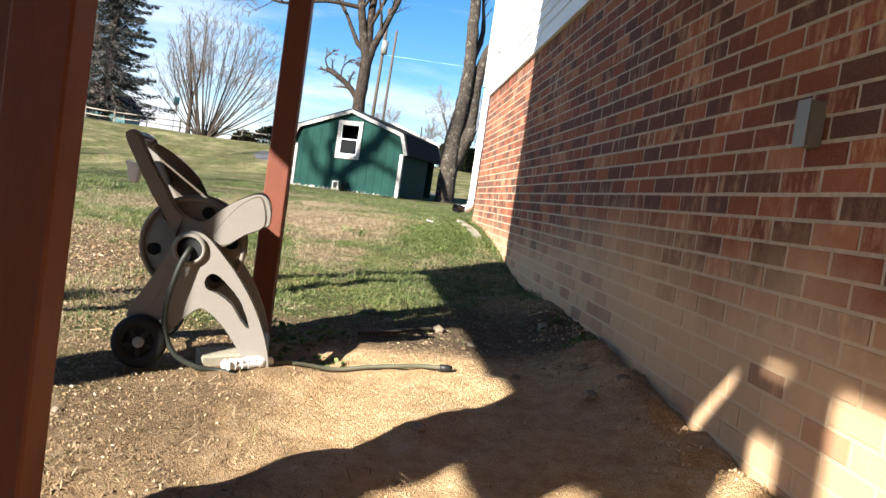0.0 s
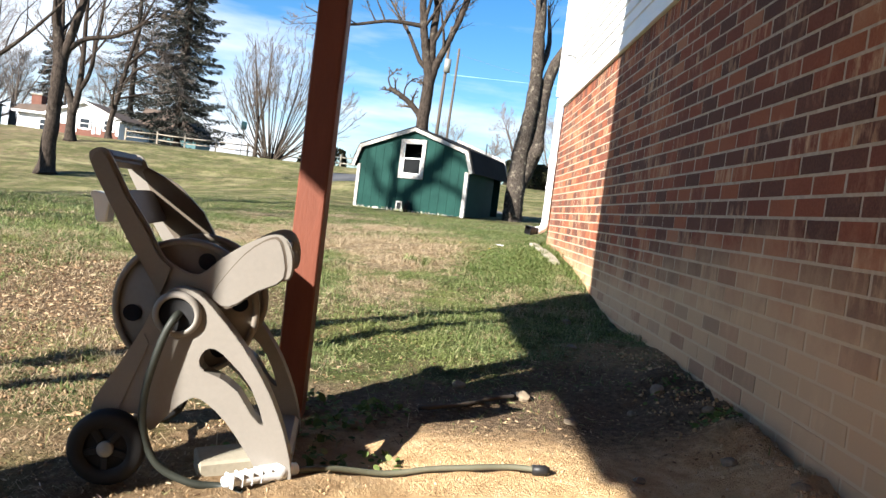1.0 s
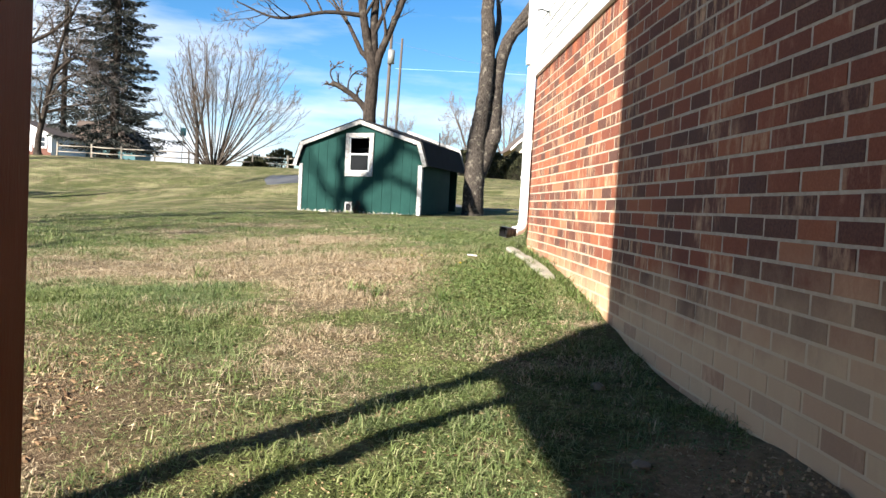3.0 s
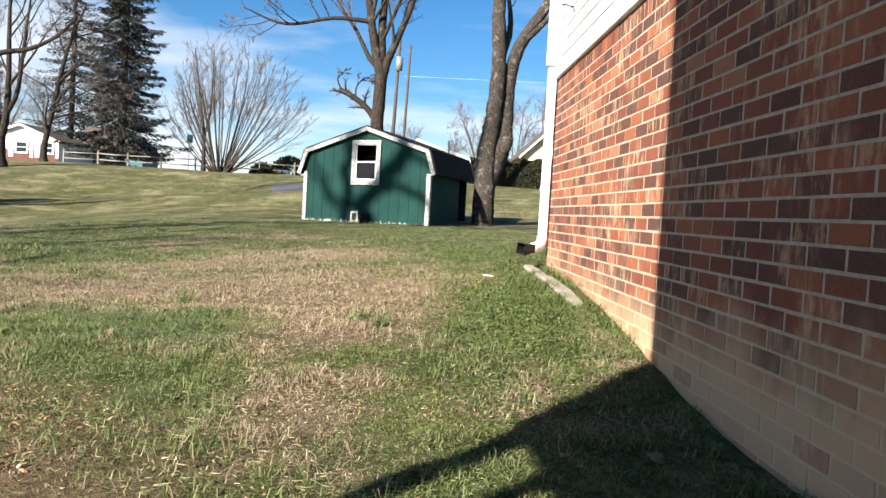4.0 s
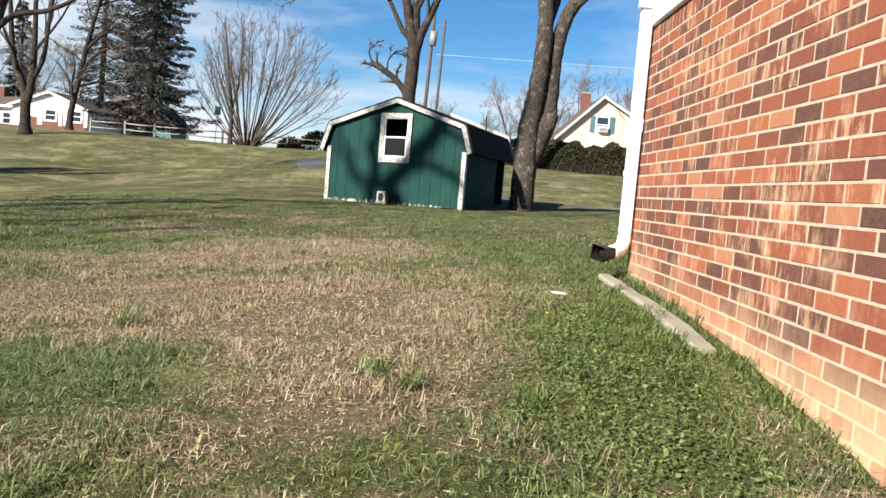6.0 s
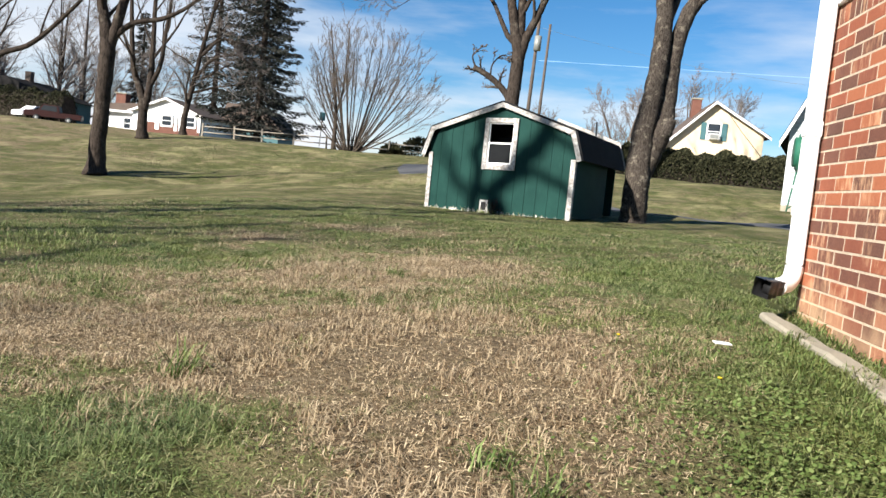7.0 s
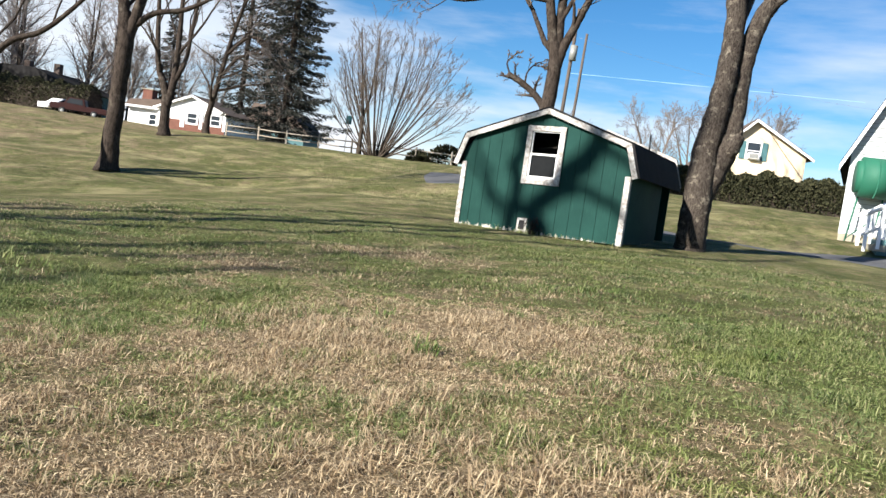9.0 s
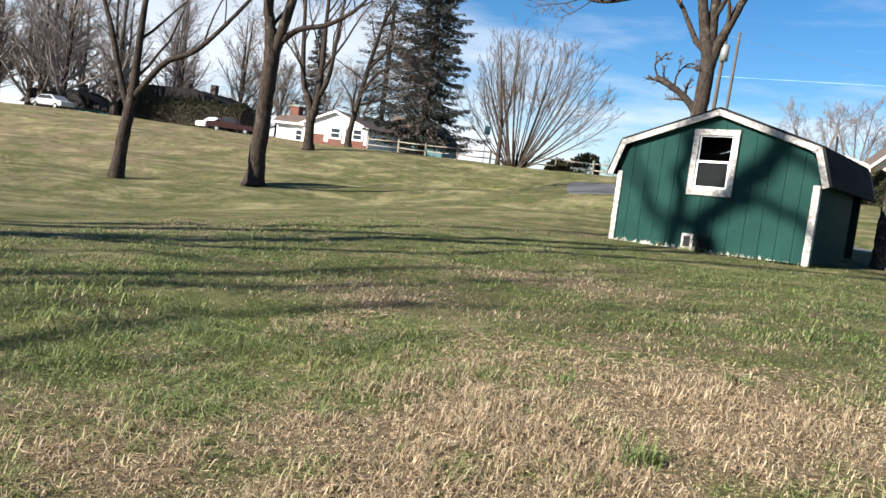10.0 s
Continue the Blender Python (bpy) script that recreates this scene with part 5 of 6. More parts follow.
spruce(-40.4, 84.0, 29, 5.4, 16, "tall thin-needled spruce behind the low house", 0.05, 0.75, 2.0)

# unseen trees, added in the west; their limbs shape shade on shed and lawn
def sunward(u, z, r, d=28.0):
    """A place d metres toward the sun from the shed's front, u along the front and z up, with a limb's radius; its
    shade lands at u and z.
    """
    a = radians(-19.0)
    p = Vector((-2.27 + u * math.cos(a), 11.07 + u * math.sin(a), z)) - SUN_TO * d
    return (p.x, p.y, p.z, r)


def crook(stem, seed, amount):
    """The same limb with more bends in it."""
    rng = random.Random(seed)
    out = [stem[0]]
    for a, b in zip(stem, stem[1:]):
        mid = tuple((p + q) / 2 for p, q in zip(a, b))
        long = (Vector(a[:3]) - Vector(b[:3])).length
        k = amount * min(1.0, long / 2.0)
        out += [(mid[0] + rng.gauss(0, k), mid[1] + rng.gauss(0, k), mid[2], mid[3]), b]
    return out


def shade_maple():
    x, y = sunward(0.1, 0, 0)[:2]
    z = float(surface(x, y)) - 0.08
    # limb paths follow the shadow wanted on the shed's front
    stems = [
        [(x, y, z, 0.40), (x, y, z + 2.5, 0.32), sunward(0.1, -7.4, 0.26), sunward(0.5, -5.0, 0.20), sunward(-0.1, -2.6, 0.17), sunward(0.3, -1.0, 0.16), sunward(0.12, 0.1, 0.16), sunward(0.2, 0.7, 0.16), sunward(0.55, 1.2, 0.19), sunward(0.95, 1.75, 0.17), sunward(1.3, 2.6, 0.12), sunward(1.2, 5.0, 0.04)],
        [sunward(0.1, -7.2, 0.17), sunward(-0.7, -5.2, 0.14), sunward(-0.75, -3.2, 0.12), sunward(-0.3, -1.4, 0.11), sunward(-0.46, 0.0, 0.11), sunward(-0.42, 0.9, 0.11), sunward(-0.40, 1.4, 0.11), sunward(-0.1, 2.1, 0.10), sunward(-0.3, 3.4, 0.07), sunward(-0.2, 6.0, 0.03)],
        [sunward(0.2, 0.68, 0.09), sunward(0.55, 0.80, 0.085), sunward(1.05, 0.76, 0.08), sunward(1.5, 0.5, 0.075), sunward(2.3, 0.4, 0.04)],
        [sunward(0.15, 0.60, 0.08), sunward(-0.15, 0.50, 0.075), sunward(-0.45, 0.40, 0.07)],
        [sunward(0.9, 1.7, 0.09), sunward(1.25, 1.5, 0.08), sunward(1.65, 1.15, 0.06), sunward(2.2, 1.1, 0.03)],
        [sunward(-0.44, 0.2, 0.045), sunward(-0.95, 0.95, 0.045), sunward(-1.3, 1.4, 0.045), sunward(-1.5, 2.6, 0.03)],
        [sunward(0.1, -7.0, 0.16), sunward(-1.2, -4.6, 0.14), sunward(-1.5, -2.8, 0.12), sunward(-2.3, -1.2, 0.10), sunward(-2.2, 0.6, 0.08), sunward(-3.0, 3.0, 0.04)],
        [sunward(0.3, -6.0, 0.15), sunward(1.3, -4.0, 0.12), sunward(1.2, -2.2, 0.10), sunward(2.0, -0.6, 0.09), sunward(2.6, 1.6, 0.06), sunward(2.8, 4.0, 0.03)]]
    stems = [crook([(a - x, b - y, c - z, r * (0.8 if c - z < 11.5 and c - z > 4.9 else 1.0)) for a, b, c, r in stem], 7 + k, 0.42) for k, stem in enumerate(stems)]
    bare_tree("maple_tree", x, y, stems, 51, "unseen bare maple, its limbs laid out to shade the shed front", dict(count=[4, 4, 4, 3], first=0.55, share=0.30, thin=0.42), most=2)


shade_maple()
# unseen oak added for its shade on the lawn
oak_limbs = [
    [(0, 0, 0, 0.40), (0, 0, 4.0, 0.31), (0.1, 0.1, 6.5, 0.22), (-0.2, 0.3, 8.5, 0.13), (0.3, -0.2, 10.5, 0.10), (0.0, 0.3, 14, 0.03)],
    [(0.1, 0.1, 6.4, 0.15), (0.6, -0.3, 8.0, 0.11), (0.5, -0.7, 9.8, 0.09), (1.3, -0.4, 11.6, 0.06), (1.3, -0.7, 13.5, 0.03)],
    [(0.1, 0.1, 6.8, 0.15), (-0.9, 0.9, 8.2, 0.12), (-1.4, 1.3, 10.0, 0.10), (-2.1, 1.8, 12.2, 0.07), (-2.6, 2.3, 14.5, 0.03)],
    [(0.0, 0.2, 7.4, 0.12), (0.5, 1.0, 9.2, 0.10), (1.2, 1.6, 10.6, 0.09), (1.2, 2.4, 13.0, 0.04)],
    [(0.0, 0.1, 7.0, 0.12), (-0.6, -0.4, 8.8, 0.09), (-0.8, -0.2, 10.8, 0.07), (-1.5, -0.7, 13.0, 0.03)]]
bare_tree("oak_tree", -20.3, -14.7, [crook(q, 70 + k, 0.4) for k, q in enumerate(oak_limbs)],
          53, "unseen bare oak, added to shade the lawn", dict(count=[9, 7, 4, 3], first=0.35, share=0.36, thin=0.55), most=2)


# ---- fence ----
def fence():
    ob = thing("rail_fence", pose(0, 0, 0), "weathered grey split-rail fence along the rise", "fence")
    xs = [-28.3, -25.8, -23.4, -20.8, -18.3, -15.7, -13.3, -10.6, -8.0, -5.4]
    tops = []
    for k, x in enumerate(xs):
        y = 55.0 + 0.3 * math.sin(k * 1.7)
        z = float(surface(x, y))
        m = pose(x, y, z, 1.5 * math.sin(k * 3.1), 1.5 * math.cos(k * 2.3), 10 * k)
        bm = bmesh.new()
        box(bm, -0.065, 0.065, -0.055, 0.055, -0.1, 1.10, bevel=0.02, m=m)
        part("post", bm, FENCE_WOOD, ob)
        tops.append((x, y, z))
    for (xa, ya, za), (xb, yb, zb) in zip(tops, tops[1:]):
        for h in (0.42, 0.88):
            j = 0.03 * math.sin(xa * 9 + h)
            part_tubes("rail", [tube([(xa, ya, za + h + j), ((xa + xb) / 2, (ya + yb) / 2, (za + zb) / 2 + h - 0.02), (xb, yb, zb + h)], [0.042, 0.050, 0.042], 6)], FENCE_WOOD, ob)


fence()
sign = thing("street_sign", pose(-19.0, 55.6, float(surface(-19.0, 55.6)) - 0.05, 0, 1.5, 20), "small blue-green sign on a thin metal post by the fence", "sign")
part("sign_post", boxes((-0.03, 0.03, -0.02, 0.02, -0.1, 2.2)), GREY_METAL, sign)
part("panel", boxes((-0.22, 0.22, -0.02, 0.02, 2.21, 2.85), bevel=0.01), SIGN_BLUE, sign)


# ---- houses ----
def far_window(ob, x0, x1, z0, z1, y, trim=0.12, shutters=None, rows=2):
    w = part("window", boxes((x0 - trim, x0, y - 0.05, y + 0.03, z0 - trim, z1 + trim), (x1, x1 + trim, y - 0.05, y + 0.03, z0 - trim, z1 + trim), (x0, x1, y - 0.05, y + 0.03, z0 - trim, z0), (x0, x1, y - 0.05, y + 0.03, z1, z1 + trim), (x0, x1, y - 0.035, y + 0.02, (z0 + z1) / 2 - 0.03, (z0 + z1) / 2 + 0.03)), TRIM, ob)
    part("pane", boxes((x0, x1, y - 0.01, y + 0.01, z0, z1)), WINDOW_DARK, w)
    if shutters:
        for a, b in ((x0 - trim - 0.42, x0 - trim - 0.02), (x1 + trim + 0.02, x1 + trim + 0.42)):
            part("shutter", boxes((a, b, y - 0.05, y + 0.02, z0 - 0.08, z1 + 0.08)), shutters, w)


def gable_roof(ob, x0, x1, y0, y1, ze, zr, mat, over=0.35, thick=0.14, xm=None, ze1=None):
    """A roof whose gable faces the yard, with white rakes; xm: the ridge's place, ze1: the right eave's height."""
    xm = (x0 + x1) / 2 if xm is None else xm
    for edge, low, s in ((x0, ze, -1), (x1, ze if ze1 is None else ze1, 1)):
        drop = (zr - low) / abs(xm - edge) * over
        xa, za = edge + s * over, low - drop
        q = [(xa, za), (xm, zr), (xm, zr + thick), (xa, za + thick)]
        part("roof_slope", prism(q, y0 - over, y1 + over), mat, ob)
        q = [(xa, za - 0.12), (xm, zr - 0.12), (xm, zr + thick * 0.6), (xa, za + thick * 0.6)]
        part("rake_board", prism(q, y0 - over - 0.06, y0 - over - 0.005), TRIM, ob)


def white_house():
    # gabled wing with a brick front, and a long wing with a porch
    ob = thing("white_house", pose(0, 0, 0), "white-sided ranch house with brick front and a brick chimney", "house")
    y = 70.0
    x0, x1, zb, ze, zr = -42.5, -35.4, 2.6, 5.1, 6.5
    part("wall", prism([(x0, zb), (x1, zb), (x1, ze), ((x0 + x1) / 2, zr - 0.05), (x0, ze)], y, y + 8), TRIM, ob)
    part("brick_front", boxes((x0 + 1.0, x1 - 0.02, y - 0.06, y - 0.005, zb, 4.1)), BRICK_FAR, ob)
    gable_roof(ob, x0, x1, y, y + 8, ze, zr, SHINGLE_BROWN)
    for a, b, p, q in ((-36.85, -35.95, 3.95, 4.85), (-39.3, -38.35, 3.9, 4.8)):
        far_window(ob, a, b, p, q, y - 0.08, 0.16)
        for c, d in ((a - 0.75, a - 0.3), (b + 0.3, b + 0.6)):
            part("shutter", boxes((c, d, y - 0.1, y - 0.07, p - 0.5, q + 0.2)), TRIM, ob)
    part("long_wing", boxes((-46.6, x0, y + 1.6, y + 7, zb, 4.9)), TRIM, ob)
    part("long_roof", prism([(-46.9, 4.9), (x0 + 0.2, 4.9), (x0 + 0.2, 5.9), (-46.2, 5.6)], y + 1.0, y + 7.6), SHINGLE_BROWN, ob)
    part("eave_board", boxes((-46.95, x0 + 0.1, y + 0.94, y + 0.99, 4.82, 5.02)), TRIM, ob)
    far_window(ob, -44.2, -43.5, 3.3, 4.3, y + 1.55, 0.14)
    far_window(ob, -42.9, -42.2, 3.3, 4.3, y + 1.55, 0.14)
    part("porch_column", boxes((-41.75, -41.5, y + 0.3, y + 0.55, zb, 4.9)), TRIM, ob)
    ch = part("chimney", boxes((-46.1, -45.0, y + 3, y + 4, 4.8, 6.85), bevel=0.03), BRICK_FAR, ob, "red brick chimney")
    part("cap", boxes((-46.2, -44.9, y + 2.9, y + 4.1, 6.85, 6.95)), CONCRETE, ch)


white_house()


def dark_house(x0, x1, y, ze, zr, label, chimneys, mat=SHINGLE):
    ob = thing("house", pose(0, 0, 0), label, "house")
    part("wall", boxes((x0 + 0.4, x1 - 0.4, y, y + 7, 2.0, ze)), SHUTTER, ob)
    part("roof", prism([(x0, ze), (x1, ze), (x1 - 6, zr), (x0 + 2.4, zr)], y - 0.5, y + 7.5), mat, ob, "dark shingled roof")
    for cx in chimneys:
        part("chimney", boxes((cx - 0.35, cx + 0.35, y + 3, y + 3.7, zr - 0.6, zr + 1.0), bevel=0.02), SHINGLE_BROWN, ob)


dark_house(-70.5, -54.5, 76, 5.9, 7.9, "low house with a long dark roof behind a hedge", (-64.0, -60.3))
dark_house(-84, -70, 74, 4.2, 6.3, "low dark-roofed house among bare trees", (-78, -74))


def barn_far():
    ob = thing("small_house", pose(0, 0, 0), "small low teal house with a dull brown roof behind the spruce", "house")
    part("wall", boxes((-36.5, -30.2, 78, 83, 1.0, 5.0)), SHUTTER, ob)
    part("roof", prism([(-37, 5.0), (-29.6, 4.6), (-32.0, 7.0), (-36.0, 7.3)], 77.6, 83.4), SHINGLE_BROWN, ob, "dull brown roof")


barn_far()


def yellow_house():
    ob = thing("cream_house", pose(0, 0, 0), "cream-sided gabled house with teal shutters behind the hedge", "house")
    y = 58.0
    x0, x1, ze, zr = 7.6, 14.6, 5.75, 8.90
    part("wall", prism([(x0, 1.5), (x1, 1.5), (x1, 6.75), (10.8, zr - 0.05), (x0, ze)], y, y + 9), CREAM, ob)
    gable_roof(ob, x0, x1, y, y + 9, ze, zr, SHINGLE_BROWN, 0.45, 0.14, 10.8, 6.75)
    far_window(ob, 10.45, 11.35, 6.15, 7.3, y - 0.02, 0.10, SHUTTER)
    unit = part("air_conditioner", boxes((10.5, 11.3, y - 0.45, y - 0.08, 6.12, 6.55), bevel=0.03), TRIM, ob, "white window air conditioner")
    part("grille", boxes((10.58, 11.22, y - 0.47, y - 0.452, 6.18, 6.49)), GREY_METAL, unit)
    for cx, cz in ((10.15, 9.6), (13.0, 8.6)):
        c = part("chimney", boxes((cx - 0.35, cx + 0.35, y + 4, y + 4.7, cz - 2.4, cz), bevel=0.02), BRICK_FAR, ob)
        part("cap", boxes((cx - 0.42, cx + 0.42, y + 3.93, y + 4.77, cz, cz + 0.1)), CONCRETE, c)
    part_tubes("cable", [tube([(11.8, y - 0.06, 8.2), (13.0, y - 0.06, 6.8), (14.5, y - 0.06, 5.2)], 0.03, 4)], POLE_WOOD, ob)


yellow_house()


def white_neighbour():
    """The white clapboard house in the east, with a green drum-shaped awning and white stair rails."""
    ob = thing("clapboard_house", pose(6.75, 24.0, 0, 0, 0, -19), "white clapboard house with a steep gable", "house")
    W, zb, ze, zr = 4.6, 1.0, 3.7, 8.7
    part("wall", prism([(0, zb), (W, zb), (W, ze), (W / 2, zr), (0, ze)], 0, 8), GREY_METAL, ob)
    for k in range(int((zr - 0.4 - zb) / 0.14)):
        z = zb + 0.14 * k
        a = 0.02 if z < ze else (z + 0.14 - ze) / (zr - ze) * W / 2
        if W - 2 * a < 0.1:
            break
        part("clapboard", boxes((a, W - a, -0.034, -0.002, z + 0.018, z + 0.138)), CLAPBOARD, ob)
    gable_roof(ob, 0, W, 0, 8, ze, zr, SHINGLE, 0.3, 0.16)
    part("foundation", boxes((-0.02, W + 0.02, -0.06, 8, -0.2, zb)), CONCRETE, ob)
    part("corner_board", boxes((-0.03, 0.12, -0.055, -0.036, zb, ze)), CLAPBOARD, ob)
    far_window(ob, 2.15, 2.45, 5.1, 6.0, -0.05, 0.08)
    far_window(ob, 0.35, 0.6, 2.6, 3.3, -0.05, 0.06)


white_neighbour()


def awning():
    ob = thing("awning", pose(7.08, 23.35, 2.78, 0, 0, -8), "rounded green canvas awning on a thin frame", "awning")
    bm = bmesh.new()
    bmesh.ops.create_cone(bm, cap_ends=True, segments=28, radius1=0.62, radius2=0.62, depth=1.15)
    bmesh.ops.rotate(bm, matrix=Matrix.Rotation(radians(90), 3, "Y"), verts=bm.verts)
    bmesh.ops.translate(bm, vec=(0.25, 0, 0), verts=bm.verts)
    rim = [e for e in bm.edges if e.calc_face_angle(0) > 1.2]
    bmesh.ops.bevel(bm, geom=rim, offset=0.12, segments=3, affect="EDGES")
    part("canvas", bm, GREEN_METAL, ob, smooth_faces=True)
    part_tubes("seam", [disc(0.628, 0.03, 28, 0, 0.6)], GREEN_METAL, ob).matrix_local = pose(0.2, 0, 0, 0, 0, 90)
    for x in (-0.15, 0.55):
        part_tubes("strut", [tube([(x, 0.1, -0.55), (x - 0.2, 0.0, -2.1)], 0.025, 6)], GREEN_METAL, ob)
    part_tubes("brace", [tube([(-0.3, 0.05, -1.9), (0.6, 0.05, -1.0)], 0.018, 6)], GREEN_METAL, ob)


awning()


def stair():
    ob = thing("porch_stair", pose(5.7, 19.0, gz(5.7, 19.0), 0, 0, -10), "white wooden stair with pale railings at the neighbour's door", "stairs")
    for k in range(6):
        part("step", boxes((0.2 + 0.28 * k, 0.5 + 0.28 * k, -0.5, 0.5, 0.17 * k, 0.17 * (k + 1) - 0.01)), CONCRETE if k == 0 else TRIM, ob)
    for y in (-0.52, 0.52):
        part_tubes("handrail", [tube([(-0.1, y, 0.85), (1.9, y, 2.1)], 0.05, 6)], TRIM, ob)
        part_tubes("lower_rail", [tube([(-0.1, y, 0.35), (1.9, y, 1.5)], 0.035, 6)], TRIM, ob)
        for k in range(7):
            x = 0.3 * k
            part("baluster", boxes((x - 0.04, x + 0.04, y - 0.025, y + 0.025, -0.05 + 0.1 * k, 0.88 + 0.19 * k)), TRIM, ob)
    part("skirt", boxes((0.3, 1.9, -0.46, 0.46, -0.1, 0.3)), SHUTTER, ob)


stair()


def hedge(name, x0, x1, y, h, depth, seed, label, n):
    rng = random.Random(seed)
    ob = thing(name, pose(0, 0, 0), label, "hedge", kind="stuff")
    verts, faces = [], []
    for k in range(n):
        x = rng.uniform(x0, x1)
        z0 = float(ground_z(x, y))
        top = h * (1 + 0.08 * math.sin(x * 2.1) + 0.06 * math.sin(x * 5.3 + 1))
        a = rng.uniform(0, 3.1416)
        z = z0 + top * math.sin(a) ** 0.6 * rng.uniform(0.9, 1.04) if rng.random() < 0.85 else z0 + rng.uniform(0, top)
        yy = y - depth * math.cos(a) * rng.uniform(0.85, 1.05)
        t = Vector((rng.gauss(0, 0.5), rng.gauss(-0.2, 0.5), rng.uniform(0.1, 1))).normalized()
        L = rng.uniform(0.08, 0.17)
        w = t.orthogonal().normalized() * L * 0.4
        w.rotate(Matrix.Rotation(rng.uniform(0, 6.28), 3, t))
        p = Vector((x, yy, z))
        q = len(verts)
        verts += [p, p + t * L * 0.5 + w, p + t * L, p + t * L * 0.5 - w]
        faces.append((q, q + 1, q + 2, q + 3))
    o = new("leaves", tubes_mesh("leaves", [(verts, faces)], HEDGE_LEAF, False))
    o.parent = ob
    bm = bmesh.new()
    m = 40
    rows = []
    for k in range(m + 1):
        x = x0 + 0.1 + (x1 - x0 - 0.2) * k / m
        z0 = float(ground_z(x, y))
        rows.append([bm.verts.new((x, y - depth * 0.86 * math.cos(a), z0 - 0.2 + (h * 0.95 + 0.2) * max(0, math.sin(a)) ** 0.6)) for a in np.linspace(0, math.pi, 9)])
    for a, b in zip(rows, rows[1:]):
        for j in range(8):
            bm.faces.new((a[j], a[j + 1], b[j + 1], b[j]))
    bm.faces.new(rows[0])
    bm.faces.new(rows[-1])
    part("inner_growth", bm, BARK_DARK, ob)


hedge("hedge", 2.2, 15.5, 47.0, 1.9, 1.0, 3, "dense clipped evergreen hedge in front of the cream house", 42000)
hedge("hedge", -66, -49.2, 70.0, 3.0, 1.6, 5, "tall dark evergreen hedge beside the low house", 26000)


# ---- vehicles ----
def car(name, x, y, turn, paint, label, pickup=False):
    ob = thing(name, pose(x, y, gz(x, y), 0, 0, turn), label, "car")
    if pickup:
        out = [(-2.5, 0.45), (2.5, 0.45), (2.5, 0.98), (0.6, 1.0), (0.45, 1.65), (-0.9, 1.68), (-1.35, 1.1), (-2.5, 1.0)]
        glass = [(0.34, 1.06), (0.28, 1.55), (-0.82, 1.58), (-1.12, 1.12)]
    else:
        out = [(-2.2, 0.4), (2.2, 0.4), (2.25, 0.82), (1.5, 0.95), (0.85, 1.38), (-0.7, 1.42), (-1.35, 0.98), (-2.2, 0.86)]
        glass = [(1.25, 0.98), (0.75, 1.32), (-0.62, 1.35), (-1.12, 1.0)]
    part("body", prism(out, -0.85, 0.85, 0.06), paint, ob)
    part("window", prism(glass, -0.865, 0.865, 0.0), CAR_GLASS, ob)
    for cx in (-1.4, 1.4):
        for cy in (-0.8, 0.8):
            w = part_tubes("wheel", [disc(0.33, 0.2, 20, cy, 0.0, cx, 0.33, 0.04)], RUBBER, ob)
            part_tubes("rim", [disc(0.18, 0.22, 14, cy, 0.0, cx, 0.33, 0.02)], GREY_METAL, w)


car("pickup_truck", -48.8, 67.0, 25, CAR_RED, "dark red pickup truck parked on the rise", True)
car("car", -51.4, 68.2, 70, CAR_WHITE, "white car parked behind the pickup")
car("car", -66.0, 61.0, 175, CAR_SILVER, "silver sedan parked under bare trees")


# ---- poles, far trees ----
def utility_pole():
    for x, y, h, r in ((-3.35, 58.0, 13.0, 0.16), (-2.5, 60.0, 11.8, 0.13)):
        z = gz(x, y)
        ob = thing("utility_pole", pose(x, y, z, 0, 1.2, 0), "wooden utility pole behind the shed", "pole")
        part_tubes("pole", [tube([(0, 0, -0.2), (0, 0, h)], [r, r * 0.75], 10)], POLE_WOOD, ob)
        if r > 0.15:
            part_tubes("transformer", [tube([(0.1, -0.35, 9.1), (0.1, -0.35, 10.2)], 0.28, 14)], GREY_METAL, ob, "grey transformer can")
    pts = [Vector((-3.35, 58, 13.6)).lerp(Vector((46, 75, 15)), u) - Vector((0, 0, 2.2 * (1 - (2 * u - 1) ** 2))) for u in np.linspace(0, 1, 24)]
    tagged(new("power_line", tubes_mesh("power_line", [tube(pts, 0.008, 4)], GREY_METAL)), "thin dark power line", "cable")


utility_pole()

rng_far = random.Random(77)
far_spots = [(-2.2, 76, 11), (2.2, 78, 9), (-7.5, 80, 8), (-10.5, 82, 7), (5.5, 74, 10), (9.0, 76, 10.5), (12.5, 78, 12), (17, 80, 11), (-54, 84, 11), (-50, 88, 12), (-46, 90, 12), (-58, 90, 11)]
for k, (x, y, h) in enumerate(far_spots):
    stems = []
    for j in range(4):
        a = rng_far.uniform(0, 6.28)
        o = rng_far.uniform(0.5, 3.4)
        stems.append([(0.1 * j, 0, 0, 0.12), (0.25 * o * math.cos(a), 0.2, h * 0.35, 0.085), (0.7 * o * math.cos(a), 0.4 * o, h * 0.7, 0.045), (o * math.cos(a), 0.4 * o, h * rng_far.uniform(0.75, 0.9), 0.015)])
    bare_tree("far_tree", x, y, stems, 100 + k, "leafless pale tree in the distance", dict(count=[13, 10, 6, 2], first=0.25, angle=44, share=0.42, fine=0.011), most=3, mat=TWIG, twig=TWIG_PALE, group="far bare trees", single=False)
woods = [(-63, 66, 15), (-68, 64, 16), (-73, 66, 17), (-60, 84, 15), (-78, 62, 16), (-66, 80, 17), (-84, 70, 18), (-74, 56, 15), (-70, 84, 16), (-76, 82, 17), (-81, 80, 17), (-62, 92, 17), (-88, 64, 19), (-80, 71, 18), (-91, 74, 20), (-76, 70, 18)]
for k, (x, y, h) in enumerate(woods):
    stems = []
    for j in range(2):
        a = rng_far.uniform(0, 6.28)
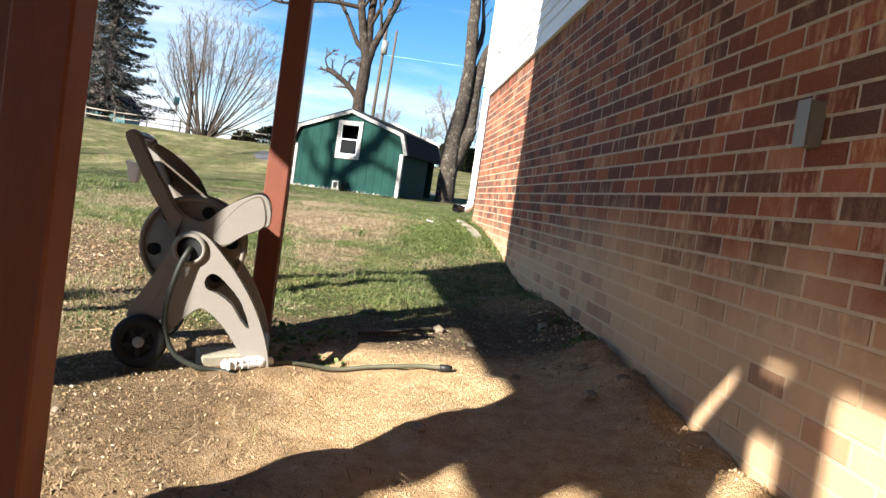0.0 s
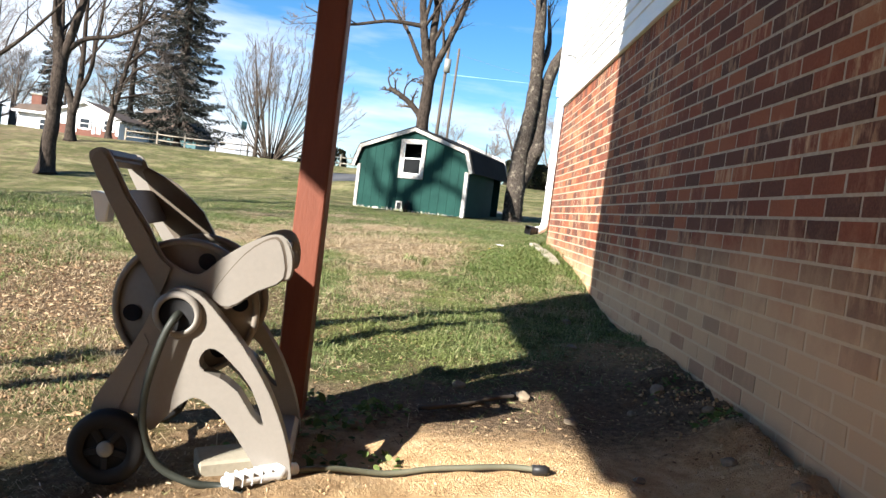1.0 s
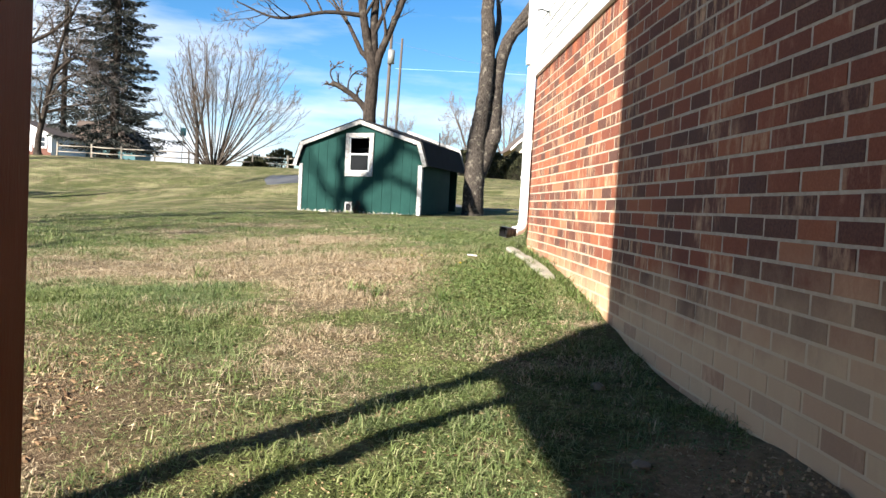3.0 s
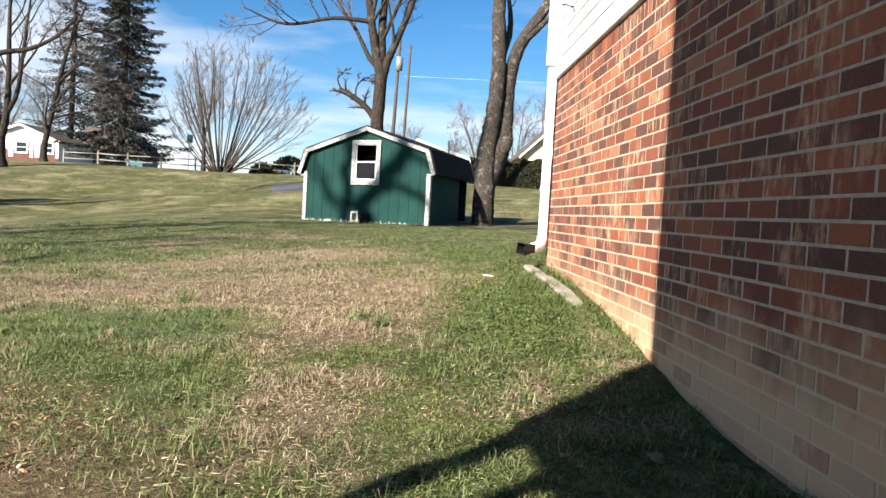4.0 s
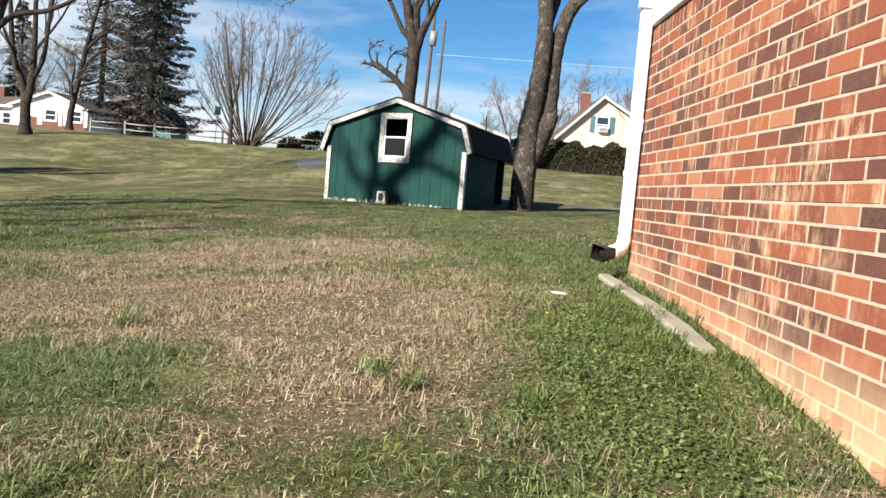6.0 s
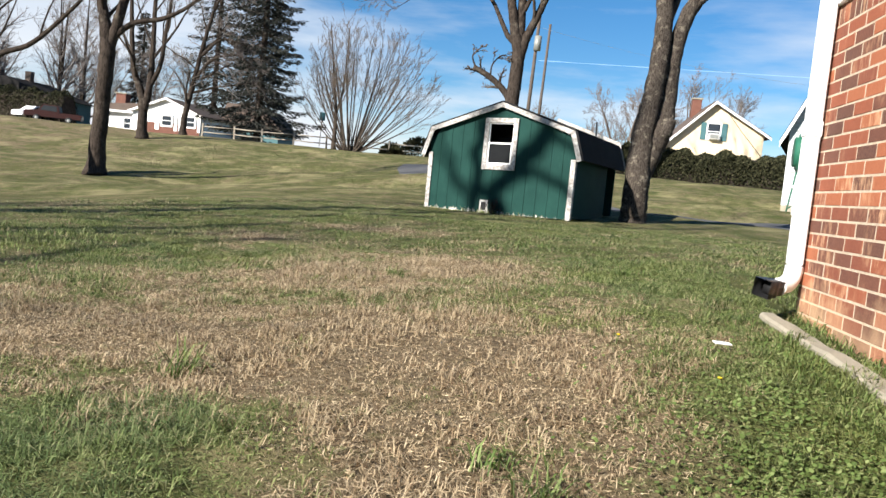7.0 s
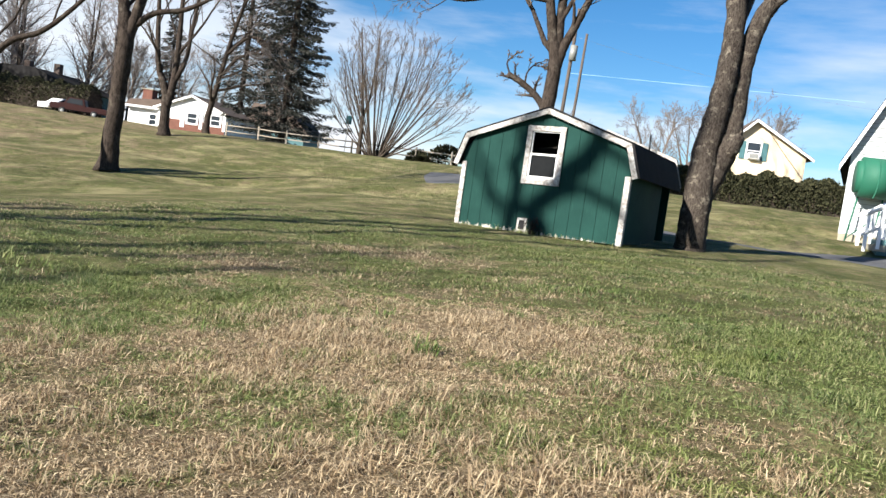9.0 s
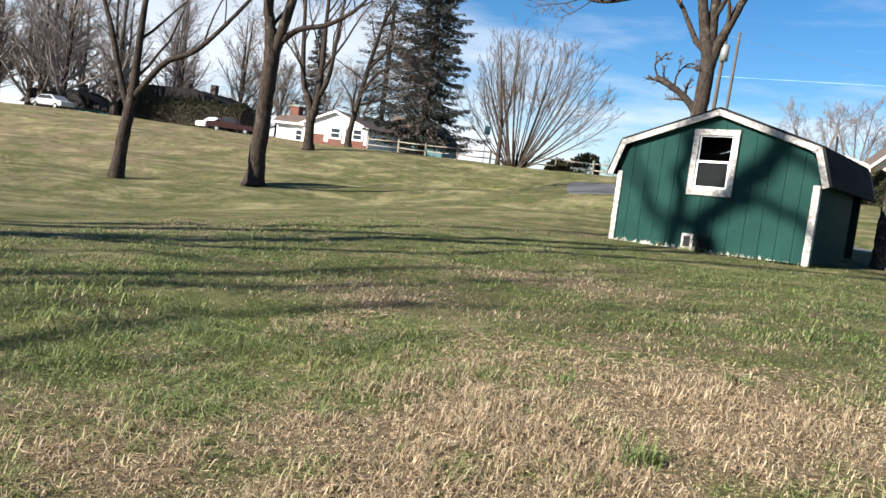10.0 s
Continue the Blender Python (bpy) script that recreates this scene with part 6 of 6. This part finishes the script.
        o = rng_far.uniform(0.3, 2.5)
        stems.append([(0.3 * j, 0, 0, 0.3), (0.4 * o * math.cos(a), 0.3, h * 0.45, 0.2), (o * math.cos(a), 0.4 * o, h, 0.04)])
    bare_tree("wood_tree", x, y, stems, 200 + k, "tall bare tree in the woods beyond the slope", dict(count=[20, 13, 5, 2], first=0.08, angle=50, share=0.45, fine=0.015), most=3, mat=BARK_MID, twig=TWIG_GREY, group="bare woods", single=False)
spruce(-56, 96, 17, 3.6, 14, "dark pine beyond the low house")


def evergreen_shrub(x, y, r, h, seed):
    rng = random.Random(seed)
    verts, faces = [], []
    z0 = gz(x, y)
    for k in range(1400):
        d = Vector((rng.gauss(0, 1), rng.gauss(0, 1), rng.gauss(0, 1))).normalized() * rng.uniform(0.6, 1.0) ** 0.5
        p = Vector((d.x * r * (1 + 0.25 * math.sin(5 * d.x)), d.y * r, max(0.02, (d.z * 0.55 + 0.5) * h * rng.uniform(0.8, 1.05))))
        t = (d + Vector((0, 0, 0.5))).normalized()
        L = rng.uniform(0.15, 0.35)
        w = t.orthogonal().normalized() * L * 0.35
        w.rotate(Matrix.Rotation(rng.uniform(0, 6.28), 3, t))
        q = len(verts)
        verts += [p, p + t * L * 0.5 + w, p + t * L, p + t * L * 0.5 - w]
        faces.append((q, q + 1, q + 2, q + 3))
    ob = thing("evergreen_shrub", pose(x, y, z0), "low dark evergreen shrub behind the fence", "shrub", "evergreen shrubs")
    part_tubes("stem", [tube([(0, 0, -0.1), (0, 0, h * 0.5)], [0.08, 0.04], 6)], BARK_DARK, ob)
    o = new("foliage", tubes_mesh("foliage", [(verts, faces)], HEDGE_LEAF, False))
    o.parent = ob


for k, (x, y, r, h) in enumerate(((-11.8, 59.5, 1.1, 1.7), (-14.2, 60.5, 0.7, 1.2), (-8.4, 62, 0.9, 1.4), (-12.5, 53.6, 0.4, 0.4))):
    evergreen_shrub(x, y, r, h, 60 + k)


# ---- sky ----
TRAIL_A, TRAIL_B = (-60, 2465, 420), (760, 2345, 412)
trail = bmesh.new()
rows = []
for k in range(25):
    u = k / 24
    p = Vector(TRAIL_A).lerp(Vector(TRAIL_B), u)
    w = 0.8 + 0.7 * noise.noise((u * 9, 0, 0))
    rows.append((trail.verts.new(p + Vector((0, 0, w))), trail.verts.new(p - Vector((0, 0, w)))))
for a, b in zip(rows, rows[1:]):
    trail.faces.new((a[0], a[1], b[1], b[0]))
solo("contrail", trail, CONTRAIL, "thin white vapour trail high in the sky", "contrail", "structure")


def dried_weed():
    """A dead plant at the shed's foot, beside the vent."""
    rng = random.Random(15)
    a = radians(-19.0)
    x, y = -2.27 + 0.02 * math.cos(a) + 0.14 * math.sin(a), 11.07 + 0.02 * math.sin(a) - 0.14 * math.cos(a)
    ob = thing("dried_weed", pose(x, y, float(surface(x, y)) - 0.01), "dark dried weed stalks at the foot of the shed", "plant")
    rows = []
    for k in range(42):
        b, h, o = rng.uniform(0, 6.283), rng.uniform(0.10, 0.30), rng.uniform(0.02, 0.20)
        c, q = math.cos(b) * o, math.sin(b) * o * 0.5
        rows.append(tube(bezier([(c * 0.2, q * 0.2, 0), (c * 0.6, q * 0.6, h), (c, q, h * rng.uniform(0.5, 1.0))], 4), [0.006, 0.006, 0.006, 0.005, 0.005, 0.005, 0.004, 0.004, 0.003], 4))
    part_tubes("stalks", rows, BARK_DARK, ob)


dried_weed()


# ---- turf ----
STEP = 0.045
CX, CY = np.arange(-9.2, 2.6, STEP), np.arange(-9.0, 12.0, STEP)
CLUMP = np.array([[0.42 + 1.0 * max(0.0, 0.40 + 1.2 * noise.noise((a * 5.5, b * 5.5, 1.5)) + 0.8 * noise.noise((a * 12.0, b * 12.0, 8.0)) + 0.6 * noise.noise((a * 1.4, b * 1.4, 4.0))) for a in CX] for b in CY])


def clump(x, y):
    """How high the turf stands: it grows in clumps."""
    i = np.clip(((x - CX[0]) / STEP).astype(int), 0, len(CX) - 1)
    j = np.clip(((y - CY[0]) / STEP).astype(int), 0, len(CY) - 1)
    return np.where((x > CX[0]) & (x < CX[-1]) & (y > CY[0]) & (y < CY[-1]), CLUMP[j, i], 1.0)


def blades(name, x0, x1, y0, y1, density, height, width, seed, mat, label, keep, bend=(0.5, 1.7), lying=False):
    """Grass blades, each a bent tapered leaf of two faces (or one, where it lies flat), thinned by keep(x, y)."""
    rs = np.random.RandomState(seed)
    n = int((x1 - x0) * (y1 - y0) * density)
    x, y = rs.uniform(x0, x1, n), rs.uniform(y0, y1, n)
    ok = rs.uniform(0, 1, n) < keep(x, y)
    x, y = x[ok], y[ok]
    n = len(x)
    z = surface(x, y) - 0.004
    a, lean = rs.uniform(0, 6.283, n), rs.uniform(*bend, n)
    h = height * rs.uniform(0.45, 1.25, n) * clump(x, y)
    w = width * rs.uniform(0.6, 1.3, n)
    dx, dy = np.cos(a), np.sin(a)
    sx, sy = -dy * w / 2, dx * w / 2
    base = np.stack([x, y, z], -1)
    up1, out1 = h * 0.6, h * 0.35 * lean
    up2, out2 = h * (1.05 - 0.42 * lean), h * lean
    v0 = base + np.stack([sx, sy, 0 * z], -1)
    v1 = base - np.stack([sx, sy, 0 * z], -1)
    mid = base + np.stack([dx * out1, dy * out1, up1], -1)
    v2 = mid - np.stack([sx, sy, 0 * z], -1) * 0.75
    v3 = mid + np.stack([sx, sy, 0 * z], -1) * 0.75
    v4 = base + np.stack([dx * out2, dy * out2, up2], -1)
    me = bpy.data.meshes.new(name)
    if lying:
        tip = base + np.stack([dx * h, dy * h, height * 0.30 * rs.uniform(0.1, 1.0, n)], -1)
        v0[:, 2] += height * 0.2 * rs.uniform(0, 1, n)
        me.from_pydata(np.stack([v0, v1, tip], 1).reshape(-1, 3).tolist(), [], np.arange(3 * n).reshape(-1, 3).tolist())
        me.materials.append(mat)
        return tagged(new(name, me), label, "grass", kind="stuff")
    verts = np.stack([v0, v1, v2, v3, v4], 1).reshape(-1, 3)
    me.vertices.add(5 * n)
    me.vertices.foreach_set("co", verts.ravel())
    b = np.arange(n)[:, None] * 5
    loops = np.concatenate([b + [0, 1, 2, 3], b + [3, 2, 4]], 1).ravel()
    me.loops.add(len(loops))
    me.loops.foreach_set("vertex_index", loops)
    me.polygons.add(2 * n)
    starts = (np.arange(n)[:, None] * 7 + [0, 4]).ravel()
    me.polygons.foreach_set("loop_start", starts)
    me.polygons.foreach_set("loop_total", np.tile([4, 3], n))
    me.update()
    me.validate()
    me.materials.append(mat)
    return tagged(new(name, me), label, "grass", kind="stuff")


def turf(x, y):
    """Where grass grows: everywhere but on the bare clay by the porch, under the house and inside the shed."""
    k = smooth(-7.0, -6.2, y) * 0.85 + 0.15 * smooth(-3.0, -1.6, -x - 0.2 * (y + 8))
    k = np.where((y < -5) & (x > -2.4), k * smooth(-7.0, -6.2, y), np.maximum(k, 0.35 * (x < -2.0)))
    k = k * (x < -0.02 - 0.05 * np.sin(7 * y))
    k = k * np.where(x > -2.1, smooth(-6.6, -5.5, y - 0.6 * smooth(-1.1, -0.2, x)) * 0.93 + 0.07, 1.0)
    k = k * (1 - 0.55 * smooth(-1.0, -0.4, x) * smooth(-3.6, -4.6, y))
    c, s = math.cos(radians(19)), math.sin(radians(19))
    u, v = (x + 2.285) * c - (y - 11.07) * s, (x + 2.285) * s + (y - 11.07) * c
    k = np.where((abs(u) < 1.46) & (v > -0.02) & (v < 3.1), 0, k)
    k = k * (1 - 0.85 * np.exp(-((x + 2.95) / 1.2) ** 2 - ((y + 5.05) / 1.2) ** 2))
    patch = 0.65 + 0.35 * np.sin(2.1 * x + 1.3 * np.sin(1.7 * y)) * np.sin(1.9 * y + 0.7)
    return k * patch


blades("dead_grass", -4.6, 0.0, -6.6, 2.6, 12000, 0.036, 0.0029, 41, BLADE, "fine dead and living grass lying matted over the soil", turf, lying=True)
blades("grass", -4.6, 0.0, -8.6, 2.2, 9600, 0.041, 0.0033, 1, BLADE, "short patchy lawn grass, green and straw-dry", turf, (0.6, 2.0))
blades("grass", -9.0, 2.4, 2.2, 11.5, 2700, 0.032, 0.0056, 2, BLADE, "short patchy lawn grass, green and straw-dry", lambda x, y: turf(x - 3 * (x > -0.1), y) * (1 - 0.85 * smooth(6.0, 11.5, y)) * smooth(-9.0, -7.0, x), (0.8, 2.1))
blades("grass", 0.0, 2.6, 0.04, 2.2, 3600, 0.040, 0.0045, 6, BLADE, "short lawn grass round the corner of the house", lambda x, y: 0.9 + 0 * x, (0.6, 2.0))
blades("grass", -9.0, -4.6, -6.0, 2.2, 1300, 0.048, 0.007, 3, BLADE, "short patchy lawn grass, green and straw-dry", lambda x, y: 0.9 * smooth(-9.0, -7.0, x))


def tufts(n, seed):
    """Coarser dark tussocks that stand over the lawn."""
    rs = random.Random(seed)
    spots = [(-3.26, 0.8), (-2.67, 1.74)] + [(rs.uniform(-4.4, -0.5), rs.uniform(-3.5, 4.0)) for _ in range(n)]

    def near(x, y):
        k = 0 * x
        for a, b in spots:
            k = np.maximum(k, np.exp(-((x - a) ** 2 + (y - b) ** 2) / 0.05 ** 2))
        return k
    return near


blades("grass_tufts", -4.5, -0.4, -3.6, 4.1, 7000, 0.085, 0.006, 9, CLOVER, "coarse green tussocks standing over the lawn", tufts(12, 5))
blades("grass_fringe", -0.085, 0.0, -3.1, 0.0, 3200, 0.085, 0.005, 10, CLOVER, "longer green grass along the foot of the wall", lambda x, y: 0.8 + 0 * x)


def shed_foot(x, y):
    c, s = math.cos(radians(19)), math.sin(radians(19))
    u, v = (x + 2.285) * c - (y - 11.07) * s, (x + 2.285) * s + (y - 11.07) * c
    return ((abs(u) < 1.6) & (v > -0.16) & (v < -0.03)) * (0.25 + 0.75 * np.exp(-((u + 0.1) / 0.25) ** 2))


blades("grass_fringe", -3.9, -0.6, 10.3, 11.9, 3000, 0.09, 0.008, 11, BLADE, "uncut grass at the foot of the shed", shed_foot)
blades("grass_fringe", -0.42, -0.06, -2.6, 0.1, 3000, 0.055, 0.005, 12, CLOVER, "grass growing over the edging strip", lambda x, y: np.where((x < -0.19) | (x > -0.095), 0.9, 0.12))


def clover(seed=4):
    rs = np.random.RandomState(seed)
    rows_v, rows_f = [], []
    for k in range(9000):
        x, y = rs.normal(-0.55, 0.26), rs.normal(-2.35, 0.75)
        if x > -0.27 or y > 0.2 or y < -4.2:
            continue
        z = float(surface(x, y))
        h = rs.uniform(0.006, 0.034)
        r = rs.uniform(0.0035, 0.0075)
        a = rs.uniform(0, 6.283)
        t = rs.normal(0, 0.35, 2)
        q = len(rows_v)
        for j in range(5):
            b = a + j * 1.2566
            rows_v.append((x + r * math.cos(b), y + r * math.sin(b), z + h + r * (t[0] * math.cos(b) + t[1] * math.sin(b))))
        rows_f.append((q, q + 1, q + 2, q + 3, q + 4))
    me = tubes_mesh("clover", [(rows_v, rows_f)], CLOVER, False)
    tagged(new("clover", me), "patch of low green clover beside the wall", "clover", kind="stuff")


clover()


def flakes(name, n, box_xy, size, mat, label, seed, keep=None, round_=False):
    rs = np.random.RandomState(seed)
    v, f = [], []
    for k in range(n):
        x, y = rs.uniform(box_xy[0], box_xy[1]), rs.uniform(box_xy[2], box_xy[3])
        if keep and rs.uniform() > keep(x, y):
            continue
        z = float(surface(x, y))
        L = size * min(rs.lognormal(0, 0.45), 1.7)
        w, h = L * (rs.uniform(0.5, 0.9) if round_ else rs.uniform(0.12, 0.45)), L * (rs.uniform(0.5, 0.8) if round_ else rs.uniform(0.10, 0.25))
        m = Euler((rs.normal(0, 0.3), rs.normal(0, 0.3), rs.uniform(0, 6.28))).to_matrix()
        q = len(v)
        for c in ((-1, -0.6, 0), (0.7, -1, 0), (1, 0.5, 0), (-0.6, 1, 0), (-0.6, -0.3, 1), (0.5, -0.5, 1), (0.5, 0.4, 1), (-0.4, 0.5, 1)):
            p = m @ Vector((c[0] * L / 2, c[1] * w / 2, c[2] * h))
            v.append((x + p.x, y + p.y, z + p.z + 0.001))
        f += [(q + 4, q + 5, q + 6, q + 7), (q, q + 1, q + 5, q + 4), (q + 1, q + 2, q + 6, q + 5), (q + 2, q + 3, q + 7, q + 6), (q + 3, q, q + 4, q + 7)]
    me = tubes_mesh(name, [(v, f)], mat, False)
    return tagged(new(name, me), label, "litter", kind="stuff")


flakes("mulch", 18000, (-4.4, -1.0, -10.2, -5.9), 0.0105, CHIPS, "pale wood chips and dry litter scattered over the soil", 21, lambda x, y: float(np.clip(0.9 - 0.9 * smooth(-1.9, -1.1, x + 0.3 * (y + 8)), 0.015, 1)) * float(1 - smooth(-6.7, -6.3, y) * smooth(-1.9, -1.5, x)))
flakes("clods", 5500, (-2.2, -0.02, -9.8, -5.3), 0.0048, PEBBLE, "crumbs and small clods of orange clay", 22, lambda x, y: float(((x + 0.85) / 1.1) ** 2 + ((y + 6.05) / 0.70) ** 2 > 1), True)
flakes("clods", 1300, (-0.36, -0.01, -8.6, -5.2), 0.009, PEBBLE, "clods of clay heaped along the foot of the wall", 23, lambda x, y: math.exp(-((x + 0.12) / 0.12) ** 2), True)
flakes("fallen_leaves", 2600, (-1.9, -0.03, -6.75, -4.6), 0.011, LEAF_LITTER, "dark leaf crumbs and bark on the shaded soil", 28)
flakes("fallen_leaves", 8000, (-4.6, -2.2, -6.6, -3.7), 0.013, LEAF_LITTER, "brown fallen leaves on the thin turf", 24)
flakes("fallen_leaves", 3600, (-4.6, -2.1, -6.9, -4.0), 0.024, LEAF_LITTER, "curled brown fallen leaves on the thin turf", 26)
flakes("fallen_leaves", 1400, (-4.6, -1.4, -4.2, 1.2), 0.009, LEAF_LITTER, "brown fallen leaves on the lawn", 25)


blades("thatch", -4.6, -1.0, -10.0, -5.9, 3800, 0.034, 0.0032, 31, THATCH, "dry straw and dead grass matted on the soil", lambda x, y: np.clip(0.95 - 0.95 * smooth(-2.0, -1.2, x + 0.35 * (y + 7.6)), 0.03, 1), (1.9, 2.45))


def weeds(name, x, y, n, reach, size, seed):
    """A low weed: small round leaves on short stalks."""
    rs = np.random.RandomState(seed)
    v, f = [], []
    for k in range(n):
        a, r = rs.uniform(0, 6.283), reach * rs.uniform(0, 1) ** 0.6
        px, py = x + r * math.cos(a), y + r * math.sin(a)
        z = float(surface(px, py)) + rs.uniform(0.006, 0.05) * (1.2 - r / reach)
        s, t = size * rs.uniform(0.6, 1.3), rs.normal(0, 0.45, 2)
        q = len(v)
        for j in range(6):
            b = a + j * 1.0472
            v.append((px + s * math.cos(b), py + s * 0.75 * math.sin(b), z + s * (t[0] * math.cos(b) + t[1] * math.sin(b))))
        f.append(tuple(range(q, q + 6)))
    tagged(new(name, tubes_mesh(name, [(v, f)], CLOVER, False)), "low green weeds growing by the post and the block", "weeds", kind="stuff")


for k, (x, y, n, reach, size) in enumerate(((-1.62, -7.02, 60, 0.09, 0.011), (-1.25, -6.92, 40, 0.10, 0.009), (-1.40, -6.98, 40, 0.09, 0.010), (-1.42, -6.66, 90, 0.12, 0.012), (-1.28, -6.50, 70, 0.12, 0.010), (-1.50, -6.40, 60, 0.10, 0.012), (-0.18, -5.95, 30, 0.16, 0.010), (-0.14, -6.45, 60, 0.10, 0.010))):
    weeds("weed", x, y, n, reach, size, 80 + k)


def dandelion(x, y):
    ob = thing("dandelion", pose(x, y, float(surface(x, y))), "small yellow dandelion in the lawn", "flower", "dandelions")
    part_tubes("stalk", [tube([(0, 0, 0), (0.004, 0, 0.04)], 0.0022, 5)], CLOVER, ob)
    v, f = disc(0.009, 0.006, 12, 0, 0, 0, 0, 0.003)
    o = part_tubes("flower_head", [([(p[0] + 0.004, p[2], p[1] + 0.043) for p in v], f)], YELLOW, ob)


YELLOW = plain("dandelion_yellow", (0.72, 0.52, 0.02), 0.7, 0.1, 30, 200)
for x, y in ((-0.99, -0.93), (-0.72, -1.6)):
    dandelion(x, y)


# ---- brickwork ----
def brick_mesh(length, height, proud=0.0016, bevel=0.0013):
    """One brick's face: it stands out of the mortar with rounded arrises, along y."""
    y0, y1, z0, z1 = 0.0, length, 0.0, height
    ring = lambda x, d: [(x, y0 + d, z0 + d), (x, y1 - d, z0 + d), (x, y1 - d, z1 - d), (x, y0 + d, z1 - d)]  # noqa: E731
    v = ring(0.009, 0) + ring(0.008 - proud + bevel * 0.5, 0) + ring(0.008 - proud, bevel)
    f = [(8, 9, 10, 11)]
    for k in range(4):
        n = (k + 1) % 4
        f += [(k, n, 4 + n, 4 + k), (4 + k, 4 + n, 8 + n, 8 + k)]
    return v, f


def brickwork():
    rng = random.Random(12)
    kinds = []
    for length in (PITCH - 0.014, PITCH / 2 - 0.014):
        v, f = brick_mesh(length, COURSE - 0.011)
        me = tubes_mesh("brick", [(v, [q[::-1] for q in f])], BRICK, False)
        kinds.append(me)
    rest_v, rest_f = [], []
    face = [q[::-1] for q in brick_mesh(1, 1)[1]]
    made = 0
    for c in range(-14, 20):
        z = COURSE * c + BED + 0.0055
        shift = PITCH / 2 if c % 2 == 0 else 0.0
        y = -0.002
        first = True
        while y > WALL_END + PITCH:
            length = PITCH - 0.014 if not (first and shift) else PITCH / 2 - 0.014
            y1 = y - length
            first = False
            jy, jz, jx = rng.uniform(-0.0015, 0.0015), rng.uniform(-0.001, 0.001), rng.uniform(-0.0018, 0.0012)
            if -5.7 < y1 < -2.95 and -0.42 < z < 1.45 and made < 330 and length > 0.15:
                o = new("brick", kinds[0])
                o.location = (jx, y1 + jy, z + jz)
                o.parent = WALL
                made += 1
            elif z > ground_z(0.0, y1) - 0.25:
                v, _ = brick_mesh(length, COURSE - 0.011)
                n = len(rest_v)
                rest_v += [(p[0] + jx, p[1] + y1 + jy, p[2] + z + jz) for p in v]
                rest_f += [tuple(i + n for i in q) for q in face]
            y = y1 - 0.014
    # a rowlock course on top
    y = -0.002
    while y > WALL_END + 0.1:
        v, _ = brick_mesh(0.057, BRICK_TOP - 20 * COURSE - BED - 0.012)
        n = len(rest_v)
        jx = rng.uniform(-0.0018, 0.0012)
        rest_v += [(p[0] + jx, p[1] + y - 0.057, p[2] + 20 * COURSE + BED + 0.006) for p in v]
        rest_f += [tuple(i + n for i in q) for q in face]
        y -= 0.0672
    # the return on the end wall
    for c in range(-6, 20):
        x = 0.002
        while x < 3.0:
            v, _ = brick_mesh(PITCH - 0.014, COURSE - 0.011)
            n = len(rest_v)
            rest_v += [(x + p[1], -p[0], COURSE * c + BED + 0.005 + p[2]) for p in v]
            rest_f += [tuple(i + n for i in q) for q in face]
            x += PITCH
    me = tubes_mesh("brickwork", [(rest_v, rest_f)], BRICK, False)
    ob = new("brickwork", me)
    ob.parent = WALL
    tagged(ob, kind="stuff")


brickwork()
